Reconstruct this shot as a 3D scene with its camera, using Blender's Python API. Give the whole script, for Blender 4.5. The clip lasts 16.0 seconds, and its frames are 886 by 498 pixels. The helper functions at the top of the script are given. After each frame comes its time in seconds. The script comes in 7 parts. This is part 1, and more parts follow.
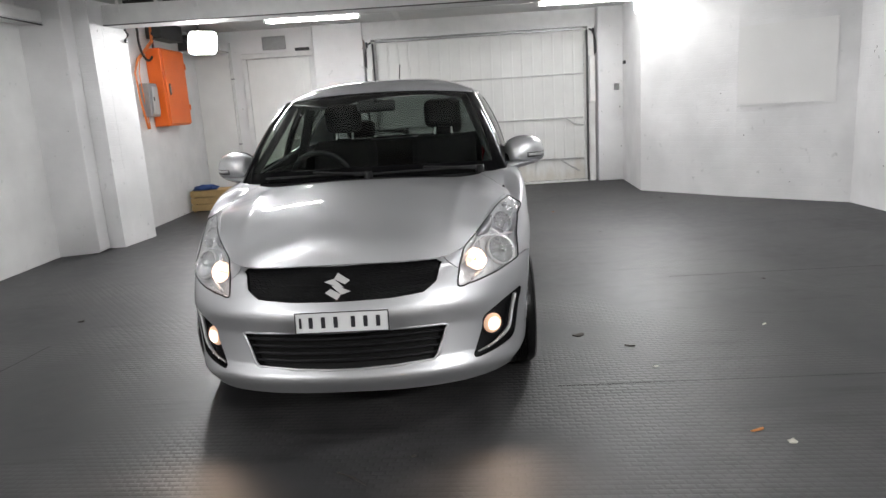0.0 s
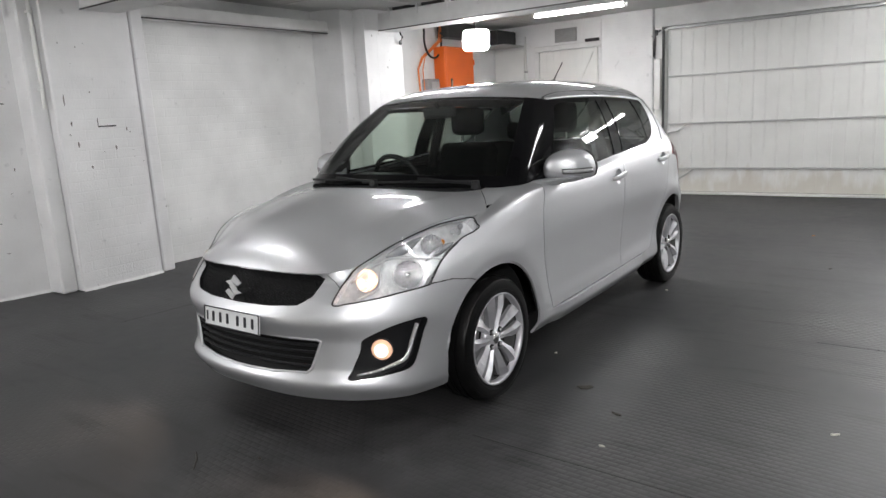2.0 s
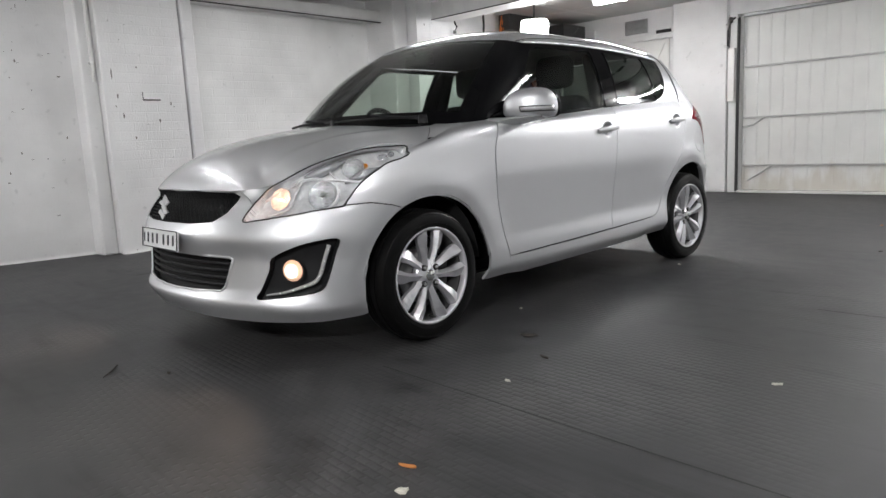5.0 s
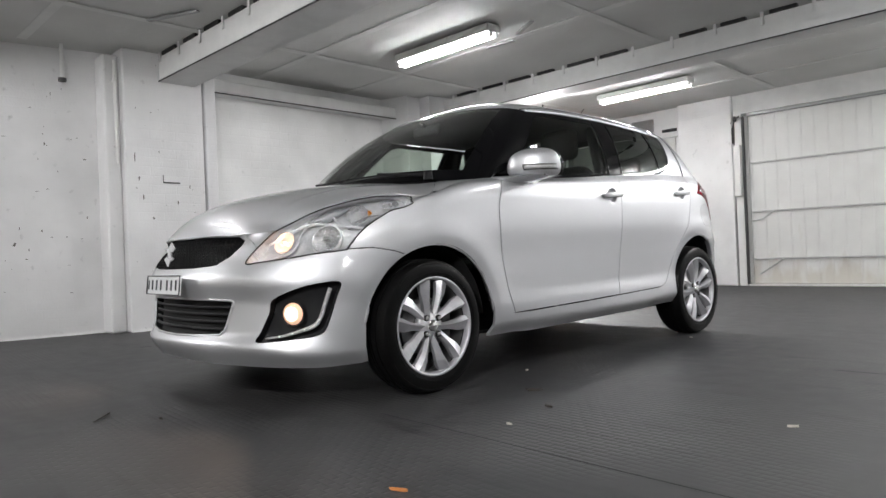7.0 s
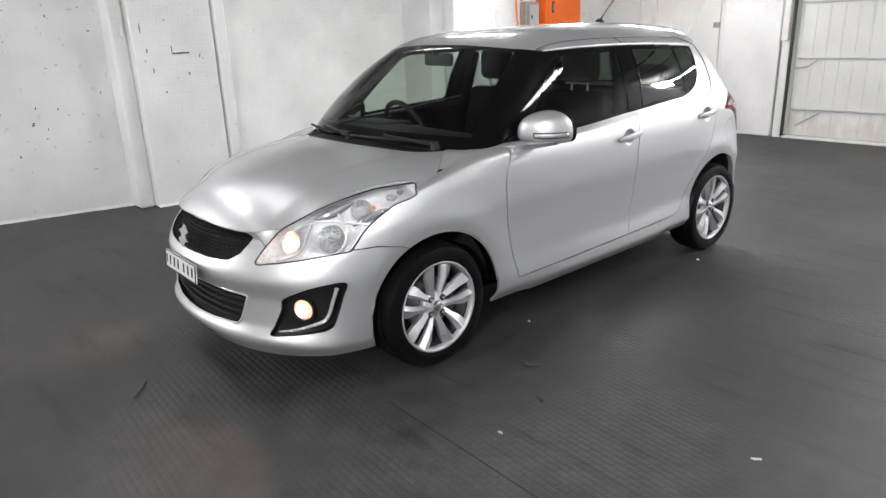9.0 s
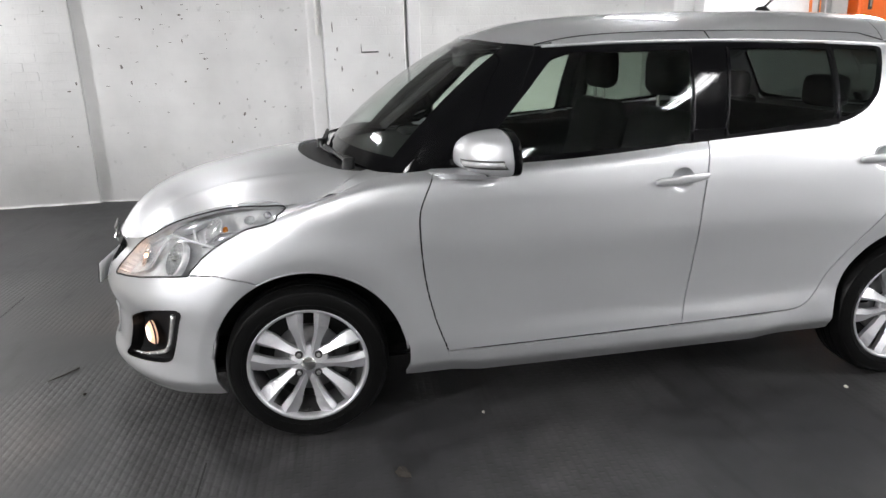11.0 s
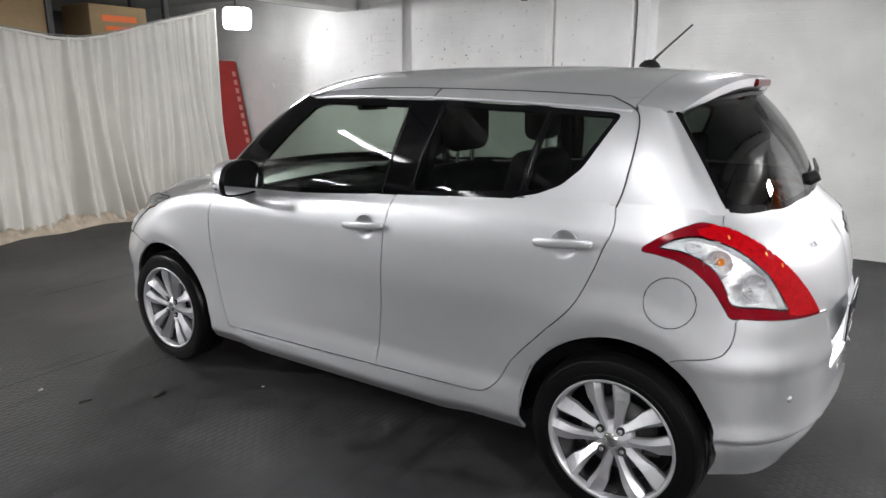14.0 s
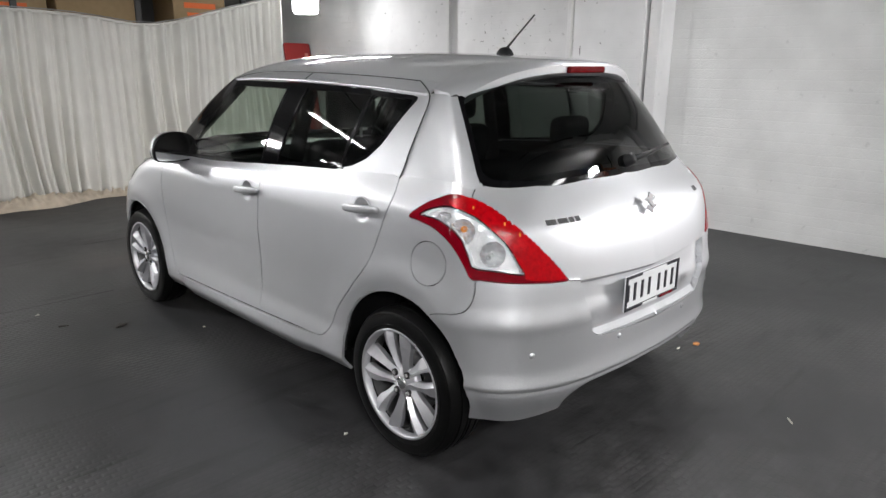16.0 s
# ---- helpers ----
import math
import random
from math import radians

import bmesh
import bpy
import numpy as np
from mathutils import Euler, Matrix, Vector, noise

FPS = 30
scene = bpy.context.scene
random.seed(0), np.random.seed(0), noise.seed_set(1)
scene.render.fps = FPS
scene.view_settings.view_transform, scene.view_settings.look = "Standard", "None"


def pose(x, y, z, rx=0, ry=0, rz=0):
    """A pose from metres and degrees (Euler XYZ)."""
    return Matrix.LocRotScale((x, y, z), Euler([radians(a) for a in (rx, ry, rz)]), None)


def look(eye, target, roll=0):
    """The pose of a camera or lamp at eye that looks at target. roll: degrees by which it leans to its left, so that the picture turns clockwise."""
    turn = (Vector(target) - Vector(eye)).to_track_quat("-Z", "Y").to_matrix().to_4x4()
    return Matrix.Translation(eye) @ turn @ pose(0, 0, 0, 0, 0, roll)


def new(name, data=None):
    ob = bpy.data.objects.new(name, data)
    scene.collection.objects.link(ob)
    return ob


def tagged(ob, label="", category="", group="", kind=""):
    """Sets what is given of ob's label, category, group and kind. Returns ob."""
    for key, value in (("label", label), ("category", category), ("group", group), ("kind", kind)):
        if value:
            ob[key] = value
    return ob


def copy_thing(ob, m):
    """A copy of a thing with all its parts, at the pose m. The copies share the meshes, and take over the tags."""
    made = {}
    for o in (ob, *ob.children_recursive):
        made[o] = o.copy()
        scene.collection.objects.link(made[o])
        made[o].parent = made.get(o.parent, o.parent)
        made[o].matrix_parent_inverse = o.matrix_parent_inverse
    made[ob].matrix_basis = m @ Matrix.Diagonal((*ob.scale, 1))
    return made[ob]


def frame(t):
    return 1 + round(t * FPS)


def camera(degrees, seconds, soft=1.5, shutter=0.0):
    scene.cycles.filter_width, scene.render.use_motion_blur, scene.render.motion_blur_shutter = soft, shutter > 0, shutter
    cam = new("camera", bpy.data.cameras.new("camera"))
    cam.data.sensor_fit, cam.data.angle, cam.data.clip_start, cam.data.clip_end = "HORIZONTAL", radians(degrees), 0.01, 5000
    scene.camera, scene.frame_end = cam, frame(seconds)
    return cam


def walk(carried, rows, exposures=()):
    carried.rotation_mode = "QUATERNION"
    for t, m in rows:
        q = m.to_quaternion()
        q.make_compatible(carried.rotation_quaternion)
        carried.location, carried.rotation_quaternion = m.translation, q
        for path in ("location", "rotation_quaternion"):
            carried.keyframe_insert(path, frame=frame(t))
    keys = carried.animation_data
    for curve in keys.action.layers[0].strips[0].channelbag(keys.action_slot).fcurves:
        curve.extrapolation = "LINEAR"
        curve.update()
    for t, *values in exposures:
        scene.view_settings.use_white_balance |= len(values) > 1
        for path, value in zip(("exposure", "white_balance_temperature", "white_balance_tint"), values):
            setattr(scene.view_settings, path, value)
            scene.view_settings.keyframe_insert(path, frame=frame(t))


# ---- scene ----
cam = camera(66.5, 16.0)
PATH = [
    (0, (0.452, -3.41, 1.339), (0.415, -1.455, 0.919), -3.6),
    (0.5, (1.02, -3.281, 1.326), (0.683, -1.352, 0.92), -3.6),
    (1, (1.571, -3.142, 1.334), (0.971, -1.275, 0.94), -3.6),
    (1.5, (2.002, -2.872, 1.325), (1.089, -1.136, 0.936), -3.4),
    (2, (2.354, -2.632, 1.347), (1.23, -1.025, 0.951), -3.2),
    (2.5, (2.526, -2.381, 1.404), (1.26, -0.883, 1.013), -2.9),
    (3, (2.655, -2.225, 1.46), (1.371, -0.747, 1.052), -2.9),
    (3.5, (2.69, -2.134, 1.531), (1.381, -0.683, 1.104), -2.8),
    (4, (2.672, -2.058, 1.464), (1.343, -0.634, 1.01), -2.8),
    (4.2, (2.735, -2.09, 1.338), (1.398, -0.671, 0.891), -2.8),
    (6.3, (2.977, -2.113, 0.612), (1.561, -0.701, 0.579), -2.4),
    (6.5, (2.975, -2.113, 0.61), (1.56, -0.7, 0.598), -2.4),
    (7, (2.957, -2.087, 0.617), (1.54, -0.675, 0.628), -2.3),
    (7.5, (2.944, -2.038, 0.809), (1.528, -0.636, 0.643), -2.3),
    (7.7, (2.952, -2.016, 0.998), (1.546, -0.642, 0.626), -2.8),
    (8, (2.998, -2.054, 1.372), (1.623, -0.711, 0.818), -2.3),
    (8.5, (2.998, -2.095, 1.538), (1.621, -0.775, 0.937), -2.1),
    (8.7, (2.982, -2.06, 1.53), (1.6, -0.749, 0.921), -2.1),
    (10.8, (3.137, -0.174, 1.4), (1.275, 0.279, 0.829), -1.7),
    (11, (3.123, 0.039, 1.384), (1.239, 0.401, 0.821), -1.6),
    (11.5, (3.14, 0.598, 1.398), (1.225, 0.732, 0.837), -1.5),
    (12, (3.102, 1.083, 1.407), (1.184, 0.936, 0.859), -1.2),
    (12.5, (3.062, 1.599, 1.416), (1.18, 1.171, 0.891), -0.7),
    (13, (3.054, 2.08, 1.445), (1.23, 1.433, 0.941), -0.5),
    (13.5, (2.952, 2.547, 1.444), (1.224, 1.667, 0.955), -0.1),
    (13.7, (2.947, 2.745, 1.439), (1.255, 1.807, 0.931), 0.4),
    (14, (2.907, 3.025, 1.443), (1.27, 1.978, 0.972), 0.1),
    (14.5, (2.758, 3.421, 1.433), (1.228, 2.223, 0.961), 0.1),
    (15, (2.664, 3.786, 1.453), (1.216, 2.492, 0.974), 0.2),
    (15.5, (2.576, 4.021, 1.442), (1.151, 2.709, 0.946), 0.3),
    (16, (2.492, 4.133, 1.467), (1.093, 2.804, 0.942), 0.4),
]
walk(cam, [(t, look(eye, target, roll)) for t, eye, target, roll in PATH], [(0.0, 0.0), (4.0, 0.03), (7.0, 0.13), (8.5, 0.39), (11.0, 0.49), (12.0, 0.46), (12.7, 0.36), (13.5, 0.27), (15.0, 0.12), (16.0, 0.09)])

# ---------------------------------------------------------------- light
world = bpy.data.worlds.new("world")
scene.world = world
world.use_nodes = True
world.node_tree.nodes["Background"].inputs[0].default_value = (0.8, 0.85, 1.0, 1)
world.node_tree.nodes["Background"].inputs[1].default_value = 0.02

CEIL = 2.62


def area(name, m, sx, sy, watts, colour=(1, 1, 1), shape="RECTANGLE", spread=180):
    lamp = bpy.data.lights.new(name, "AREA")
    lamp.shape, lamp.size, lamp.size_y = shape, sx, sy
    lamp.energy, lamp.color, lamp.spread = watts, colour, radians(spread)
    ob = new(name, lamp)
    ob.matrix_world = m
    return ob


# ---------------------------------------------------------------- materials
def mat(name):
    m = bpy.data.materials.new(name)
    m.use_nodes = True
    return m, m.node_tree.nodes, m.node_tree.links, m.node_tree.nodes["Principled BSDF"]


def setp(b, **kw):
    for k, v in kw.items():
        b.inputs[k.replace("_", " ")].default_value = v


def plain(name, col, rough=0.5, metal=0.0, vary=0.12, scale=14.0, bump=0.0, bscale=120.0, coat=0.0, spec=0.5):
    """A surface with slight variation of tone and gloss at two sizes, and a fine relief."""
    m, n, l, b = mat(name)
    setp(b, Roughness=rough, Metallic=metal)
    b.inputs["Coat Weight"].default_value = coat
    b.inputs["Coat Roughness"].default_value = 0.04
    b.inputs["Specular IOR Level"].default_value = spec
    tc = n.new("ShaderNodeTexCoord")
    nz = n.new("ShaderNodeTexNoise")
    nz.inputs["Scale"].default_value, nz.inputs["Detail"].default_value = scale, 6
    l.new(tc.outputs["Object"], nz.inputs["Vector"])
    r = n.new("ShaderNodeMapRange")
    r.inputs["To Min"].default_value, r.inputs["To Max"].default_value = 1 - vary, 1 + vary
    l.new(nz.outputs["Fac"], r.inputs["Value"])
    mx = n.new("ShaderNodeMix")
    mx.data_type, mx.blend_type = "RGBA", "MULTIPLY"
    mx.inputs["Factor"].default_value = 1
    mx.inputs["A"].default_value = (*col, 1)
    l.new(r.outputs["Result"], mx.inputs["B"])
    l.new(mx.outputs["Result"], b.inputs["Base Color"])
    if bump:
        nb = n.new("ShaderNodeTexNoise")
        nb.inputs["Scale"].default_value, nb.inputs["Detail"].default_value = bscale, 4
        l.new(tc.outputs["Object"], nb.inputs["Vector"])
        bp = n.new("ShaderNodeBump")
        bp.inputs["Strength"].default_value, bp.inputs["Distance"].default_value = bump, 0.01
        l.new(nb.outputs["Fac"], bp.inputs["Height"])
        l.new(bp.outputs["Normal"], b.inputs["Normal"])
    return m


def glow(name, col, strength):
    m, n, l, b = mat(name)
    setp(b, Roughness=0.4)
    b.inputs["Base Color"].default_value = (*col, 1)
    b.inputs["Emission Color"].default_value = (*col, 1)
    b.inputs["Emission Strength"].default_value = strength
    return m


def wall_paint(name, axis, col=(0.80, 0.797, 0.797), brick=0.50, chips=0.62):
    """White paint over brick: soft courses, grime, and chips where dark brick shows through."""
    m, n, l, b = mat(name)
    setp(b, Roughness=0.55)
    tc = n.new("ShaderNodeNewGeometry")
    sep = n.new("ShaderNodeSeparateXYZ")
    l.new(tc.outputs["Position"], sep.inputs[0])
    com = n.new("ShaderNodeCombineXYZ")
    l.new(sep.outputs["Y" if axis == "x" else "X"], com.inputs["X"])
    l.new(sep.outputs["Z"], com.inputs["Y"])
    bt = n.new("ShaderNodeTexBrick")
    bt.inputs["Scale"].default_value = 1.0
    bt.inputs["Brick Width"].default_value, bt.inputs["Row Height"].default_value = 0.24, 0.086
    bt.inputs["Mortar Size"].default_value, bt.inputs["Mortar Smooth"].default_value = 0.007, 0.8
    bt.inputs["Color1"].default_value = (1, 1, 1, 1)
    bt.inputs["Color2"].default_value = (0.86, 0.86, 0.86, 1)
    bt.inputs["Mortar"].default_value = (0.25, 0.25, 0.25, 1)
    warp = n.new("ShaderNodeTexNoise")
    warp.inputs["Scale"].default_value = 7
    l.new(com.outputs[0], warp.inputs["Vector"])
    wv = n.new("ShaderNodeVectorMath")
    wv.operation = "MULTIPLY_ADD"
    wv.inputs[1].default_value = (0.02, 0.02, 0)
    l.new(warp.outputs["Color"], wv.inputs[0])
    l.new(com.outputs[0], wv.inputs[2])
    l.new(wv.outputs[0], bt.inputs["Vector"])
    fine = n.new("ShaderNodeTexNoise")
    fine.inputs["Scale"].default_value, fine.inputs["Detail"].default_value = 60, 8
    l.new(tc.outputs["Position"], fine.inputs["Vector"])
    big = n.new("ShaderNodeTexNoise")
    big.inputs["Scale"].default_value, big.inputs["Detail"].default_value = 1.6, 6
    l.new(tc.outputs["Position"], big.inputs["Vector"])
    lump = n.new("ShaderNodeTexNoise")
    lump.inputs["Scale"].default_value, lump.inputs["Detail"].default_value = 11, 5
    l.new(tc.outputs["Position"], lump.inputs["Vector"])
    tone = n.new("ShaderNodeMapRange")
    tone.inputs["From Min"].default_value, tone.inputs["From Max"].default_value = 0.3, 0.7
    tone.inputs["To Min"].default_value, tone.inputs["To Max"].default_value = 0.84, 1.04
    l.new(big.outputs["Fac"], tone.inputs["Value"])
    grime = n.new("ShaderNodeMapRange")
    grime.inputs["From Min"].default_value, grime.inputs["From Max"].default_value = 0.66, 0.8
    grime.inputs["To Min"].default_value, grime.inputs["To Max"].default_value = 1.0, 0.7
    l.new(lump.outputs["Fac"], grime.inputs["Value"])
    mu = n.new("ShaderNodeMath")
    mu.operation = "MULTIPLY"
    l.new(tone.outputs[0], mu.inputs[0])
    l.new(grime.outputs[0], mu.inputs[1])
    mx = n.new("ShaderNodeMix")
    mx.data_type, mx.blend_type = "RGBA", "MULTIPLY"
    mx.inputs["Factor"].default_value = 1
    mx.inputs["A"].default_value = (*col, 1)
    l.new(mu.outputs[0], mx.inputs["B"])
    # chips: small upright flakes
    st = n.new("ShaderNodeMapping")
    st.inputs["Scale"].default_value = (10, 10, 5)
    l.new(tc.outputs["Position"], st.inputs["Vector"])
    vo = n.new("ShaderNodeTexVoronoi")
    vo.inputs["Scale"].default_value = 1.0
    l.new(st.outputs[0], vo.inputs["Vector"])
    cl = n.new("ShaderNodeTexNoise")
    cl.inputs["Scale"].default_value = 1.3
    l.new(tc.outputs["Position"], cl.inputs["Vector"])
    thr = n.new("ShaderNodeMapRange")
    thr.inputs["From Min"].default_value, thr.inputs["From Max"].default_value = chips - 0.12, chips + 0.1
    thr.inputs["To Min"].default_value, thr.inputs["To Max"].default_value = 0.0, 0.12
    l.new(cl.outputs["Fac"], thr.inputs["Value"])
    lt = n.new("ShaderNodeMath")
    lt.operation = "LESS_THAN"
    l.new(vo.outputs["Distance"], lt.inputs[0])
    l.new(thr.outputs[0], lt.inputs[1])
    mc = n.new("ShaderNodeMix")
    mc.data_type = "RGBA"
    mc.inputs["B"].default_value = (0.12, 0.11, 0.1, 1)
    l.new(lt.outputs[0], mc.inputs["Factor"])
    l.new(mx.outputs["Result"], mc.inputs["A"])
    l.new(mc.outputs["Result"], b.inputs["Base Color"])
    hs = n.new("ShaderNodeMath")
    hs.operation = "MULTIPLY_ADD"
    hs.inputs[1].default_value = brick
    l.new(bt.outputs["Color"], hs.inputs[0])
    l.new(fine.outputs["Fac"], hs.inputs[2])
    h2 = n.new("ShaderNodeMath")
    h2.operation = "MULTIPLY_ADD"
    h2.inputs[1].default_value = 0.45
    l.new(lump.outputs["Fac"], h2.inputs[0])
    l.new(hs.outputs[0], h2.inputs[2])
    bp = n.new("ShaderNodeBump")
    bp.inputs["Strength"].default_value, bp.inputs["Distance"].default_value = 0.22, 0.012
    l.new(h2.outputs[0], bp.inputs["Height"])
    l.new(bp.outputs["Normal"], b.inputs["Normal"])
    return m


def floor_paint():
    """Dark grey painted steel tread floor: rows of small raised bars, worn smooth in patches, dusty."""
    m, n, l, b = mat("floor_tread")
    tc = n.new("ShaderNodeTexCoord")
    big = n.new("ShaderNodeTexNoise")
    big.inputs["Scale"].default_value, big.inputs["Detail"].default_value = 0.9, 7
    l.new(tc.outputs["Object"], big.inputs["Vector"])
    mid = n.new("ShaderNodeTexNoise")
    mid.inputs["Scale"].default_value, mid.inputs["Detail"].default_value = 9, 8
    l.new(tc.outputs["Object"], mid.inputs["Vector"])
    bt = n.new("ShaderNodeTexBrick")
    bt.inputs["Scale"].default_value = 1.0
    bt.inputs["Brick Width"].default_value, bt.inputs["Row Height"].default_value = 0.055, 0.03
    bt.inputs["Mortar Size"].default_value, bt.inputs["Mortar Smooth"].default_value = 0.010, 1.0
    bt.inputs["Color1"].default_value = bt.inputs["Color2"].default_value = (1, 1, 1, 1)
    bt.inputs["Mortar"].default_value = (0, 0, 0, 1)
    rot = n.new("ShaderNodeMapping")
    rot.inputs["Rotation"].default_value = (0, 0, radians(4))
    l.new(tc.outputs["Object"], rot.inputs["Vector"])
    l.new(rot.outputs[0], bt.inputs["Vector"])
    worn = n.new("ShaderNodeMapRange")
    worn.inputs["From Min"].default_value, worn.inputs["From Max"].default_value = 0.42, 0.66
    l.new(big.outputs["Fac"], worn.inputs["Value"])
    hm = n.new("ShaderNodeMath")
    hm.operation = "MULTIPLY"
    l.new(bt.outputs["Color"], hm.inputs[0])
    l.new(worn.outputs[0], hm.inputs[1])
    ha = n.new("ShaderNodeMath")
    ha.operation = "MULTIPLY_ADD"
    ha.inputs[1].default_value = 0.25
    l.new(mid.outputs["Fac"], ha.inputs[0])
    l.new(hm.outputs[0], ha.inputs[2])
    bp = n.new("ShaderNodeBump")
    bp.inputs["Strength"].default_value, bp.inputs["Distance"].default_value = 0.40, 0.004
    l.new(ha.outputs[0], bp.inputs["Height"])
    l.new(bp.outputs["Normal"], b.inputs["Normal"])
    ramp = n.new("ShaderNodeValToRGB")
    ramp.color_ramp.elements[0].color = (0.019, 0.019, 0.0205, 1)
    ramp.color_ramp.elements[1].color = (0.044, 0.0425, 0.0425, 1)
    ramp.color_ramp.elements[0].position, ramp.color_ramp.elements[1].position = 0.35, 0.7
    l.new(big.outputs["Fac"], ramp.inputs["Fac"])
    dm = n.new("ShaderNodeMapRange")
    dm.inputs["From Min"].default_value, dm.inputs["From Max"].default_value = 0.3, 0.75
    dm.inputs["To Min"].default_value, dm.inputs["To Max"].default_value = 0.62, 1.45
    l.new(mid.outputs["Fac"], dm.inputs["Value"])
    mx = n.new("ShaderNodeMix")
    mx.data_type, mx.blend_type = "RGBA", "MULTIPLY"
    mx.inputs["Factor"].default_value = 1
    l.new(ramp.outputs["Color"], mx.inputs["A"])
    l.new(dm.outputs[0], mx.inputs["B"])
    # pale dust specks, dark scuffs, and paint rubbed off the raised bars
    sp = n.new("ShaderNodeTexNoise")
    sp.inputs["Scale"].default_value, sp.inputs["Detail"].default_value = 75, 4
    l.new(tc.outputs["Object"], sp.inputs["Vector"])
    st = n.new("ShaderNodeMapRange")
    st.inputs["From Min"].default_value, st.inputs["From Max"].default_value = 0.70, 0.80
    st.inputs["To Max"].default_value = 0.5
    l.new(sp.outputs["Fac"], st.inputs["Value"])
    m2 = n.new("ShaderNodeMix")
    m2.data_type = "RGBA"
    m2.inputs["B"].default_value = (0.13, 0.125, 0.115, 1)
    l.new(st.outputs[0], m2.inputs["Factor"])
    l.new(mx.outputs["Result"], m2.inputs["A"])
    sm = n.new("ShaderNodeMapping")
    sm.inputs["Scale"].default_value, sm.inputs["Rotation"].default_value = (0.9, 6.0, 1.0), (0, 0, radians(28))
    l.new(tc.outputs["Object"], sm.inputs["Vector"])
    sc = n.new("ShaderNodeTexNoise")
    sc.inputs["Scale"].default_value, sc.inputs["Detail"].default_value = 1.6, 9
    l.new(sm.outputs[0], sc.inputs["Vector"])
    sr = n.new("ShaderNodeMapRange")
    sr.inputs["From Min"].default_value, sr.inputs["From Max"].default_value = 0.56, 0.74
    sr.inputs["To Min"].default_value, sr.inputs["To Max"].default_value = 1.0, 0.35
    l.new(sc.outputs["Fac"], sr.inputs["Value"])
    rub = n.new("ShaderNodeMapRange")
    rub.inputs["To Min"].default_value, rub.inputs["To Max"].default_value = 0.93, 1.14
    l.new(hm.outputs[0], rub.inputs["Value"])
    mm = n.new("ShaderNodeMath")
    mm.operation = "MULTIPLY"
    l.new(sr.outputs[0], mm.inputs[0])
    l.new(rub.outputs[0], mm.inputs[1])
    m3 = n.new("ShaderNodeMix")
    m3.data_type, m3.blend_type = "RGBA", "MULTIPLY"
    m3.inputs["Factor"].default_value = 1
    l.new(m2.outputs["Result"], m3.inputs["A"])
    l.new(mm.outputs[0], m3.inputs["B"])
    l.new(m3.outputs["Result"], b.inputs["Base Color"])
    b.inputs["Specular IOR Level"].default_value = 0.46
    ro = n.new("ShaderNodeMapRange")
    ro.inputs["To Min"].default_value, ro.inputs["To Max"].default_value = 0.42, 0.64
    l.new(mid.outputs["Fac"], ro.inputs["Value"])
    l.new(ro.outputs[0], b.inputs["Roughness"])
    return m


def silver():
    """Metallic car paint: fine flakes under clear lacquer."""
    m, n, l, b = mat("silver_paint")
    setp(b, Metallic=0.82, Roughness=0.46)
    b.inputs["Specular Tint"].default_value = (0.55, 0.55, 0.56, 1)
    b.inputs["Coat Weight"].default_value, b.inputs["Coat Roughness"].default_value = 1.0, 0.03
    tc = n.new("ShaderNodeTexCoord")
    fl = n.new("ShaderNodeTexNoise")
    fl.inputs["Scale"].default_value, fl.inputs["Detail"].default_value = 900, 2
    l.new(tc.outputs["Object"], fl.inputs["Vector"])
    dust = n.new("ShaderNodeTexNoise")
    dust.inputs["Scale"].default_value, dust.inputs["Detail"].default_value = 3, 6
    l.new(tc.outputs["Object"], dust.inputs["Vector"])
    r = n.new("ShaderNodeValToRGB")
    r.color_ramp.elements[0].color = (0.59, 0.597, 0.612, 1)
    r.color_ramp.elements[1].color = (0.72, 0.728, 0.745, 1)
    l.new(fl.outputs["Fac"], r.inputs["Fac"])
    l.new(r.outputs["Color"], b.inputs["Base Color"])
    rr = n.new("ShaderNodeMapRange")
    rr.inputs["To Min"].default_value, rr.inputs["To Max"].default_value = 0.43, 0.49
    l.new(dust.outputs["Fac"], rr.inputs["Value"])
    l.new(rr.outputs[0], b.inputs["Roughness"])
    return m


def see_through(name, col, rough=0.0, tint=1.0):
    """Thin sheet of glass: clear along the view, with the gloss of its face."""
    m = bpy.data.materials.new(name)
    m.use_nodes = True
    n, l = m.node_tree.nodes, m.node_tree.links
    n.clear()
    out = n.new("ShaderNodeOutputMaterial")
    tr = n.new("ShaderNodeBsdfTransparent")
    tr.inputs["Color"].default_value = (*[c * tint for c in col], 1)
    gl = n.new("ShaderNodeBsdfGlossy")
    gl.inputs["Roughness"].default_value = rough
    lw = n.new("ShaderNodeLayerWeight")
    lw.inputs["Blend"].default_value = 0.5
    pw = n.new("ShaderNodeMath")
    pw.operation = "POWER"
    pw.inputs[1].default_value = 4.0
    l.new(lw.outputs["Facing"], pw.inputs[0])
    fr = n.new("ShaderNodeMath")
    fr.operation = "MULTIPLY_ADD"
    fr.inputs[1].default_value, fr.inputs[2].default_value = 0.9, 0.035
    l.new(pw.outputs[0], fr.inputs[0])
    mx = n.new("ShaderNodeMixShader")
    l.new(fr.outputs[0], mx.inputs[0])
    l.new(tr.outputs[0], mx.inputs[1])
    l.new(gl.outputs[0], mx.inputs[2])
    l.new(mx.outputs[0], out.inputs[0])
    return m


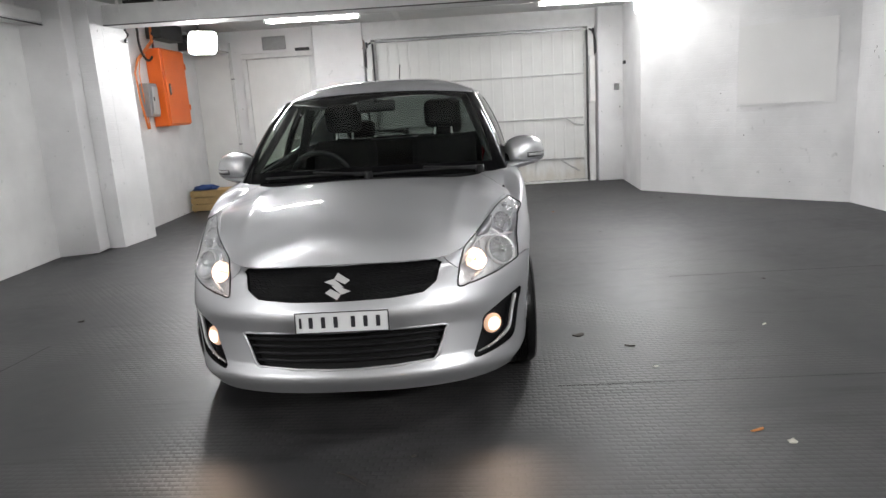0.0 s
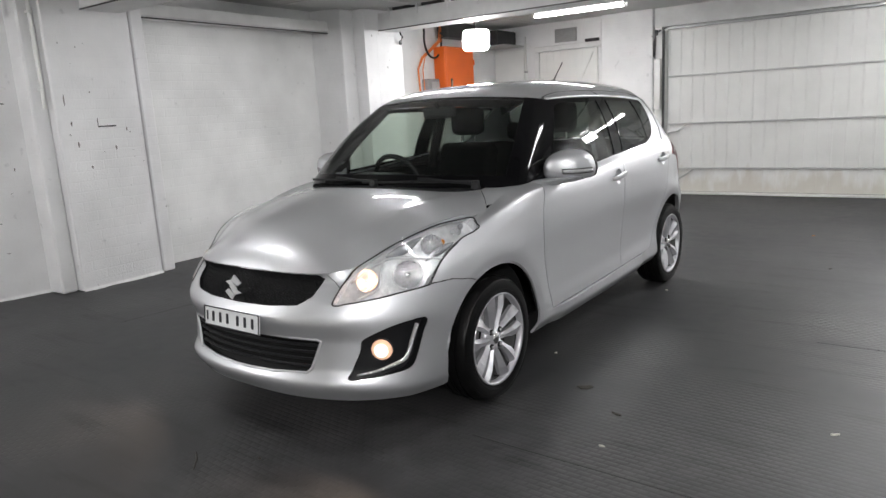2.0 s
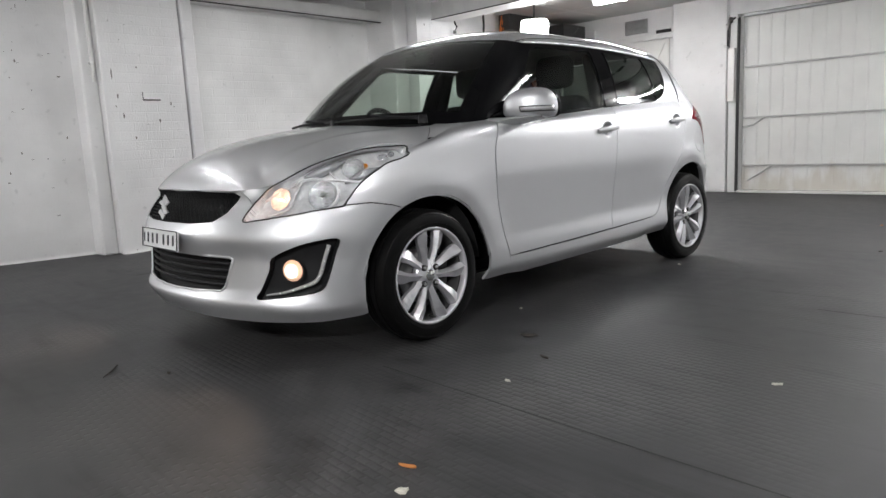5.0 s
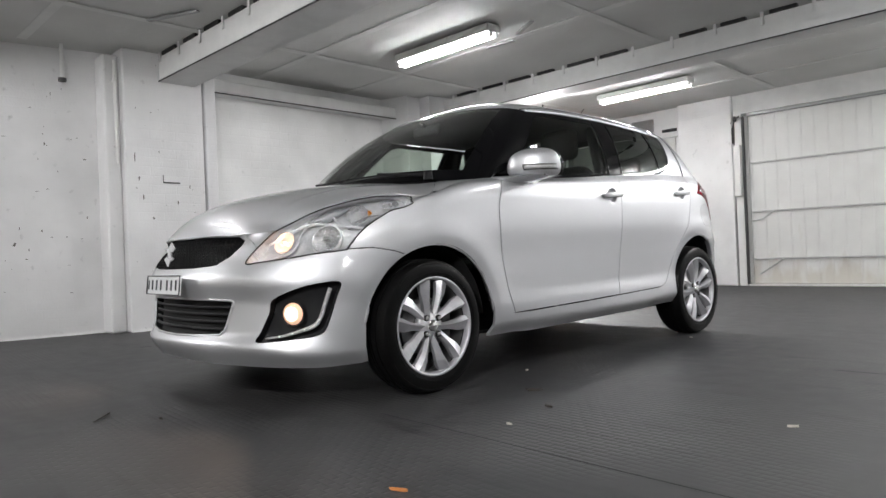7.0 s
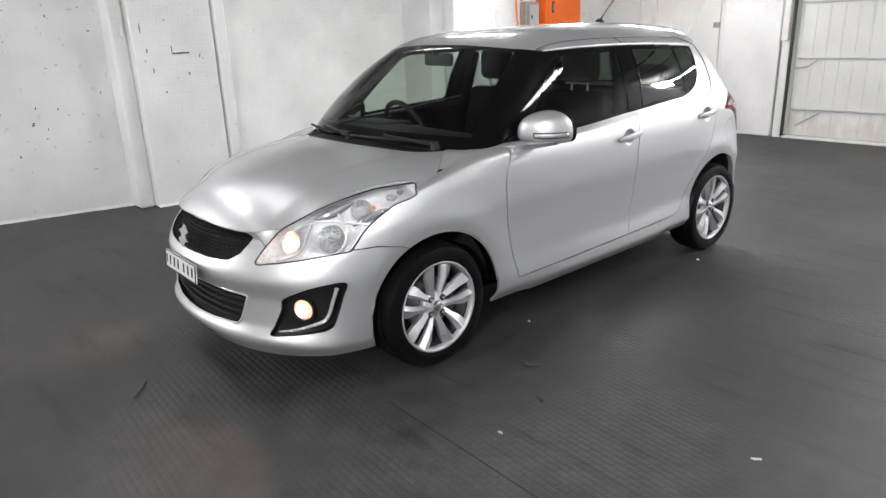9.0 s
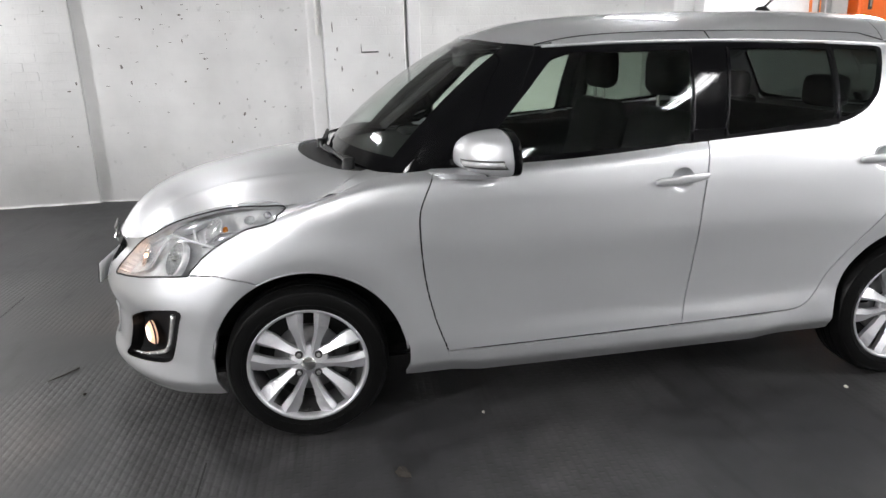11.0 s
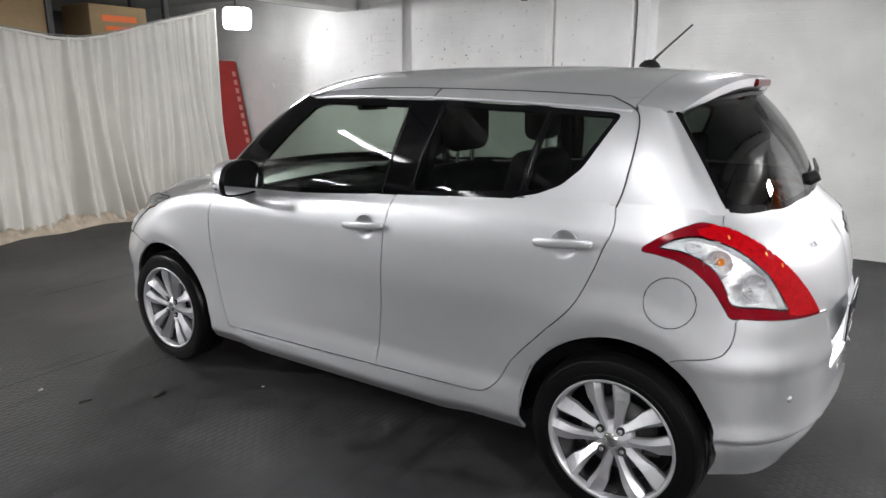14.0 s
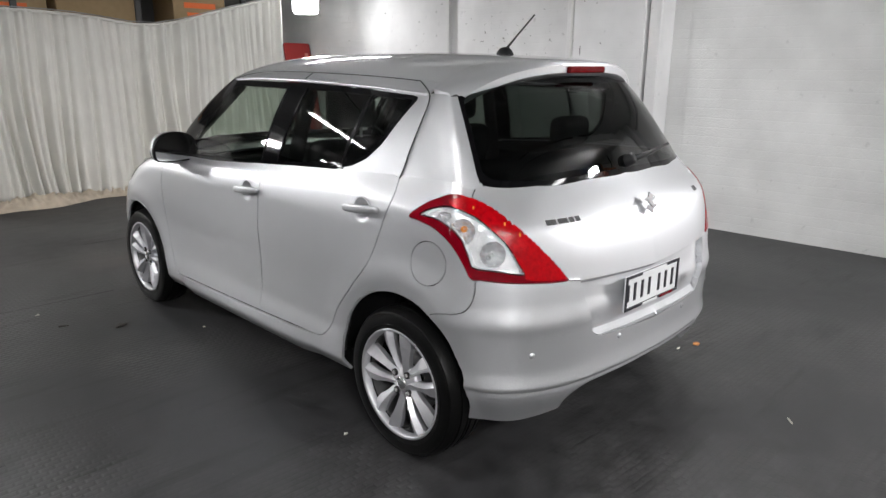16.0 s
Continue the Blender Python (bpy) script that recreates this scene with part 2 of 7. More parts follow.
def stained_sheet():
    """White enamel with brown damp stains near the foot, streaked upwards."""
    m = plain("stained_white_enamel", (0.70, 0.70, 0.68), 0.45, vary=0.12, scale=3, bump=0.06)
    n, l, b = m.node_tree.nodes, m.node_tree.links, m.node_tree.nodes["Principled BSDF"]
    clean = b.inputs["Base Color"].links[0].from_socket
    tc = n.new("ShaderNodeTexCoord")
    sep = n.new("ShaderNodeSeparateXYZ")
    l.new(tc.outputs["Object"], sep.inputs[0])
    mp = n.new("ShaderNodeMapping")
    mp.inputs["Scale"].default_value = (4.0, 4.0, 1.6)
    l.new(tc.outputs["Object"], mp.inputs["Vector"])
    nz = n.new("ShaderNodeTexNoise")
    nz.inputs["Scale"].default_value, nz.inputs["Detail"].default_value = 1.4, 8
    l.new(mp.outputs[0], nz.inputs["Vector"])
    up = n.new("ShaderNodeMapRange")
    up.inputs["From Min"].default_value, up.inputs["From Max"].default_value = 0.08, 0.55
    up.inputs["To Min"].default_value, up.inputs["To Max"].default_value = 0.34, -0.10
    l.new(sep.outputs["Z"], up.inputs["Value"])
    ad = n.new("ShaderNodeMath")
    l.new(nz.outputs["Fac"], ad.inputs[0])
    l.new(up.outputs[0], ad.inputs[1])
    cut = n.new("ShaderNodeMapRange")
    cut.inputs["From Min"].default_value, cut.inputs["From Max"].default_value = 0.58, 0.80
    cut.inputs["To Max"].default_value = 0.5
    l.new(ad.outputs[0], cut.inputs["Value"])
    mx = n.new("ShaderNodeMix")
    mx.data_type = "RGBA"
    mx.inputs["B"].default_value = (0.46, 0.41, 0.33, 1)
    l.new(cut.outputs[0], mx.inputs["Factor"])
    l.new(clean, mx.inputs["A"])
    l.new(mx.outputs["Result"], b.inputs["Base Color"])
    return m


WALL_X, WALL_Y = wall_paint("painted_brick_x", "x"), wall_paint("painted_brick_y", "y")
BAY = wall_paint("smooth_painted_wall", "x", col=(0.80, 0.80, 0.79), brick=0.55, chips=0.9)
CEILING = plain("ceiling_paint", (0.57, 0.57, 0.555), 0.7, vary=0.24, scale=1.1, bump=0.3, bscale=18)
STRIP = plain("cover_strip_paint", (0.64, 0.64, 0.625), 0.65, vary=0.2, scale=4, bump=0.2, bscale=30)
BEAM = plain("beam_paint", (0.70, 0.70, 0.69), 0.55, vary=0.15, scale=6, bump=0.2, bscale=40)
FLOOR = floor_paint()
DARKWALL = plain("dark_closing_wall", (0.10, 0.095, 0.09), 0.8, vary=0.3, scale=3, bump=0.3, bscale=30)
WHITE_METAL = plain("white_enamel", (0.74, 0.74, 0.72), 0.42, vary=0.1, scale=3, bump=0.05)
DOOR_SHEET = stained_sheet()
GREY_METAL = plain("grey_steel", (0.32, 0.32, 0.32), 0.45, 0.6, vary=0.2, scale=20)
PALE_STEEL = plain("pale_grey_steel", (0.46, 0.46, 0.45), 0.45, 0.2, vary=0.2, scale=12)
DARK_METAL = plain("dark_steel", (0.06, 0.06, 0.06), 0.5, 0.5, vary=0.2)
ORANGE = plain("orange_enamel", (0.80, 0.14, 0.012), 0.42, vary=0.12, scale=4, bump=0.05)
ORANGE_CABLE = plain("orange_rubber", (0.75, 0.20, 0.04), 0.5)
BLACK_RUBBER = plain("black_rubber", (0.012, 0.012, 0.012), 0.5, vary=0.3, scale=40)
# for black parts, and for shade painted into gaps, seams and pockets
GLOOM = plain("black_and_gap_shade", (0.015, 0.015, 0.015), 0.6)
WOOD = plain("pale_crate_wood", (0.36, 0.24, 0.10), 0.65, vary=0.3, scale=12, bump=0.2)
BLUE_CLOTH = plain("blue_cloth", (0.03, 0.07, 0.22), 0.9, vary=0.3, scale=30)
CARTON = plain("brown_carton", (0.34, 0.24, 0.13), 0.8, vary=0.15)
RED_BOARD = plain("red_board", (0.27, 0.014, 0.012), 0.40, vary=0.35, scale=2.5)
CLOTH = plain("off_white_cloth", (0.70, 0.695, 0.66), 0.9, vary=0.12, scale=3, bump=0.15, bscale=300)
CREAM_CLOTH = plain("soiled_cream_cloth", (0.52, 0.45, 0.36), 0.9, vary=0.4, scale=9, bump=0.2)
TUBE = glow("fluorescent_tube", (0.985, 0.985, 1.0), 62.0)
FLOOD = glow("flood_panel", (0.97, 1.0, 1.0), 30.0)
SILVER = silver()
GLOSS_BLACK = plain("gloss_black", (0.003, 0.003, 0.0035), 0.06, vary=0.1, spec=0.16)
TRIM = plain("black_plastic", (0.009, 0.009, 0.010), 0.5, vary=0.25, scale=30, bump=0.1, bscale=600, spec=0.25)
CABIN = plain("charcoal_fabric", (0.0035, 0.0035, 0.0038), 0.95, vary=0.25, scale=25, spec=0.12)
HEADLINER = plain("grey_headliner", (0.09, 0.09, 0.088), 0.9, vary=0.1)
DARK_CHROME = plain("dark_chrome", (0.30, 0.30, 0.31), 0.22, 0.9, vary=0.1)
EMBLEM = plain("satin_chrome", (0.80, 0.80, 0.81), 0.2, 0.5, vary=0.05)
CHROME = plain("chrome", (0.82, 0.82, 0.82), 0.08, 1.0, vary=0.03)
BOWL = plain("reflector", (0.90, 0.90, 0.92), 0.06, 0.85, vary=0.12, scale=60, bump=1.0, bscale=75)
SMOKE = plain("smoked_bezel", (0.48, 0.48, 0.50), 0.22, 0.6, vary=0.15, scale=30)
HOUSING = plain("lamp_housing", (0.92, 0.92, 0.93), 0.14, 0.50, vary=0.28, scale=40, bump=1.0, bscale=30)
GRILLE_BLACK = plain("grille_black", (0.006, 0.006, 0.006), 0.6, vary=0.2, spec=0.2)
ALLOY = plain("silver_alloy", (0.52, 0.52, 0.54), 0.40, 0.75, vary=0.06, scale=30, coat=0.5)
ALLOY_DARK = plain("alloy_barrel", (0.20, 0.20, 0.20), 0.4, 0.8, vary=0.2)
TYRE = plain("tyre_rubber", (0.004, 0.004, 0.004), 0.34, vary=0.3, scale=30, bump=0.05, bscale=200, spec=0.13)
PLATE_WHITE = plain("plate_white", (0.75, 0.76, 0.76), 0.4, vary=0.05)
PLATE_INK = plain("plate_ink", (0.015, 0.015, 0.02), 0.4)
RED_LENS = plain("red_lens", (0.16, 0.0008, 0.006), 0.12, vary=0.3, scale=60, coat=0.12, spec=0.1)
RED_BAND = plain("bright_red_lens", (0.36, 0.0008, 0.004), 0.16, vary=0.6, scale=70, bump=0.2, bscale=110, coat=0.12, spec=0.1)
CLEAR_LENS = plain("clear_lens", (0.66, 0.66, 0.66), 0.12, 0.5, vary=0.3, scale=45, bump=0.3, bscale=140, coat=1.0)
AMBER = plain("amber_lens", (0.75, 0.28, 0.04), 0.12, vary=0.2, coat=1.0)
WINDSCREEN = see_through("windscreen_glass", (0.80, 0.86, 0.82))
TINTED = see_through("tinted_glass", (0.25, 0.29, 0.26))
TAIL_GLASS = see_through("tail_glass", (0.13, 0.15, 0.14))
DOOR_GLASS = see_through("door_glass", (0.62, 0.69, 0.62))
LAMP_COVER = see_through("lamp_cover", (0.95, 0.96, 0.96))
FOG_GLOW = glow("fog_bulb", (1.0, 0.62, 0.42), 0.45)
FOG_CORE = glow("fog_core", (1.0, 0.88, 0.76), 2.0)
SIDE_GLOW = glow("parking_bulb", (1.0, 0.62, 0.34), 1.0)


# ---------------------------------------------------------------- mesh helpers
def obj(name, bm, material, parent=None, label="", smooth=False):
    me = bpy.data.meshes.new(name)
    bm.to_mesh(me)
    bm.free()
    me.materials.append(material)
    if smooth:
        me.shade_smooth()
    ob = new(name, me)
    if parent:
        ob.parent = parent
    if label:
        ob["label"] = label
    return ob


def part(name, bm, material, parent, label="", smooth=False):
    return obj(name, bm, material, parent, label, smooth)


def thing(name, label, category, at=(0, 0, 0), rz=0, group="", kind=""):
    e = new(name)
    e.matrix_world = pose(*at, 0, 0, rz)
    return tagged(e, label, category, group, kind)


def box(x0, y0, z0, x1, y1, z1, bevel=0.0, seg=1, bm=None):
    """An axis-aligned box with bevelled edges, added to bm."""
    bm = bm or bmesh.new()
    r = bmesh.ops.create_cube(bm, size=1, matrix=Matrix.LocRotScale(((x0 + x1) / 2, (y0 + y1) / 2, (z0 + z1) / 2), None, (x1 - x0, y1 - y0, z1 - z0)))
    if bevel:
        ed = list({e for v in r["verts"] for e in v.link_edges})
        bmesh.ops.bevel(bm, geom=ed, offset=bevel, segments=seg, affect="EDGES", profile=0.5)
    return bm


def tube(points, radius, bm=None, sides=8, closed=False):
    """A round bar along points."""
    bm = bm or bmesh.new()
    pts = [Vector(p) for p in points]
    rings = []
    up = Vector((0.13, 0.07, 1)).normalized()
    for i, p in enumerate(pts):
        a, b = pts[max(i - 1, 0)], pts[min(i + 1, len(pts) - 1)]
        if closed:
            a, b = pts[i - 1], pts[(i + 1) % len(pts)]
        d = (b - a).normalized()
        s = d.cross(up if abs(d.dot(up)) < 0.95 else Vector((1, 0, 0))).normalized()
        t = d.cross(s)
        r = radius[i] if isinstance(radius, (list, tuple)) else radius
        rings.append([bm.verts.new(p + r * (math.cos(k * math.tau / sides) * s + math.sin(k * math.tau / sides) * t)) for k in range(sides)])
    pairs = list(zip(rings, rings[1:])) + ([(rings[-1], rings[0])] if closed else [])
    for r0, r1 in pairs:
        for k in range(sides):
            bm.faces.new((r0[k], r0[(k + 1) % sides], r1[(k + 1) % sides], r1[k]))
    if not closed:
        bm.faces.new(rings[0][::-1])
        bm.faces.new(rings[-1])
    bmesh.ops.recalc_face_normals(bm, faces=bm.faces)
    return bm


def prism(outline, lift, bm=None):
    """A flat outline (3D points) carried along the vector lift."""
    bm = bm or bmesh.new()
    a = [bm.verts.new(Vector(p)) for p in outline]
    b = [bm.verts.new(Vector(p) + Vector(lift)) for p in outline]
    fs = [bm.faces.new(a), bm.faces.new(b[::-1])]
    n = len(a)
    for i in range(n):
        fs.append(bm.faces.new((a[i], b[i], b[(i + 1) % n], a[(i + 1) % n])))
    bmesh.ops.recalc_face_normals(bm, faces=fs)
    return bm


def lathe(profile, m=None, seg=48, bm=None):
    """Turns (radius, height) pairs round z, placed by m."""
    bm = bm or bmesh.new()
    m = m or Matrix.Identity(4)
    rings = []
    for r, h in profile:
        rings.append([bm.verts.new(m @ Vector((r * math.cos(k * math.tau / seg), r * math.sin(k * math.tau / seg), h))) for k in range(seg)])
    fs = []
    for r0, r1 in zip(rings, rings[1:]):
        for k in range(seg):
            fs.append(bm.faces.new((r0[k], r0[(k + 1) % seg], r1[(k + 1) % seg], r1[k])))
    bmesh.ops.recalc_face_normals(bm, faces=fs)
    return bm


def setting(name, bm, material, label, category, smooth=False):
    return tagged(obj(name, bm, material, smooth=smooth), label, category, kind="structure")


# ---------------------------------------------------------------- the garage
setting("floor", box(-6.5, -9.0, -0.2, 11.3, 7.9, 0.0), FLOOR, "dark grey painted tread floor, worn and dusty", "floor")
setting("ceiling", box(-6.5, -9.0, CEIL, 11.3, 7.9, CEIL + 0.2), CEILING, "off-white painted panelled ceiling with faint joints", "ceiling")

# long side, from the curtain to the far end
WALL_BRICK = setting("wall_brick", box(-4.9, -9.0, 0, -4.128, -2.08, CEIL), WALL_X, "rough white-painted brick wall", "wall")
bm = prism([(-4.185, -2.08, 0), (-3.74, 0.24, 0), (-4.9, 0.24, 0), (-4.9, -2.08, 0)], (0, 0, CEIL))
setting("wall_chipped", bm, WALL_X, "white-painted wall with chipped dark flecks", "wall")
setting("wall_pier", box(-4.6, 0.24, 0, -3.45, 1.0, CEIL, 0.012), WALL_X, "white-painted brick pier with chips and dark marks", "wall")
setting("pillar_slim", box(-3.75, 0.10, 0, -3.53, 0.238, 2.56, 0.015), WALL_X, "slim white pilaster in the corner of the pier", "pillar")
setting("wall_bay", box(-4.6, 1.0, 0, -3.73, 3.66, CEIL), BAY, "smooth white wall at the back of the roller door bay", "wall")
setting("joint_filler", box(-3.728, 1.003, 0, -3.56, 1.0285, CEIL - 0.002, 0.004), WALL_X, "shallow painted joint between pier and jamb", "joint")
setting("jamb", box(-3.728, 1.030, 0, -3.47, 1.15, CEIL, 0.01), WALL_X, "white door jamb beside the bay", "jamb")
setting("jamb", prism([(-3.7295, 3.55, 0), (-3.3615, 3.657, 0), (-3.7295, 3.657, 0)], (0, 0, CEIL)), WALL_X, "white splayed jamb of the bay", "jamb")
setting("pillar_bay", box(-4.6, 3.66, 0, -3.36, 3.90, CEIL, 0.015), WALL_X, "white pillar beside the bay", "pillar")
setting("pillar_corner", prism([(-3.20, 3.902, 0), (-3.1735, 4.10, 0), (-4.6, 4.10, 0), (-4.6, 3.902, 0)], (0, 0, CEIL)), WALL_X, "white corner pillar", "pillar")
setting("wall_lit", prism([(-3.1735, 4.102, 0), (-3.115, 4.52, 0), (-4.6, 4.52, 0), (-4.6, 4.102, 0)], (0, 0, CEIL)), WALL_X, "white-painted brick wall lit by a floodlight", "wall")
setting("wall_alcove", box(-4.6, 4.52, 0, -3.42, 7.9, CEIL), WALL_X, "white wall of the alcove behind the orange cabinet", "wall")
setting("wall_end", box(-3.42, 7.45, 0, -1.55, 7.9, CEIL), WALL_Y, "white-painted end wall", "wall")
setting("pillar_end", box(-1.55, 7.33, 0, -0.78, 7.9, CEIL, 0.012), WALL_Y, "broad white pillar beside the garage door", "pillar")
setting("lintel", box(-0.78, 7.40, 2.36, 2.78, 7.9, CEIL), BEAM, "white lintel over the garage door", "lintel")
setting("wall_behind_door", box(-0.78, 7.62, 0, 2.78, 7.9, 2.358), DARKWALL, "dark backing behind the garage door", "wall")
setting("pillar_door", box(2.78, 7.25, 0, 3.22, 7.9, CEIL, 0.012), WALL_Y, "white pillar beside the garage door", "pillar")
setting("wall_short", prism([(3.16, 7.25, 0), (3.06, 5.92, 0), (5.4, 5.92, 0), (5.4, 7.9, 0), (3.24, 7.9, 0), (3.24, 7.25, 0)], (0, 0, CEIL)), WALL_X, "white wall running from the garage door to the corner", "wall")
setting("wall_slanted", prism([(3.062, 5.918, 0), (3.92, 4.90, 0), (4.83, 4.02, 0), (5.4, 4.02, 0), (5.4, 5.918, 0)], (0, 0, CEIL)), WALL_Y, "white slanted wall with a faint patched rectangle", "wall")
setting("wall_side", box(4.83, 2.9, 0, 5.4, 4.018, CEIL), WALL_X, "white side wall", "wall")
# unseen walls added beyond the side wall, white to reflect light onto the car
setting("wall_unseen_near", box(5.4, 2.9, 0, 11.0, 3.2, CEIL), WALL_Y, "added unseen white wall that lightens the car side", "wall")
setting("wall_unseen_far", box(11.0, -9.0, 0, 11.3, 3.2, CEIL), WALL_X, "added unseen white far wall that lightens the car side", "wall")
# dark colour stands in for the unlit depth behind the curtain
setting("wall_store", box(-4.118, -9.0, 0, 11.0, -8.6, CEIL), DARKWALL, "end wall behind the curtain, coloured dark for the unlit store", "wall")

# beams
for y0, y1, x0, x1, z0 in ((0.58, 0.93, -3.62, 8.0, 2.35), (4.14, 4.45, -3.2, 4.7, 2.37), (-3.08, -2.75, -4.12, 8.0, 2.36)):
    bm = box(x0, y0, z0, x1, y1, CEIL - 0.035, 0.008)
    setting("beam", bm, BEAM, "white-painted ceiling beam with dark gaps at its top", "beam")
    bm, gap_bm = bmesh.new(), bmesh.new()
    brng = random.Random(int(y0 * 100))
    x = x0 + 0.2
    while x < x1 - 0.2:
        box(x, y0 - 0.016, CEIL - 0.095 - brng.uniform(0, .03), x + 0.032, y0 - 0.002, CEIL - 0.002, 0.004, bm=bm)
        if brng.random() < .8:
            # black block painted in as the shade of the gap above the beam
            box(x + 0.05 + brng.uniform(0, .05), y0 - 0.003, CEIL - 0.034, x + 0.40 - brng.uniform(0, .12), y0 + 0.05, CEIL - 0.001, bm=gap_bm)
        x += 0.42
    setting("beam_cleat", bm, BEAM, "white-painted fixing cleats along the beam", "cleat")
    setting("beam_gap_shade", gap_bm, GLOOM, "black blocks set in as shade between beam and ceiling", "gap")
    setting("beam_edge", box(x0, y0 - 0.012, z0 - 0.002, x1, y0 - 0.001, z0 + 0.010, 0.003), DARK_METAL, "dark edge strip under the beam", "trim")

# ceiling joints: thin cover strips and a few sagging seams
bm = bmesh.new()
for y in (-1.6, -0.5, 1.75, 2.95, 5.2, 6.4):
    box(-3.7, y - 0.04, CEIL - 0.007, 4.8, y + 0.04, CEIL - 0.001, 0.002, bm=bm)
for x in (-2.6, -0.2, 2.2):
    box(x - 0.04, -2.8, CEIL - 0.012, x + 0.04, 7.3, CEIL - 0.0075, 0.002, bm=bm)
setting("ceiling_strip", bm, STRIP, "painted cover strips over the ceiling joints", "trim")
bm = bmesh.new()
for x, y, l, r in ((-2.35, 0.25, 0.5, 25), (-0.75, 2.75, 0.35, -30), (-1.2, 2.95, 0.3, 5), (1.2, 3.3, 0.4, 60), (-0.2, 5.0, 0.35, -20)):
    box(-l / 2, -0.02, -0.012, l / 2, 0.02, 0, bm=bm)
    bmesh.ops.transform(bm, matrix=pose(x, y, CEIL - 0.013, 0, 0, r), verts=bm.verts[-8:])
setting("ceiling_flake", bm, GREY_METAL, "peeling seams on the ceiling", "trim")

# roller door box and curtain over the bay
t = thing("roller_door_housing", "white-painted roller door housing above the bay", "roller door", (-3.62, 2.4, 2.4))
part("cover", box(-0.105, -1.25, -0.045, 0.10, 1.25, 0.085, 0.012), BEAM, t)
part("bottom_rail", box(0.085, -1.25, -0.058, 0.104, 1.25, -0.047, 0.003), DARK_METAL, t, "thin dark bottom rail")
part("end_plate", box(0.102, -1.262, -0.05, 0.116, -1.242, 0.06, 0.003), DARK_METAL, t)
part("end_bracket", box(-0.1, 1.235, -0.16, 0.12, 1.258, 0.16, 0.003), GREY_METAL, t)

# wall hooks and pipe ends
t = thing("ceiling_pipe", "short white pipe hanging from the ceiling", "pipe", (-3.66, -0.2, 2.3))
part("pipe", tube([(0, 0, 0.318), (0, 0, 0.02), (0.01, 0, -0.01)], 0.018), WHITE_METAL, t)
part("collar", lathe([(0.012, -0.02), (0.034, -0.02), (0.034, 0.01), (0.02, 0.012)]), DARK_METAL, t)
t = thing("conduit", "white-painted conduit running up the pilaster", "conduit", (-3.50, 0.19, 0.0))
part("pipe", tube([(0, 0, 1.55), (0, 0, 2.5)], 0.016), WHITE_METAL, t)
for z in (1.7, 2.3):
    part("clip", box(-0.03, -0.02, z, 0.02, 0.02, z + 0.02, 0.003), WHITE_METAL, t)
t = thing("wall_bracket", "small dark bracket fixed to the white pier", "bracket", (-3.448, 0.66, 1.39))
part("arm", box(0.002, -0.08, -0.006, 0.014, 0.08, 0.006, 0.002), DARK_METAL, t)
part("upright", box(0.002, -0.082, 0.004, 0.006, -0.076, 0.07, 0.001), DARK_METAL, t)
rng = random.Random(4)


def flake(bm, x, y, z, w, h, slope=0.0):
    """A ragged thin flake on the wall."""
    pts = []
    for k in range(7):
        a = k / 7 * math.tau + rng.uniform(-.3, .3)
        j = rng.uniform(.45, 1.1)
        dy = w * math.cos(a) * j
        pts.append((x + slope * dy, y + dy, z + h / 2 * math.sin(a) * j))
    prism(pts, (0.002, 0, 0), bm)


bm = bmesh.new()
for i in range(80):
    y, z = rng.uniform(-1.95, 0.05), min(2.25, rng.gauss(1.35, 0.5))
    if z < 0.2:
        continue
    h, w = rng.choice((0.008, 0.012, 0.018, 0.03, 0.045)), rng.choice((0.004, 0.006, 0.009, 0.016))
    if rng.random() < .3:
        h, w = 0.007, rng.uniform(0.012, 0.03)
    flake(bm, -3.74 + (y - 0.24) * 0.1918 - 0.001, y, z, w, h, 0.1918)
for i in range(34):
    flake(bm, -4.1262, rng.uniform(-4.4, -2.15), rng.uniform(0.5, 2.3), rng.choice((0.005, 0.008, 0.014, 0.022)), rng.choice((0.008, 0.012, 0.022)))
for i in range(12):
    flake(bm, -3.4512, rng.uniform(0.27, 0.97), rng.uniform(0.5, 2.1), rng.choice((0.004, 0.006)), rng.choice((0.008, 0.014)))
for y, z, h in ((0.326, 1.616, 0.07), (0.393, 1.246, 0.05), (0.36, 1.42, 0.035), (0.55, 1.68, 0.02), (0.84, 1.36, 0.03), (0.72, 1.20, 0.03), (0.48, 1.05, 0.03)):
    flake(bm, -3.4512, y, z, 0.010, h * 1.4)
tagged(obj("paint_chips", bm, plain("bared_plaster", (0.16, 0.15, 0.14), 0.8, vary=0.4, scale=40)), "small dark chips scattered over the white paint", "chips", kind="stuff")


# the orange cabinet, its cables and the grey meter box
t = thing("electrical_cabinet", "tall bright orange steel cabinet on the white wall", "cabinet", (-3.418, 6.02, 1.27))
part("body", box(0, -0.37, 0, 0.20, 0.375, 1.00, 0.012), ORANGE, t)
door = part("door", box(0.203, -0.355, 0.02, 0.222, 0.36, 0.98, 0.008), ORANGE, t)
part("lock_plate", box(0.224, -0.285, 0.40, 0.229, -0.235, 0.55, 0.004), DARK_METAL, door, "small black lock plate")
part("lock_handle", box(0.230, -0.270, 0.43, 0.240, -0.250, 0.52, 0.004), GREY_METAL, door)
for z in (0.2, 0.75):
    part("hinge", box(0.205, 0.362, z, 0.232, 0.376, z + 0.08, 0.003), ORANGE, door)
t = thing("meter_box", "grey steel meter box beside the orange cabinet", "box", (-3.418, 5.46, 1.40))
part("body", box(0, -0.13, 0, 0.12, 0.14, 0.42, 0.010), GREY_METAL, t)
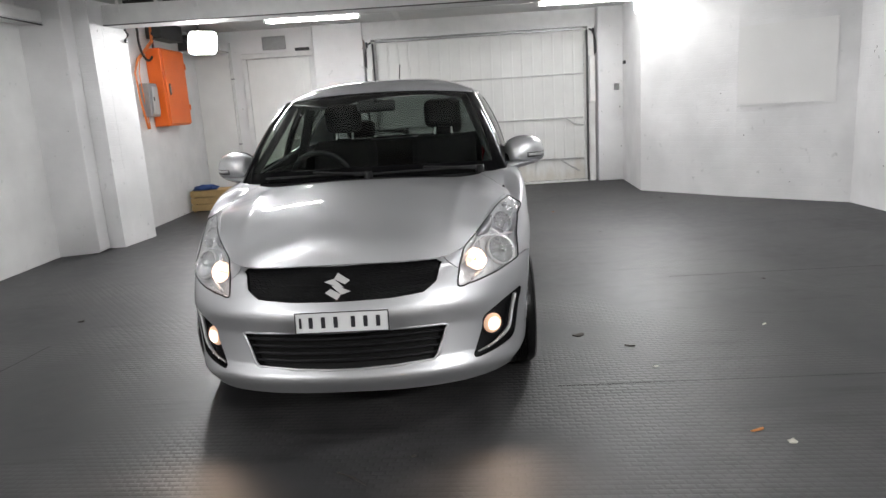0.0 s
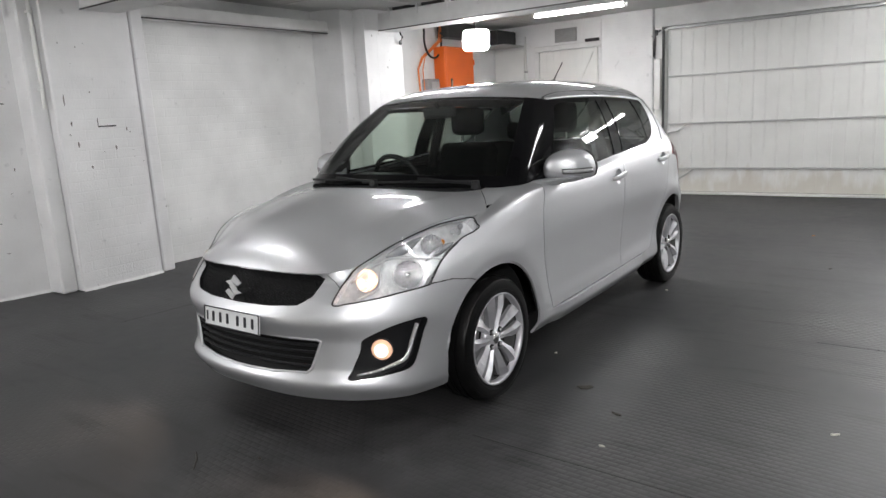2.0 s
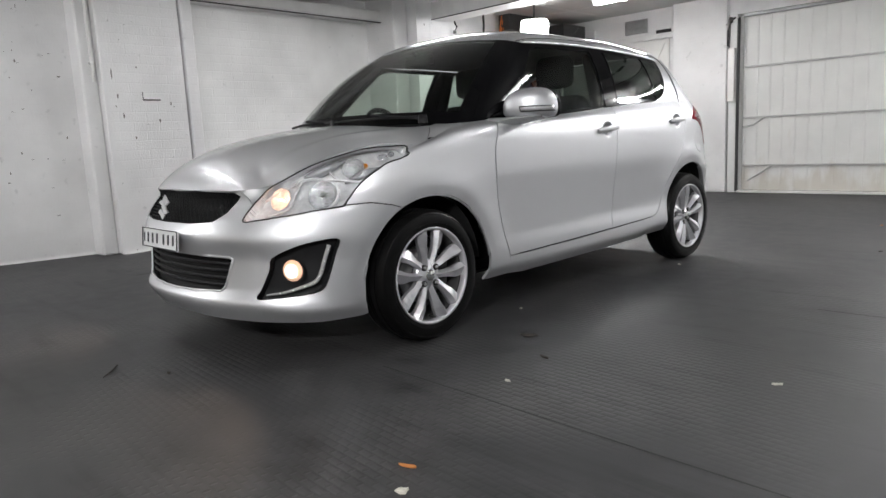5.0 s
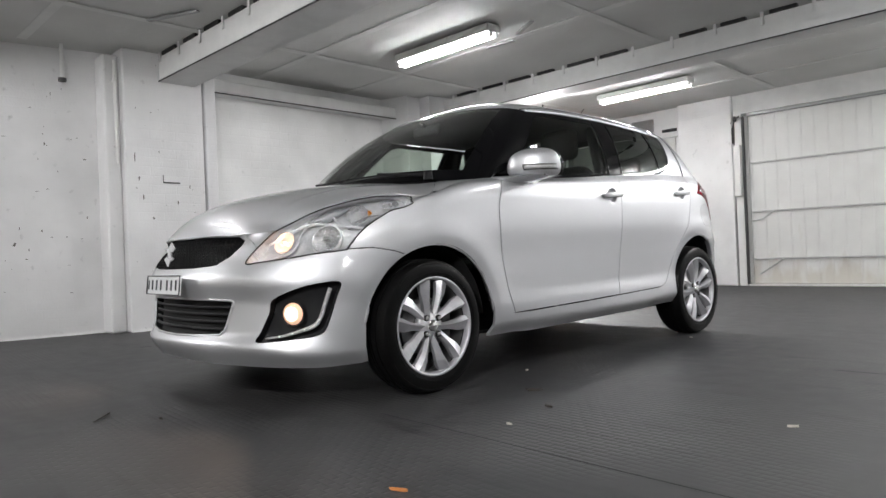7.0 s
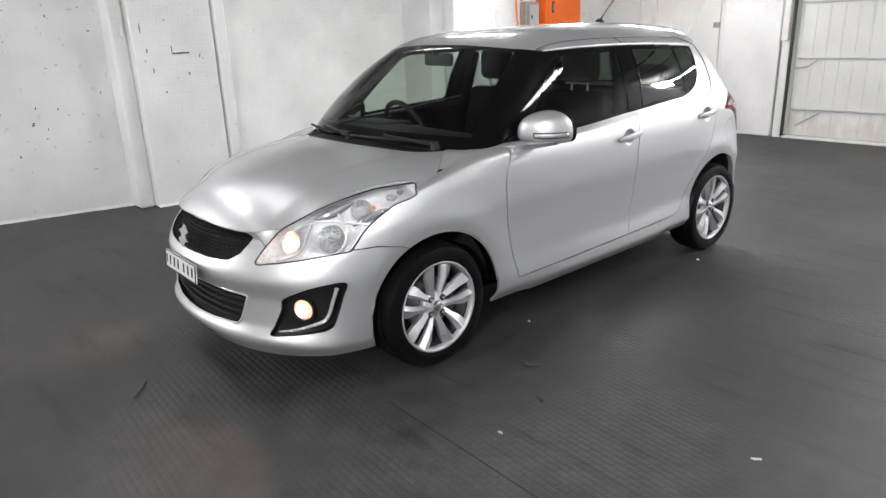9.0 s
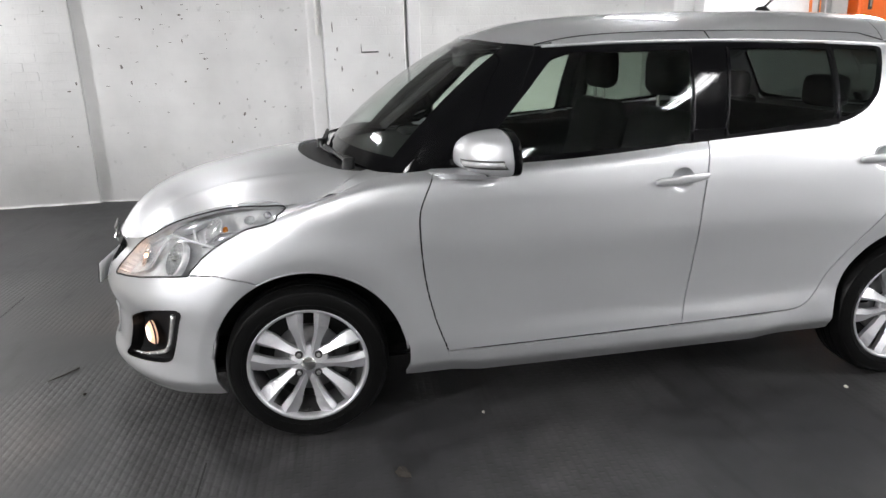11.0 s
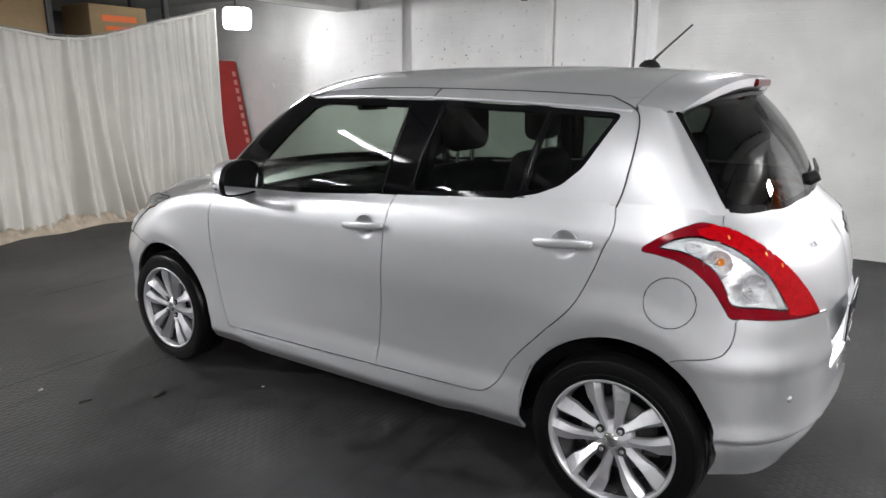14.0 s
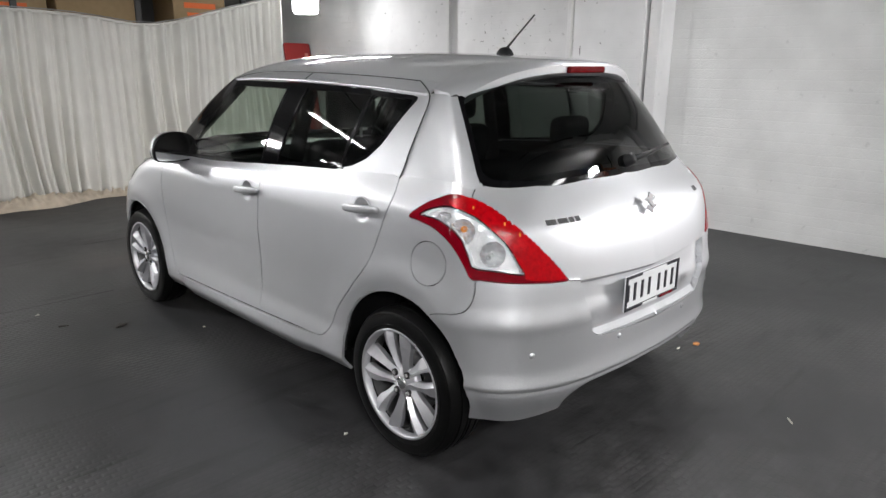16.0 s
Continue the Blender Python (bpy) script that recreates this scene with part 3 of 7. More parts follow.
part("cover", box(0.122, -0.07, 0.03, 0.135, 0.12, 0.38, 0.008), PALE_STEEL, t)
part("catch", box(0.136, -0.05, 0.20, 0.142, -0.02, 0.25, 0.002), DARK_METAL, t)
for i, (dy, bow, rad) in enumerate(((0.0, 0.03, 0.008), (0.035, 0.05, 0.009), (0.07, -0.02, 0.007))):
    line = np.array([(-3.36, 5.30 + dy, 1.25), (-3.37, 5.24 + dy - bow, 1.62), (-3.38, 5.23 + dy - bow, 1.95), (-3.37, 5.30 + dy, 2.12), (-3.34, 5.48 + dy, 2.24), (-3.32, 5.66 + dy, 2.36), (-3.34, 5.74 + dy, 2.60)])
    u = np.linspace(0, 6, 40)
    k = np.minimum(u.astype(int), 5)
    f = (u - k)[:, None]
    f = f * f * (3 - 2 * f) * 0.5 + f * 0.5
    pts = [tuple(p) for p in line[k] * (1 - f) + line[k + 1] * f]
    tagged(obj("power_cable", tube(pts, rad), ORANGE_CABLE, smooth=True), "loose orange power cable hanging on the wall", "cable", group="orange cables")
pts = [(-3.33, 5.53 + 0.21 * math.cos(a), 2.36 + 0.25 * math.sin(a)) for a in np.linspace(math.pi * 0.90, math.pi * 2.15, 26)]
tagged(obj("cable_coil", tube([(-3.34, 5.33, 2.615)] + pts, 0.015), BLACK_RUBBER, smooth=True), "thick black cable hanging in a loop on the wall", "cable")
t = thing("wall_hook", "small black cable hook on the corner of the white wall", "hook", (-3.115, 4.49, 2.22))
part("plate", box(0.0, -0.03, 0, 0.02, 0.02, 0.05, 0.008), BLACK_RUBBER, t)
part("hook", tube([(0.01, 0, 0.04), (0.035, 0.01, 0.09), (0.01, 0.0, 0.14), (0.03, -0.02, 0.18)], 0.012), BLACK_RUBBER, t, smooth=True)
t = thing("cable_duct", "dark duct box beside the orange cabinet", "duct", (-3.41, 6.55, 2.30))
part("box", box(0, -0.8, 0.10, 0.20, -0.05, 0.318, 0.006), DARK_METAL, t)
part("flange", box(0.0, 0.22, 0.0, 0.55, 0.85, 0.018, 0.003), PALE_STEEL, t)
part("trunk", box(0, 0.25, 0.02, 0.40, 0.85, 0.24, 0.006), DARK_METAL, t)
tagged(obj("white_panel", box(-3.415, 7.41, 0.0, -2.88, 7.445, 2.27, 0.006), WHITE_METAL), "white screwed boarding on the end wall", "panel")
t = thing("conduit", "white-painted conduit running down the end wall", "conduit", (-2.855, 7.425, 0))
part("pipe", tube([(0, 0, 0.01), (0, 0, 2.45)], 0.016), WHITE_METAL, t, smooth=True)
for z in (0.9, 1.9):
    part("clip", box(-0.025, -0.02, z, 0.025, 0.02, z + 0.02, 0.003), GREY_METAL, t)

# white plank door in the end wall
t = thing("door_1", "white-painted ledged door, closed, with a hasp", "door", (-2.12, 7.445, 0), kind="structure")
for i in range(8):
    part("plank", box(-0.48 + i * 0.12, -0.03, 0.02, -0.3606 + i * 0.12, 0, 2.18, 0.0014), WHITE_METAL, t)
part("frame", box(-0.56, -0.05, 0, -0.485, 0, 2.188, 0.006), BEAM, t)
part("frame_head", box(-0.56, -0.05, 2.19, 0.565, -0.002, 2.27, 0.006), BEAM, t)
br = prism([(-0.12, -0.05, 1.2), (0.34, -0.05, 2.12), (0.42, -0.05, 2.12), (-0.04, -0.05, 1.2)], (0, 0.018, 0))
part("brace", br, WHITE_METAL, t)
part("hasp", box(0.40, -0.055, 1.40, 0.49, -0.031, 1.47, 0.004), GREY_METAL, t, "grey steel hasp")
t = thing("air_vent", "grey louvred vent high on the end wall", "vent", (-2.16, 7.445, 2.41))
part("frame", box(-0.18, -0.02, -0.10, 0.18, -0.001, 0.10, 0.004), GREY_METAL, t)
for k in range(6):
    part("slat", box(-0.16, -0.032, -0.085 + k * 0.03, 0.16, -0.022, -0.065 + k * 0.03, 0.002), GREY_METAL, t)
t = thing("exit_sign", "small dark sign above the door", "sign", (-1.73, 7.445, 2.26))
part("panel", box(-0.11, -0.03, -0.06, 0.11, -0.001, 0.06, 0.004), GLOOM, t)

# garage door: a white sheet leaf with rails and braces
t = thing("garage_door", "white sheet-metal tilting garage door, closed, dirty along its foot", "garage door", (1.0, 7.45, 0))
part("leaf", box(-1.60, -0.01, 0.03, 1.60, 0.02, 2.33, 0.004), DOOR_SHEET, t, "white sheet with brown stains along its foot")
for i in range(20):
    part("rib", box(-1.590 + i * 0.159, -0.0175, 0.06, -1.562 + i * 0.159, -0.0105, 2.30, 0.003), DOOR_SHEET, t)
for z in (0.352, 0.99, 1.655):
    part("rail", box(-1.58, -0.040, z, 1.58, -0.019, z + 0.024, 0.004), PALE_STEEL, t, "grey cross rail")
for x, s in ((-1.5, 1), (1.5, -1)):
    part("brace", tube([(x, -0.05, 0.16), (x + s * 0.16, -0.05, 0.26), (x + s * 0.30, -0.05, 0.362)], 0.011), PALE_STEEL, t)
    part("brace", tube([(x - s * 0.08, -0.05, 0.88), (x + s * 0.06, -0.05, 0.90), (x + s * 0.2, -0.05, 1.0)], 0.011), PALE_STEEL, t)
for x in (-1.652, 1.604):
    part("jamb_strip", box(x, -0.012, 0.03, x + 0.048, 0.015, 2.33, 0.003), WHITE_METAL, t)
part("top_rail", box(-1.6, -0.06, 2.31, 1.6, -0.012, 2.352, 0.004), GREY_METAL, t)
part("threshold", box(-1.62, -0.14, 0.001, 1.62, -0.011, 0.028, 0.006), WHITE_METAL, t, "pale threshold strip")
for x, s in ((-0.70, 1), (2.70, -1)):
    f = thing("garage_door_track", "grey steel door track with a white counterweight cover", "door track", (x, 7.36, 0))
    part("post", box(-0.05, -0.03, 0, 0.05, 0.03, 2.355, 0.006), WHITE_METAL, f)
    part("channel", box(-0.010 + s * 0.066, -0.045, 0.02, 0.010 + s * 0.066, 0.02, 2.3, 0.003), DARK_METAL, f)
    part("weight_cover", box(-0.045, -0.10, 1.22, 0.045, -0.032, 1.92, 0.012, 2), WHITE_METAL, f, "white counterweight cover")
    part("lever", tube([(-s * 0.055, -0.07, 1.95), (-s * 0.05, -0.075, 2.15), (-s * 0.02, -0.08, 2.27), (s * 0.04, -0.06, 2.31)], 0.012), DARK_METAL, f, "dark curved lever", True)
    part("top_wheel", lathe([(0.004, -0.012), (0.04, -0.012), (0.04, 0.012), (0.004, 0.012)], pose(-s * 0.02, -0.06, 2.28, 0, 90, 0), 20), DARK_METAL, f)
    part("cable", tube([(-s * 0.04, -0.06, 1.9), (-s * 0.03, -0.06, 2.25)], 0.006), DARK_METAL, f)
tagged(obj("wall_switch", box(3.02, 7.235, 1.38, 3.10, 7.249, 1.48, 0.004), GREY_METAL), "small grey switch on the pillar", "switch")
tagged(obj("wall_switch", box(3.105, 7.0, 1.75, 3.14, 7.06, 1.80, 0.004), DARK_METAL), "small dark fitting near the corner", "fitting")
# patched rectangle on the slanted wall
d = Vector((4.83 - 3.92, 4.02 - 4.90, 0)).normalized()
nrm = Vector((-0.695, -0.719, 0))
o = Vector((3.93, 4.89, 0)) + nrm * 0.006
bm = bmesh.new()
for a, b, z0, z1 in ((0.0, 1.05, 1.08, 1.10),):
    p = [o + d * a + Vector((0, 0, z0)), o + d * b + Vector((0, 0, z0)), o + d * b + Vector((0, 0, z1)), o + d * a + Vector((0, 0, z1))]
    prism(p, nrm * 0.012, bm)
setting("patch_ledge", bm, BEAM, "thin ledge under the patched wall", "trim")
p = [o + Vector((0, 0, 1.11)), o + d * 1.05 + Vector((0, 0, 1.11)), o + d * 1.05 + Vector((0, 0, 2.0)), o + Vector((0, 0, 2.0))]
setting("patch_panel", prism(p, nrm * 0.008), plain("patch_paint", (0.765, 0.762, 0.75), 0.58, vary=0.08, scale=2, bump=0.2, bscale=40), "slightly greyer patched rectangle", "panel")


# ---------------------------------------------------------------- lights of the place, and three added battens
def batten(at, rz=0, twin=True):
    t = thing("fluorescent_light", "twin-tube fluorescent batten under the ceiling, switched on", "ceiling light", at, rz, "fluorescent battens")
    part("body", box(-0.62, -0.092, 0.0, 0.62, 0.092, 0.070, 0.012), WHITE_METAL, t)
    for s in (-1, 1):
        part("tube", tube([(-0.585, s * 0.034, -0.024), (0.585, s * 0.034, -0.024)], 0.015, sides=12), TUBE, t, "glowing white tube", True)
        for x in (-0.605, 0.605):
            part("lamp_holder", box(x - 0.014, s * 0.034 - 0.015, -0.045, x + 0.014, s * 0.034 + 0.015, 0.0, 0.004), WHITE_METAL, t)
    return t


# the three at x 5.35 are unseen, added to brighten the car's side
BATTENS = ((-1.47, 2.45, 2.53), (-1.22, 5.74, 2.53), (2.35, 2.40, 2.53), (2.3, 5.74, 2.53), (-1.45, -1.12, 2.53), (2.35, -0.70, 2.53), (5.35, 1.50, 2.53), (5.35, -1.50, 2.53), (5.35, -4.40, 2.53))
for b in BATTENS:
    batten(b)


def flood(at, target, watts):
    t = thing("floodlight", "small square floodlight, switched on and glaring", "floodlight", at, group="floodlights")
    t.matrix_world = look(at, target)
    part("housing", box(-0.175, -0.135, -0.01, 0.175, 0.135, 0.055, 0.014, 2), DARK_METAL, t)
    # lamp face overhangs the housing, enlarged to mimic the lamp's glare
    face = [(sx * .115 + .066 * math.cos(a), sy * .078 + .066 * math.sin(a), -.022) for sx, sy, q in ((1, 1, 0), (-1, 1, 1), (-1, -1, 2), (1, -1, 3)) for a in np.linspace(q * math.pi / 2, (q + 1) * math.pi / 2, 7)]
    part("panel", prism(face, (0, 0, .011)), FLOOD, t, "white lamp panel, enlarged to mimic its glare")
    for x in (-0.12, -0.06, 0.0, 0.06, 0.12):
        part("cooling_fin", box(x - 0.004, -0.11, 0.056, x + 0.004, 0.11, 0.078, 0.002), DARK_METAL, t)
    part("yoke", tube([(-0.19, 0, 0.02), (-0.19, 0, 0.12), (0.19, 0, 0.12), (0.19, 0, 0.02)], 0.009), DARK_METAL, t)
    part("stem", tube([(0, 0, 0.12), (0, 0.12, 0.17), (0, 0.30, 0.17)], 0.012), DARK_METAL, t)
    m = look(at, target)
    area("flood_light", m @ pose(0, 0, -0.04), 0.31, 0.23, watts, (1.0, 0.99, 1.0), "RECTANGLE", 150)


flood((-2.60, 5.50, 2.28), (0.6, 1.5, 0.3), 75)
flood((3.10, 5.70, 2.45), (0.6, 0.5, 0.3), 44)
flood((-3.55, -4.35, 2.30), (-0.6, 0.0, 0.5), 42)
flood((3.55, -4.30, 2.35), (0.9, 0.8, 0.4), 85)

# seams between the floor plates, and white paint slopped along the foot of the long wall
SEAM = plain("seam_dirt", (0.012, 0.012, 0.012), 0.8, vary=0.4, scale=30)
for x0, y0, x1, y1 in ((0.9, -0.412, 2.7, -0.48), (-2.23, -0.14, -2.13, 0.60), (1.2, -1.9, 3.4, -1.95), (2.0, 1.4, 4.3, 1.36), (-1.2, -1.75, 0.6, -1.8)):
    d = Vector((x1 - x0, y1 - y0, 0)).normalized()
    nn = Vector((-d.y, d.x, 0)) * 0.003
    a, b = Vector((x0, y0, 0.0004)), Vector((x1, y1, 0.0004))
    setting("floor_seam", prism([a - nn, b - nn, b + nn, a + nn], (0, 0, 0.0006)), SEAM, "thin dark seam between floor plates", "seam")
for p, q, k in (((-4.185, -2.08), (-3.74, 0.24), 90), ((-3.45, 0.24), (-3.45, 1.0), 30), ((-4.128, -4.0), (-4.128, -2.08), 70)):
    p, q = Vector((*p, 0)), Vector((*q, 0))
    d = (q - p).normalized()
    out = Vector((d.y, -d.x, 0))
    bm = bmesh.new()
    rows = []
    for i in range(k + 1):
        c = p + (q - p) * i / k
        w = 0.012 + 0.030 * max(0, noise.noise((c.x * 3, c.y * 5, 2.0)) + 0.25) + 0.012 * noise.noise((c.x * 20, c.y * 26, 5.0))
        w = max(w, 0.004)
        rows.append([bm.verts.new(c + Vector((0, 0, 0.022))), bm.verts.new(c + out * 0.004 + Vector((0, 0, 0.010))), bm.verts.new(c + out * w * 0.7 + Vector((0, 0, 0.004))), bm.verts.new(c + out * w + Vector((0, 0, 0.0005)))])
    for r0, r1 in zip(rows, rows[1:]):
        for j in range(3):
            bm.faces.new((r0[j], r0[j + 1], r1[j + 1], r1[j]))
    bmesh.ops.recalc_face_normals(bm, faces=bm.faces)
    setting("paint_edge", bm, BAY, "ragged white paint along the foot of the wall", "paint edge", True)


# ---------------------------------------------------------------- the hatchback
# Car axes: x to its own left, y backwards from the front axle, z up.
CAR = thing("hatchback_car", "silver five-door hatchback with lit fog lamps on the dark floor", "car", (0, 0, 0), -2.0)
BASE = 2.43
HUBZ = 0.297
ARCHES = ((0.012, 0.300, 0.356), (2.447, 0.302, 0.372))


def curve(keys, vals, q):
    """Smooth curve through vals at keys."""
    keys, vals, q = np.asarray(keys, float), np.asarray(vals, float), np.asarray(q, float)
    if vals.ndim == 1:
        return curve(keys, vals[:, None], q)[:, 0]
    h = np.diff(keys)[:, None]
    d = np.diff(vals, axis=0) / h
    m = np.empty_like(vals)
    m[1:-1] = (d[:-1] * h[1:] + d[1:] * h[:-1]) / (h[1:] + h[:-1])
    m[0], m[-1] = d[0], d[-1]
    i = np.clip(np.searchsorted(keys, q, side="right") - 1, 0, len(keys) - 2)
    hh = (keys[i + 1] - keys[i])[:, None]
    t = ((q - keys[i]) / hh[:, 0])[:, None]
    return (vals[i] * (1 + 2 * t) * (1 - t) ** 2 + m[i] * hh * t * (1 - t) ** 2 + vals[i + 1] * t * t * (3 - 2 * t) + m[i + 1] * hh * t * t * (t - 1))


def tame(keys, vals, q):
    """Curve through vals that never overshoots."""
    keys, vals, q = np.asarray(keys, float), np.asarray(vals, float), np.asarray(q, float)
    h, d = np.diff(keys), np.diff(vals) / np.diff(keys)
    m = np.zeros_like(vals)
    m[0], m[-1] = d[0], d[-1]
    for k in range(1, len(vals) - 1):
        if d[k - 1] * d[k] > 0:
            w1, w2 = 2 * h[k] + h[k - 1], h[k] + 2 * h[k - 1]
            m[k] = (w1 + w2) / (w1 / d[k - 1] + w2 / d[k])
    i = np.clip(np.searchsorted(keys, q, side="right") - 1, 0, len(keys) - 2)
    hh = keys[i + 1] - keys[i]
    t = (q - keys[i]) / hh
    return vals[i] * (1 + 2 * t) * (1 - t) ** 2 + m[i] * hh * t * (1 - t) ** 2 + vals[i + 1] * t * t * (3 - 2 * t) + m[i + 1] * hh * t * t * (t - 1)


# plan of the widest line, from the nose round one side to the tail
PLAN = np.array([(0, -0.832), (0.25, -0.812), (0.45, -0.752), (0.60, -0.652), (0.71, -0.52), (0.775, -0.37), (0.815, -0.19),
                 (0.838, 0.05), (0.846, 0.42), (0.848, 1.0), (0.848, 1.5), (0.847, 2.0), (0.843, 2.4), (0.828, 2.62), (0.785, 2.78),
                 (0.685, 2.905), (0.50, 2.985), (0.25, 3.02), (0, 3.03)])
PKEYS = np.arange(-1, 20)
PFULL = np.vstack([PLAN[1] * (-1, 1), PLAN, PLAN[-2] * (-1, 1)])
# upper edge of the body sides: bonnet edge, waistline, foot of the rear glass
WAIST_C = np.array([0, 1, 2, 3, 4, 5, 6, 6.5, 7, 7.5, 8, 9, 10, 11, 12, 13, 14, 15, 16, 17, 18.0])
WAIST = np.array([(0, -0.748, .728), (.24, -0.737, .727), (.42, -0.677, .724), (.51, -0.57, .742), (.60, -0.43, .815), (.675, -0.23, .868), (.722, -0.08, .875),
                  (.732, 0.03, .882), (.722, 0.14, .905), (.728, 0.28, .955), (.757, 0.43, .974), (.785, 1.0, .998), (.79, 1.5, 1.036), (.785, 2.0, 1.070),
                  (.765, 2.35, 1.083), (.745, 2.57, 1.086), (.70, 2.672, 1.077), (.62, 2.737, 1.066), (.46, 2.79, 1.063), (.24, 2.827, 1.067), (0, 2.838, 1.070)])
LEVEL_C = np.array([0, 2, 4, 6, 8, 11, 13, 15, 18.0])
LEVEL_Z = np.array([(.196, .19, .172, .178, .208, .238, .245, .245, .335), (.272, .268, .24, .24, .275, .30, .365, .368, .368), (.33, .33, .32, .32, .345, .365, .45, .46, .46),
                    (.44, .44, .42, .42, .43, .45, .57, .575, .575), (.53, .53, .52, .52, .58, .60, .622, .622, .624), (.60, .60, .60, .62, .74, .75, .69, .69, .67),
                    (.655, .65, .66, .72, .87, .88, .80, .772, .735), (.695, .69, .72, .80, .945, .99, .95, .93, .90)])
LEVEL_IN = np.array([(.036, .032, .042, .05, .050, .042, .050, .050, .09), (-.014, -.012, .003, .022, .010, .004, .006, .001, .003), (.014, .013, .011, .010, .006, .010, .015, .011, .012),
                     (.024, .020, .01, .009, .010, .021, .010, .006, .007), (-.012, .0, .0, .005, .008, .013, .004, .0, .0), (.02, .022, .014, .006, .0, .0, .008, .012, .014),
                     (.045, .055, .04, .015, .002, .004, .018, .022, .028), (.07, .085, .085, .05, .022, .022, .028, .058, .068)])
fine_c = np.linspace(0, 18, 4001)
fine_p = curve(PKEYS, PFULL, fine_c)
fine_q = np.concatenate([[0], np.cumsum(np.linalg.norm(np.diff(fine_p, axis=0), axis=1))])
QN = 620
COL_Q = np.linspace(0, fine_q[-1], QN)
COL_C = np.interp(COL_Q, fine_q, fine_c)
COL_P = curve(PKEYS, PFULL, COL_C)
tan = curve(PKEYS, PFULL, COL_C + 0.01) - curve(PKEYS, PFULL, COL_C - 0.01)
tan /= np.linalg.norm(tan, axis=1)[:, None]
COL_N = np.stack([tan[:, 1], -tan[:, 0]], 1)
ladder = np.zeros((QN, 9, 3))
for k in range(8):
    inn, zz = tame(LEVEL_C, LEVEL_IN[k], COL_C), tame(LEVEL_C, LEVEL_Z[k], COL_C)
    ladder[:, k, :2] = COL_P - COL_N * inn[:, None]
    ladder[:, k, 2] = zz if k else np.interp(COL_C, (0, 2, 4, 6, 8, 11, 13, 15, 16.05, 16.5, 18), (.196, .19, .172, .178, .212, .240, .245, .245, .256, .322, .335))
ladder[:, 8] = curve(WAIST_C, WAIST, COL_C)
VN = 113
VK = np.linspace(0, 8, VN)
SIDE = np.zeros((QN, VN, 3))
for i in range(QN):
    for a in range(3):
        SIDE[i, :, a] = tame(np.arange(9), ladder[i, :, a], VK)
# lower apron of the rear bumper, stepped in under a crease
step_in = 0.016 * (1 - np.clip((SIDE[..., 2] - .376) / .016, 0, 1)) * np.clip((SIDE[..., 1] - 2.70) / .08, 0, 1)
SIDE[..., :2] -= COL_N[:, None] * step_in[..., None]
# flared arch lips, and the dished number plate field of the tailgate
REAR_R = ([-90, 0, 17, 36, 54, 71, 90, 146, 170, 180, 270], [.33, .328, .322, .325, .345, .362, .368, .366, .352, .345, .33])


def ease(x, a, b):
    """0 below a, 1 above b, smooth between."""
    t = np.clip((x - a) / (b - a), 0, 1)
    return t * t * (3 - 2 * t)


for ay, az, ar in ARCHES:
    turn = (np.degrees(np.arctan2(SIDE[..., 2] - az, SIDE[..., 1] - ay)) + 90) % 360 - 90
    dd = np.hypot(SIDE[..., 1] - ay, SIDE[..., 2] - az) - (ar if ay < 1 else np.interp(turn, *REAR_R))
    # a soft swelling with a flat band turned in towards the opening
    over = np.maximum(dd, 0) - .042
    flare = 0.008 * np.exp(-(np.maximum(over, 0) / .085) ** 2) - 0.055 * (np.sqrt(over ** 2 + .006 ** 2) - over)
    SIDE[..., 0] += flare * ease(SIDE[..., 0], .62, .74) * ease(SIDE[..., 2], .22, .42) * (1 - ease(SIDE[..., 2], .74, .84))
# round finger dishes behind the door handles
HANDLES = []
for hy, hz in ((1.402, .906), (2.24, .945)):
    k = np.argmin(np.hypot(SIDE[..., 1] - hy, SIDE[..., 2] - hz) + (SIDE[..., 0] < .6))
    HANDLES.append((hy, hz, float(SIDE[..., 0].flat[k])))
    rr = np.hypot(SIDE[..., 1] - hy, SIDE[..., 2] - hz)
    SIDE[..., 0] -= 0.026 * (1 - ease(rr, .012, .044)) * (SIDE[..., 0] > .6)
dish = ease(SIDE[..., 2], .536, .560) * np.clip((6 - VK) / 0.22, 0, 1)[None] * (SIDE[..., 1] > 2)
HSIDE = SIDE.copy()
HSIDE[..., 1] -= 0.028 * dish
# surface normals of the grid
du, dv = np.gradient(SIDE, axis=0), np.gradient(SIDE, axis=1)
NORM = np.cross(du, dv)
NORM[0, :, 0] = NORM[-1, :, 0] = 0
NORM /= np.linalg.norm(NORM, axis=2)[..., None] + 1e-9
hdu, hdv = np.gradient(HSIDE, axis=0), np.gradient(HSIDE, axis=1)
HNORM = np.cross(hdu, hdv)
HNORM[-1, :, 0] = 0
HNORM /= np.linalg.norm(HNORM, axis=2)[..., None] + 1e-9
QZ = np.stack([np.repeat(COL_Q[:, None], VN, 1), SIDE[..., 2]], 2)


def place(x, y, z):
    """Where a point near the body side lies on the sheet: way round the body, and height."""
    best = (9, 0)
    at = np.array([(np.interp(z, SIDE[i, :, 2], SIDE[i, :, 0]), np.interp(z, SIDE[i, :, 2], SIDE[i, :, 1])) for i in range(0, QN, 2)])
    d = np.hypot(at[:, 0] - x, at[:, 1] - y)
    i = int(np.argmin(d))
    j = i + 1 if i + 1 < len(d) and (i == 0 or d[i + 1] < d[i - 1]) else i - 1
    w = d[i] / (d[i] + d[j] + 1e-9)
    q = COL_Q[::2]
    return (q[i] * (1 - w) + q[j] * w, z)


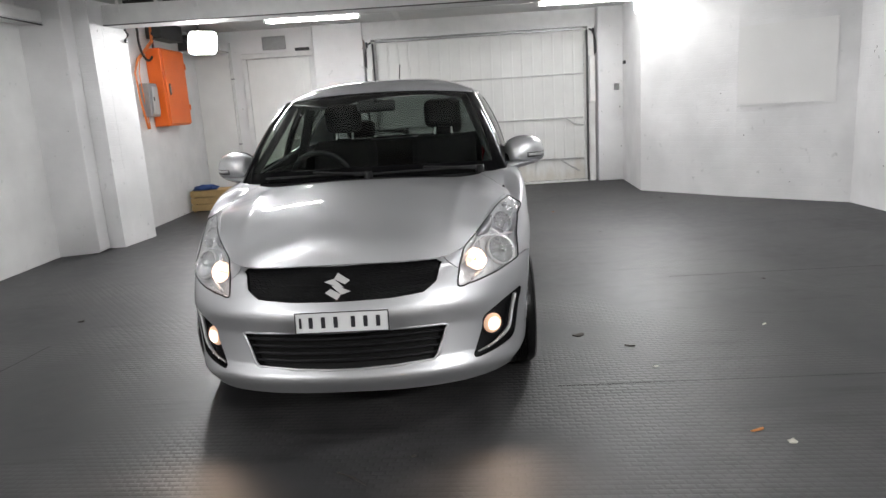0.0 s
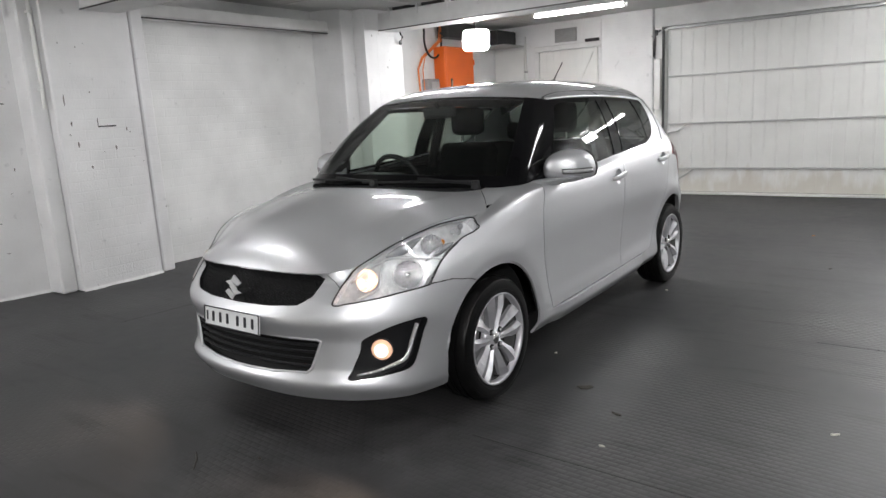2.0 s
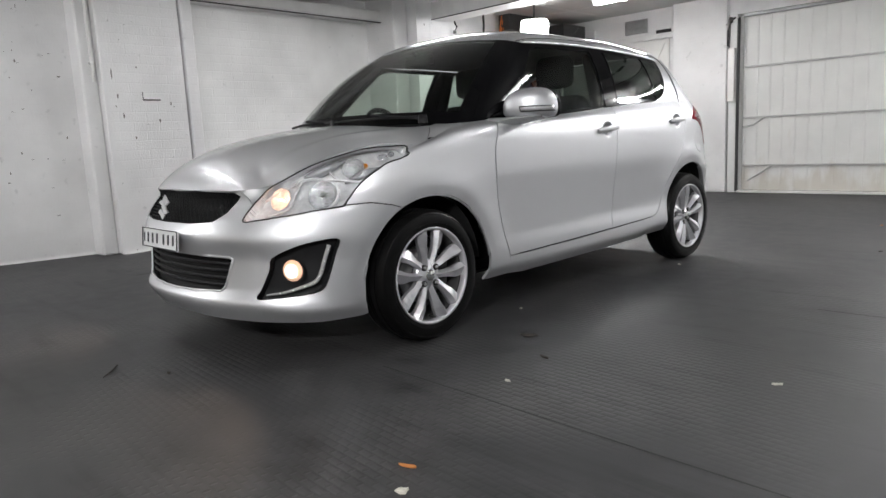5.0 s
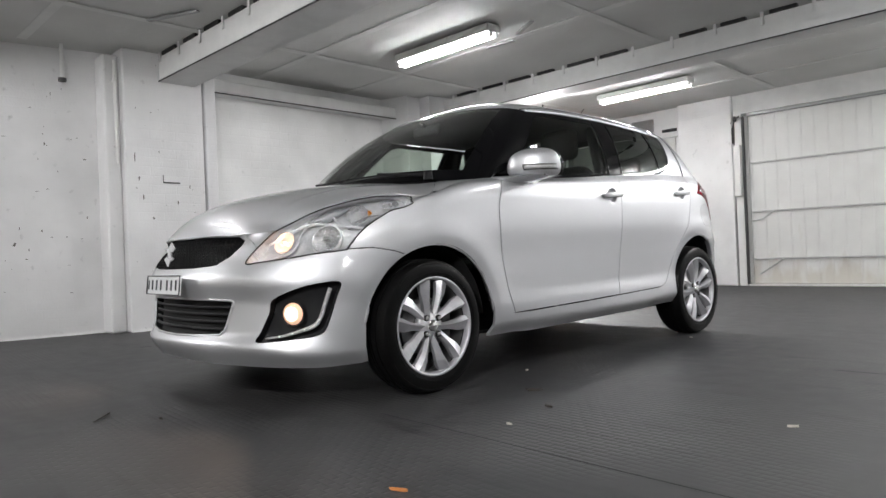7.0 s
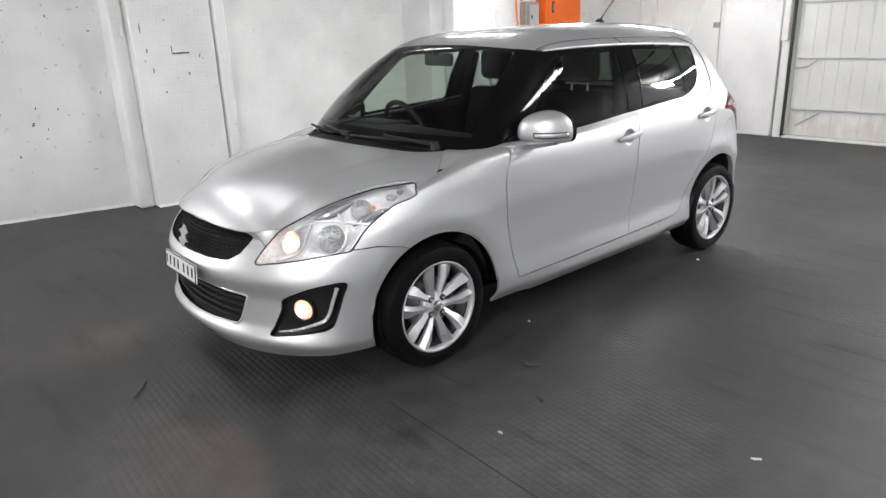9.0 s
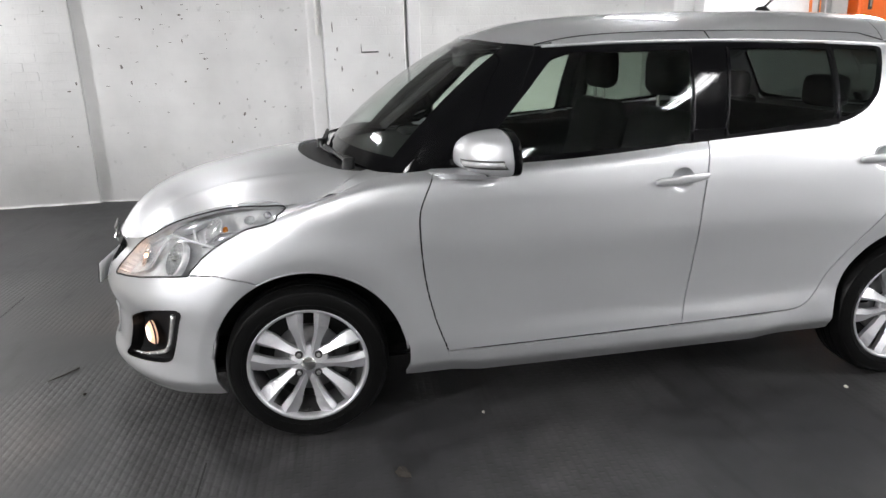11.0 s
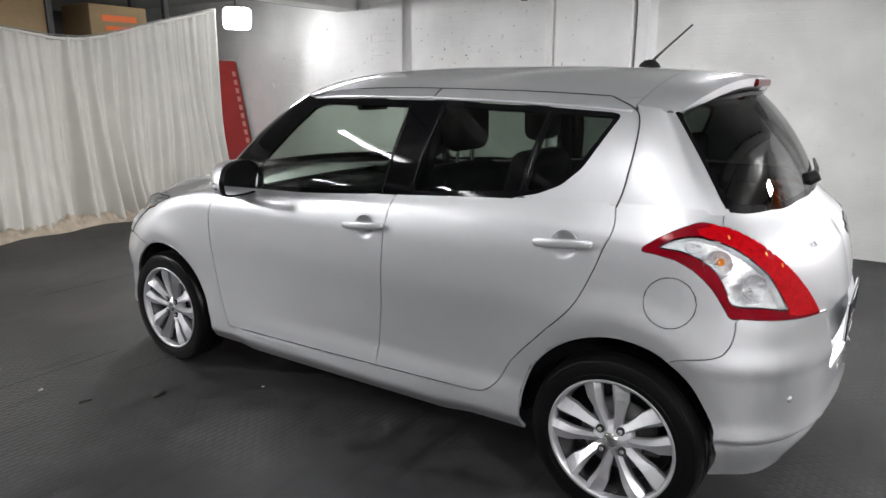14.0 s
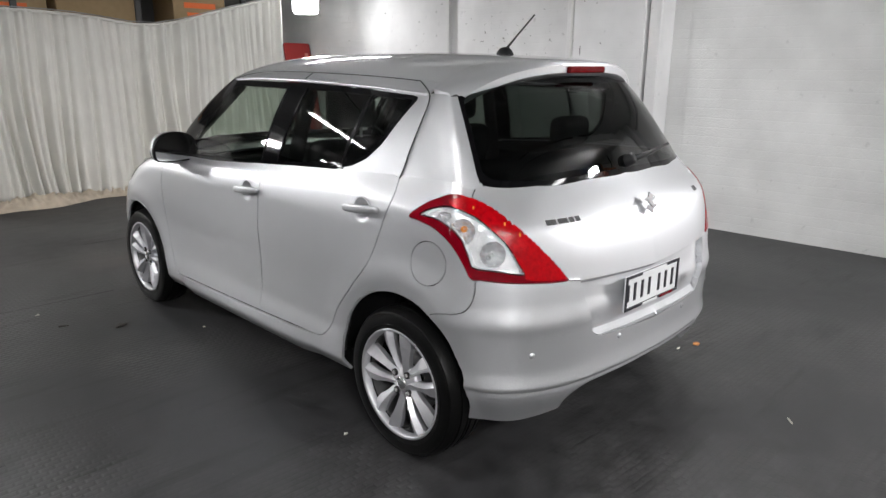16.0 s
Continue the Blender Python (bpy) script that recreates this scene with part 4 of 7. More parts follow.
def outline(points, smooth=True, sub=10, shut=True):
    """A closed line on the body sheet through 3D points."""
    p = np.array([place(*a) for a in points])
    if not smooth:
        return np.vstack([p, p[:1]]) if shut else p
    if shut:
        ext = np.vstack([p[-2:], p, p[:3]])
        k = np.arange(len(ext))
        return curve(k, ext, np.linspace(2, len(p) + 2, len(p) * sub + 1))
    return curve(np.arange(len(p)), p, np.linspace(0, len(p) - 1, len(p) * sub))


def inside(poly, pts):
    """Even-odd test."""
    x, y = pts[..., 0], pts[..., 1]
    r = np.zeros(x.shape, bool)
    for (x0, y0), (x1, y1) in zip(poly[:-1], poly[1:]):
        if y0 != y1:
            r ^= ((y0 > y) != (y1 > y)) & (x < (x1 - x0) * (y - y0) / (y1 - y0) + x0)
    return r


def sideline(points, sub=8):
    """An open line on the flank through (y, z) pairs."""
    p = [place(0.845, y, z) for y, z in points]
    p = np.array(p)
    return curve(np.arange(len(p)), p, np.linspace(0, len(p) - 1, len(p) * sub))


HEAD = outline([(.478, -.712, .605), (.485, -.66, .665), (.497, -.60, .715), (.535, -.515, .775), (.58, -.43, .822), (.66, -.26, .878), (.715, -.10, .893), (.768, -.062, .852), (.787, -.08, .833), (.764, -.179, .804), (.752, -.262, .763),
                (.747, -.319, .724), (.747, -.365, .684), (.744, -.397, .648), (.732, -.425, .642), (.677, -.523, .631), (.606, -.611, .617), (.54, -.668, .609)])
GRILLE = outline([(0, -.79, .722), (.2, -.78, .722), (.40, -.71, .716), (.425, -.695, .70), (.39, -.745, .635), (.34, -.775, .603), (.2, -.80, .594), (0, -.81, .592)], False)
GRILLE[:1, 0] = GRILLE[-1:, 0] = -.08
GRILLE[-2, 0] = -.08
LOWER = outline([(0, -.82, .462), (.3, -.80, .460), (.436, -.760, .456), (.41, -.772, .395), (.374, -.795, .318), (.2, -.82, .309), (0, -.83, .306)], False)
LOWER[:1, 0] = LOWER[-1:, 0] = -.08
LOWER[-2, 0] = -.08
FOG = outline([(.752, -.435, .508), (.742, -.45, .46), (.724, -.472, .38), (.712, -.493, .325), (.695, -.523, .305), (.656, -.577, .297), (.597, -.645, .291), (.531, -.699, .291), (.545, -.685, .33), (.57, -.658, .405), (.578, -.653, .447), (.619, -.625, .475), (.669, -.576, .50), (.708, -.522, .513), (.742, -.46, .519)])
TAIL = outline([(.816, 2.487, .959), (.798, 2.535, .999), (.773, 2.59, 1.03), (.747, 2.642, 1.048), (.723, 2.696, 1.036), (.692, 2.768, 1.006), (.667, 2.832, .961), (.623, 2.882, .906), (.571, 2.918, .845), (.525, 2.947, .783), (.514, 2.957, .765),
                (.564, 2.94, .766), (.642, 2.904, .771), (.716, 2.844, .776), (.759, 2.783, .779), (.775, 2.752, .78), (.78, 2.727, .818), (.788, 2.696, .862), (.797, 2.652, .904), (.805, 2.596, .935), (.812, 2.535, .95)])
TAIL_CLEAR = outline([(.808, 2.537, .971), (.791, 2.581, .999), (.772, 2.64, 1.01), (.755, 2.70, .998), (.739, 2.747, .978), (.721, 2.793, .944), (.695, 2.834, .90), (.673, 2.865, .845), (.662, 2.882, .802), (.723, 2.825, .81), (.768, 2.754, .817), (.774, 2.733, .857),
                      (.782, 2.702, .91), (.792, 2.659, .943), (.80, 2.603, .964)])
TAIL_BAND = outline([(.764, 2.633, 1.030), (.723, 2.698, 1.037), (.692, 2.770, 1.008), (.665, 2.834, .963), (.621, 2.884, .908), (.569, 2.920, .847), (.523, 2.949, .785), (.530, 2.949, .772), (.648, 2.896, .782), (.662, 2.882, .802), (.673, 2.865, .845), (.695, 2.834, .90), (.721, 2.793, .944), (.739, 2.747, .978),
                     (.755, 2.70, .998), (.766, 2.66, 1.008)])
FLAP = np.array([np.array(place(.843, 2.59, .806)) + (0.077 * math.cos(a), 0.077 * math.sin(a)) for a in np.linspace(0, math.tau, 49)])
GAP_F = sideline([(.475, 1.02), (.462, .975), (.432, .86), (.426, .76), (.440, .60), (.470, .45), (.515, .312)])
GAP_M = sideline([(1.545, 1.12), (1.515, 1.027), (1.492, .85), (1.475, .60), (1.441, .334)])
GAP_R = sideline([(2.400, 1.16), (2.390, 1.06), (2.372, .96), (2.347, .873), (2.283, .745), (2.18, .635), (2.068, .512), (2.012, .425), (1.984, .385), (1.955, .362), (1.920, .352), (1.880, .3485)])
SILL = sideline([(.515, .3095), (1.0, .321), (1.445, .334), (1.880, .3485), (1.905, .349)])
SEAM_F = np.array([place(.744, -.397, .648), place(.785, -.29, .650), place(.825, -.20, .632), place(.84, -.1, .60)])
SEAM_R = outline([(.84, 2.58, .615), (.845, 2.637, .637), (.815, 2.730, .658), (.79, 2.765, .690), (.785, 2.775, .735), (.785, 2.775, .772)], True, 6, False)
qend = COL_Q[-1]
HATCH = np.vstack([[place(.675, 2.70, 1.10)], TAIL[40:101], [place(.458, 2.973, .758)],
                   [place(.448, 2.985, .71)], [place(.415, 2.998, .61)], [place(.40, 3.0, .562)], [place(.375, 3.0, .540)], [place(.34, 3.0, .532)], [(qend, .522)], [(qend + .1, .522)], [(qend + .1, 1.2)], [place(.675, 2.70, 1.10) + np.array((0, .1))]])
HATCH = np.vstack([HATCH, HATCH[:1]])


def arch_r(ay, a):
    """Radius of a wheel arch at an angle."""
    return ARCHES[0][2] if ay < 1 else float(np.interp((math.degrees(a) + 90) % 360 - 90, *REAR_R))


ARCH_F, ARCH_R = (np.array([place(.82, y + arch_r(y, a) * math.cos(a), z + arch_r(y, a) * math.sin(a)) for a in np.linspace(0, math.tau, 121)]) for y, z, r in ARCHES)
for line in (ARCH_F, ARCH_R):
    line[:, 0] = (line[:, 0] + np.roll(line[:, 0], 1) + np.roll(line[:, 0], -1)) / 3
    line[-1] = line[0]
FLANK = np.vstack([SILL, [(SILL[-1, 0], 0.0)], [(SILL[0, 0], 0.0)], SILL[:1]])
DOOR_F = np.vstack([GAP_F, sideline([(.517, .310), (1.445, .334)]), GAP_M[::-1], [GAP_F[0]]])
DOOR_R = np.vstack([GAP_M, sideline([(1.445, .334), (1.880, .3485)]), GAP_R[::-1], [GAP_M[0]]])
BUMP_F = np.vstack([[(-.1, -.1)], [(SEAM_F[-1, 0], -.1)], SEAM_F[::-1], [place(.677, -.523, .631)], [place(.606, -.611, .617)], [place(.54, -.668, .609)], [place(.478, -.712, .605)], [place(.485, -.66, .665)], [(place(.425, -.70, .715)[0] + .02, .71)],
                    [place(.425, -.695, .73)], [(-.1, .74)], [(-.1, -.1)]])
BUMP_R = np.vstack([[(SEAM_R[0, 0] - .02, -.1)], SEAM_R, [place(.65, 2.92, .771)], [place(.514, 2.957, .765)], [(qend + .1, .765)], [(qend + .1, -.1)], [(SEAM_R[0, 0] - .02, -.1)]])
LINES = [HEAD, GRILLE, LOWER, FOG, TAIL, FLAP, GAP_F, GAP_M, GAP_R, SILL, SEAM_F, SEAM_R, HATCH, ARCH_F, ARCH_R, BUMP_F[1:-2], TAIL_CLEAR, TAIL_BAND]
fc = (QZ[:-1, :-1] + QZ[1:, :-1] + QZ[1:, 1:] + QZ[:-1, 1:]) / 4
region = np.full(fc.shape[:2], "rear_quarter", dtype=object)
region[fc[..., 0] < np.interp(fc[..., 1], GAP_F[::-1, 1], GAP_F[::-1, 0])] = "front_wing"
for nm, poly in (("rear_bumper", BUMP_R), ("tailgate", HATCH), ("rear_door", DOOR_R), ("front_door", DOOR_F), ("sill", FLANK), ("front_bumper", BUMP_F), ("fuel_flap", FLAP), ("tail_lamp", TAIL),
                 ("tail_band", TAIL_BAND), ("tail_clear", TAIL_CLEAR), ("fog_recess", FOG), ("lower_grille", LOWER), ("grille", GRILLE), ("headlamp", HEAD), ("none", ARCH_F), ("none", ARCH_R)):
    region[inside(poly, fc)] = nm


# stray specks of a panel join the panel beside them
seen = np.zeros(region.shape, int)
group = 0
for i in range(region.shape[0]):
    for j in range(region.shape[1]):
        if seen[i, j]:
            continue
        group += 1
        stack, cells, rim_names = [(i, j)], [], []
        seen[i, j] = group
        while stack:
            a, b = stack.pop()
            cells.append((a, b))
            for c, d in ((a + 1, b), (a - 1, b), (a, b + 1), (a, b - 1)):
                if 0 <= c < region.shape[0] and 0 <= d < region.shape[1]:
                    if region[c, d] != region[i, j]:
                        rim_names.append(region[c, d])
                    elif not seen[c, d]:
                        seen[c, d] = group
                        stack.append((c, d))
        if len(cells) < 50 and rim_names:
            best = max(sorted(set(rim_names)), key=rim_names.count)
            for c in cells:
                region[c] = best


def nearest(pts, line):
    """Nearest points of a polyline, and how far they are."""
    a, b = line[:-1], line[1:]
    ab = b - a
    t = np.clip(((pts[:, None] - a[None]) * ab[None]).sum(2) / np.maximum((ab * ab).sum(1), 1e-12)[None], 0, 1)
    c = a[None] + t[..., None] * ab[None]
    d = np.linalg.norm(pts[:, None] - c, axis=2)
    k = d.argmin(1)
    r = np.arange(len(pts))
    return c[r, k], d[r, k]


def sheet(grid, norm, uv, mask, lines, gap=0.0025, rim=0.012, mirror=False, both=False, push=0.0):
    """One panel cut from a grid: its edges drawn to the lines, a narrow gap all round, and a turned-in rim."""
    nu, nv = grid.shape[:2]
    idx = np.arange(nu * nv).reshape(nu, nv)
    quads = np.stack([idx[:-1, :-1], idx[1:, :-1], idx[1:, 1:], idx[:-1, 1:]], 2)[mask]
    if len(quads) == 0:
        return None
    used, inv = np.unique(quads, return_inverse=True)
    quads = inv.reshape(quads.shape)
    V, N, U = grid.reshape(-1, 3)[used].copy(), norm.reshape(-1, 3)[used], uv.reshape(-1, 2)[used].copy()
    used_x0 = np.abs(V[:, 0]) < 1e-6
    edges = {}
    for qd in quads:
        for a, b in zip(qd, np.roll(qd, -1)):
            k = (min(a, b), max(a, b))
            edges[k] = None if k in edges else (a, b)
    rims = [e for e in edges.values() if e is not None]
    border = np.array(sorted({v for e in rims for v in e}))
    gu, gv = np.gradient(grid, axis=0).reshape(-1, 3)[used], np.gradient(grid, axis=1).reshape(-1, 3)[used]
    su, sv = np.gradient(uv, axis=0).reshape(-1, 2)[used], np.gradient(uv, axis=1).reshape(-1, 2)[used]
    fcen = U[quads].mean(1)
    owner = {}
    for f, qd in enumerate(quads):
        for v in qd:
            owner.setdefault(v, []).append(f)
    if len(border) and lines:
        best, dist = U[border].copy(), np.full(len(border), 1e9)
        for ln in lines:
            c, d = nearest(U[border], ln)
            w = d < dist
            best[w], dist[w] = c[w], d[w]
        for n, v in enumerate(border):
            if dist[n] < 0.024:
                inn = fcen[owner[v]].mean(0) - best[n]
                inn /= np.linalg.norm(inn) + 1e-9
                step = best[n] + inn * gap - U[v]
                J = np.stack([su[v], sv[v]], 1)
                if abs(np.linalg.det(J)) > 1e-9:
                    ab = np.linalg.solve(J, step)
                    if np.abs(ab).max() < 3.5:
                        V[v] += gu[v] * ab[0] + gv[v] * ab[1]
    V[used_x0] *= (0, 1, 1)
    V = V + N * (push(V) if callable(push) else push)
    nb = {v: len(V) + i for i, v in enumerate(border)}
    if rim and len(border):
        V = np.vstack([V, V[border] - N[border] * rim])
        rq = [(e[1], e[0], nb[e[0]], nb[e[1]]) for e in rims]
        faces = quads.tolist() + rq
    else:
        faces = quads.tolist()
    if mirror or both:
        M = V * (-1, 1, 1)
        mf = [tuple(f[::-1]) for f in faces]
        if mirror:
            V, faces = M, mf
        else:
            o = len(V)
            V, faces = np.vstack([V, M]), faces + [tuple(i + o for i in f) for f in mf]
    return V, faces


def panel(name, data, material, parent=CAR, label=""):
    V, faces = data
    me = bpy.data.meshes.new(name)
    me.from_pydata([tuple(map(float, v)) for v in V], [], [tuple(int(i) for i in f) for f in faces])
    me.materials.append(material)
    bm = bmesh.new()
    bm.from_mesh(me)
    mid = [v for v in bm.verts if abs(v.co.x) < 0.004]
    for v in mid:
        v.co.x = 0 if abs(v.co.x) < 0.0025 else v.co.x
    bmesh.ops.remove_doubles(bm, verts=mid, dist=0.0012)
    # drop the turned-in rim that lies on the centre plane
    bmesh.ops.delete(bm, geom=[f for f in bm.faces if all(abs(v.co.x) < 1e-5 for v in f.verts)], context="FACES")
    bm.to_mesh(me)
    bm.free()
    me.shade_smooth()
    me.set_sharp_from_angle(angle=radians(38))
    ob = new(name, me)
    ob.parent = parent
    if label:
        ob["label"] = label
    return ob


def body(name, material, both=False, gap=0.0025, rim=0.012, label="", push=0.0, lines=LINES, key=None, parents=(None, None)):
    mask = region == (key or name)
    out = []
    for mir in ((False,) if both else (False, True)):
        d = sheet(SIDE, NORM, QZ, mask, lines, gap, rim, mir, both, push)
        out.append(panel(name, d, material, parents[1 if mir else 0] or CAR, label))
    return out


# inner body skin, coloured black for the shade in the panel gaps
for mir in (False, True):
    d = sheet(SIDE, NORM, QZ, ~np.isin(region, ("none", "headlamp", "fog_recess", "tail_lamp", "tail_clear", "tail_band", "tailgate", "lower_grille")) & (fc[..., 1] > .33), [ARCH_F, ARCH_R], 0.0, 0.0, mir, False, -0.022)
    panel("inner_body", d, GLOOM)
GAP = 0.0022
body("front_bumper", SILVER, True, GAP)
body("rear_bumper", SILVER, True, GAP, 0.03)
panel("tailgate", sheet(HSIDE, HNORM, QZ, region == "tailgate", LINES, GAP, 0.012, False, True), SILVER)
body("sill", SILVER, False, .0030, .016, "", lambda V: (.013 * ease(V[:, 1], .52, .66) * (1 - ease(V[:, 1], 1.74, 1.90)))[:, None])
body("front_wing", SILVER, False, .003)
body("rear_quarter", SILVER, False, GAP)
body("fuel_flap", SILVER, False, GAP * .6)
FD = body("front_door", SILVER, False, .003)
RD = body("rear_door", SILVER, False, GAP)
body("grille", GRILLE_BLACK, True, 0.0, -0.016, "black mesh grille", -0.018)
body("lower_grille", GRILLE_BLACK, True, 0.0, -0.032, "black lower air intake", -0.035)
FOGS = body("fog_recess", TRIM, False, 0.0, -0.046, "black fog lamp recess", -0.048)
TAILS = body("tail_lamp", RED_LENS, False, 0.001, 0.012, "red tail lamp with a dark red border", 0.003)
body("tail_band", RED_BAND, False, 0.0, 0.004, "bright red brake light band", 0.0025, [TAIL, TAIL_BAND, TAIL_CLEAR], "tail_band", TAILS)
body("tail_clear", LAMP_COVER, False, 0.0, 0.004, "clear cover of the turn and reversing lamps", 0.003, [TAIL_CLEAR], "tail_clear", TAILS)
HEADS = body("headlamp", LAMP_COVER, False, 0.0045, 0.004, "clear headlamp cover", 0.002)
for mir in (False, True):
    for nm, deep, parents in (("headlamp", 0.050, HEADS), ("tail_clear", 0.036, TAILS)):
        d = sheet(SIDE, NORM, QZ, region == nm, LINES, 0.003, 0.004 - deep, mir, False, -deep)
        panel("housing", d, HOUSING, parents[1 if mir else 0], "bright reflector housing")


def on_body(y=None, z=0.5, x=None, q=None):
    """A point of the flank at (y, z) or of the nose at (x, z), with its normal."""
    if q is None:
        q = place(0.845, y, z)[0] if x is None else place(x, y, z)[0]
    i = int(np.clip(np.searchsorted(COL_Q, q), 0, QN - 1))
    j = int(np.argmin(np.abs(SIDE[i, :, 2] - z)))
    return Vector((np.interp(z, SIDE[i, :, 2], SIDE[i, :, 0]), np.interp(z, SIDE[i, :, 2], SIDE[i, :, 1]), z)), Vector(NORM[i, j])


# ---------------- bonnet
def spread(xb, yb, zb, zc, n, p=2.2):
    """Cross strip from an edge point to the centre line, crowned."""
    u = np.linspace(1, 0, n)
    x = xb[:, None] * u[None]
    z = zb[:, None] + (zc - zb)[:, None] * (1 - u[None] ** p)
    return np.stack([x, np.repeat(yb[:, None], n, 1), z], 2)


hc = np.linspace(0.0, 8.3, 150)
hw = curve(WAIST_C, WAIST, hc)
hood_z = tame([-.748, -.73, -.70, -.66, -.60, -.52, -.40, -.22, -.05, .10, .6], [.728, .762, .800, .834, .868, .898, .928, .962, .985, .997, 1.005], hw[:, 1])
hood_z = np.maximum(hood_z, hw[:, 2])
HOOD = spread(hw[:, 0], hw[:, 1], hw[:, 2], hood_z, 60, 2.3)
# two soft creases running back from the grille corners
cre = np.exp(-((HOOD[..., 0] - (.44 + .10 * (HOOD[..., 1] + .7))) / .035) ** 2) * np.clip((HOOD[..., 1] + .70) / .2, 0, 1) * np.clip((.15 - HOOD[..., 1]) / .2, 0, 1)
HOOD[..., 2] += 0.006 * cre
hn = np.cross(np.gradient(HOOD, axis=1), np.gradient(HOOD, axis=0))
hn /= np.linalg.norm(hn, axis=2)[..., None] + 1e-9
hn *= np.sign(hn[..., 2:3] + 1e-9)
hn[:, -1, 0] = 0
hn[0] = hn[1]
HXY = HOOD[..., :2].copy()
hx = np.linspace(0, .70, 40)
edge = np.stack([hx, -.01 + .25 * (hx / .60) ** 2.4], 1)
back = np.array([(.60, .240), (.64, .20), (.673, .165), (.70, .13), (.735, .085), (.80, .08)])
edge = np.vstack([edge[edge[:, 0] < .595], back])
hf = (HXY[:-1, :-1] + HXY[1:, :-1] + HXY[1:, 1:] + HXY[:-1, 1:]) / 4
is_hood = hf[..., 1] < np.interp(hf[..., 0], edge[:, 0], edge[:, 1])
wing_top = ~is_hood & (hf[..., 0] > .606)
cowl = ~is_hood & ~wing_top
hood_lines = [edge, np.array([(.606, .235), (.606, .5)])]


def flip(d):
    return d[0], [tuple(f)[::-1] for f in d[1]]


# the strips run inwards from the edge, so their faces are turned to look up
panel("bonnet", flip(sheet(HOOD, hn, HXY, is_hood, hood_lines, 0.0022, 0.012, False, True)), SILVER)
for mir in (False, True):
    panel("wing_top", flip(sheet(HOOD, hn, HXY, wing_top, hood_lines, 0.0, 0.0, mir)), SILVER)
panel("cowl", flip(sheet(HOOD, hn, HXY, cowl, hood_lines, 0.0, 0.01, False, True, -0.012)), TRIM, CAR, "black plastic scuttle below the windscreen")

# ---------------- glasshouse
FOOT = np.array([(0, .13, 1.003), (.30, .155, 1.0), (.55, .235, .994), (.70, .345, .983), (.757, .46, .976), (.785, 1.0, .998), (.79, 1.5, 1.036), (.785, 2.0, 1.070), (.765, 2.35, 1.083),
                 (.735, 2.58, 1.086), (.678, 2.695, 1.074), (.46, 2.79, 1.063), (.24, 2.827, 1.067), (0, 2.838, 1.070)])
HEADER = np.array([(0, .735, 1.430), (.25, .745, 1.425), (.43, .775, 1.413), (.55, .83, 1.401), (.600, .935, 1.394), (.622, 1.20, 1.402), (.628, 1.60, 1.400), (.618, 2.05, 1.385), (.605, 2.33, 1.368),
                   (.598, 2.44, 1.366), (.580, 2.49, 1.36), (.42, 2.555, 1.40), (.22, 2.59, 1.42), (0, 2.60, 1.425)])
gg = np.unique(np.concatenate([np.linspace(0, 3, 37), np.linspace(3, 4, 9), np.linspace(4, 9, 190), np.linspace(9, 10, 22), np.linspace(10, 13, 60)]))


def wrapped(pts, g):
    ext = np.vstack([pts[1] * (-1, 1, 1), pts, pts[-2] * (-1, 1, 1)])
    return curve(np.arange(-1, 15), ext, g)


gf, gh = wrapped(FOOT, gg), wrapped(HEADER, gg)
GV = 32
tv = np.concatenate([[-0.035], np.linspace(0, 1, GV - 1)])
GLASS = gf[:, None] * (1 - tv)[None, :, None] + gh[:, None] * tv[None, :, None]
flat = np.cross(np.gradient(GLASS, axis=0), np.gradient(GLASS, axis=1))
flat /= np.linalg.norm(flat, axis=2)[..., None] + 1e-9
bulge = tame([0, 2, 3, 4, 6, 8, 9, 10, 11, 13], [.035, .035, .028, .022, .022, .020, .010, .006, .022, .032], gg)
GLASS = GLASS + flat * (bulge[:, None] * (4 * tv * (1 - tv))[None])[..., None]
gn = np.cross(np.gradient(GLASS, axis=0), np.gradient(GLASS, axis=1))
gn[0, :, 0] = gn[-1, :, 0] = 0
gn /= np.linalg.norm(gn, axis=2)[..., None] + 1e-9
GUV = np.stack([GLASS[..., 1], GLASS[..., 2]], 2)
gc = (gg[:-1] + gg[1:]) / 2
cell_g = np.repeat(gc[:, None], GV - 1, 1)
cell_t = np.repeat(((tv[:-1] + tv[1:]) / 2)[None], len(gc), 0)
cuv = (GUV[:-1, :-1] + GUV[1:, :-1] + GUV[1:, 1:] + GUV[:-1, 1:]) / 4


def rounded(points, r=0.02, n=5):
    """A polygon with its corners rounded."""
    out = []
    m = len(points)
    for i in range(m):
        p, a, b = (np.array(points[k % m], float) for k in (i, i - 1, i + 1))
        ra = min(r, np.linalg.norm(a - p) / 2.1, np.linalg.norm(b - p) / 2.1)
        s, e = p + (a - p) / np.linalg.norm(a - p) * ra, p + (b - p) / np.linalg.norm(b - p) * ra
        for t in np.linspace(0, 1, n):
            out.append((1 - t) ** 2 * s + 2 * t * (1 - t) * p + t * t * e)
    return np.array(out + [out[0]])


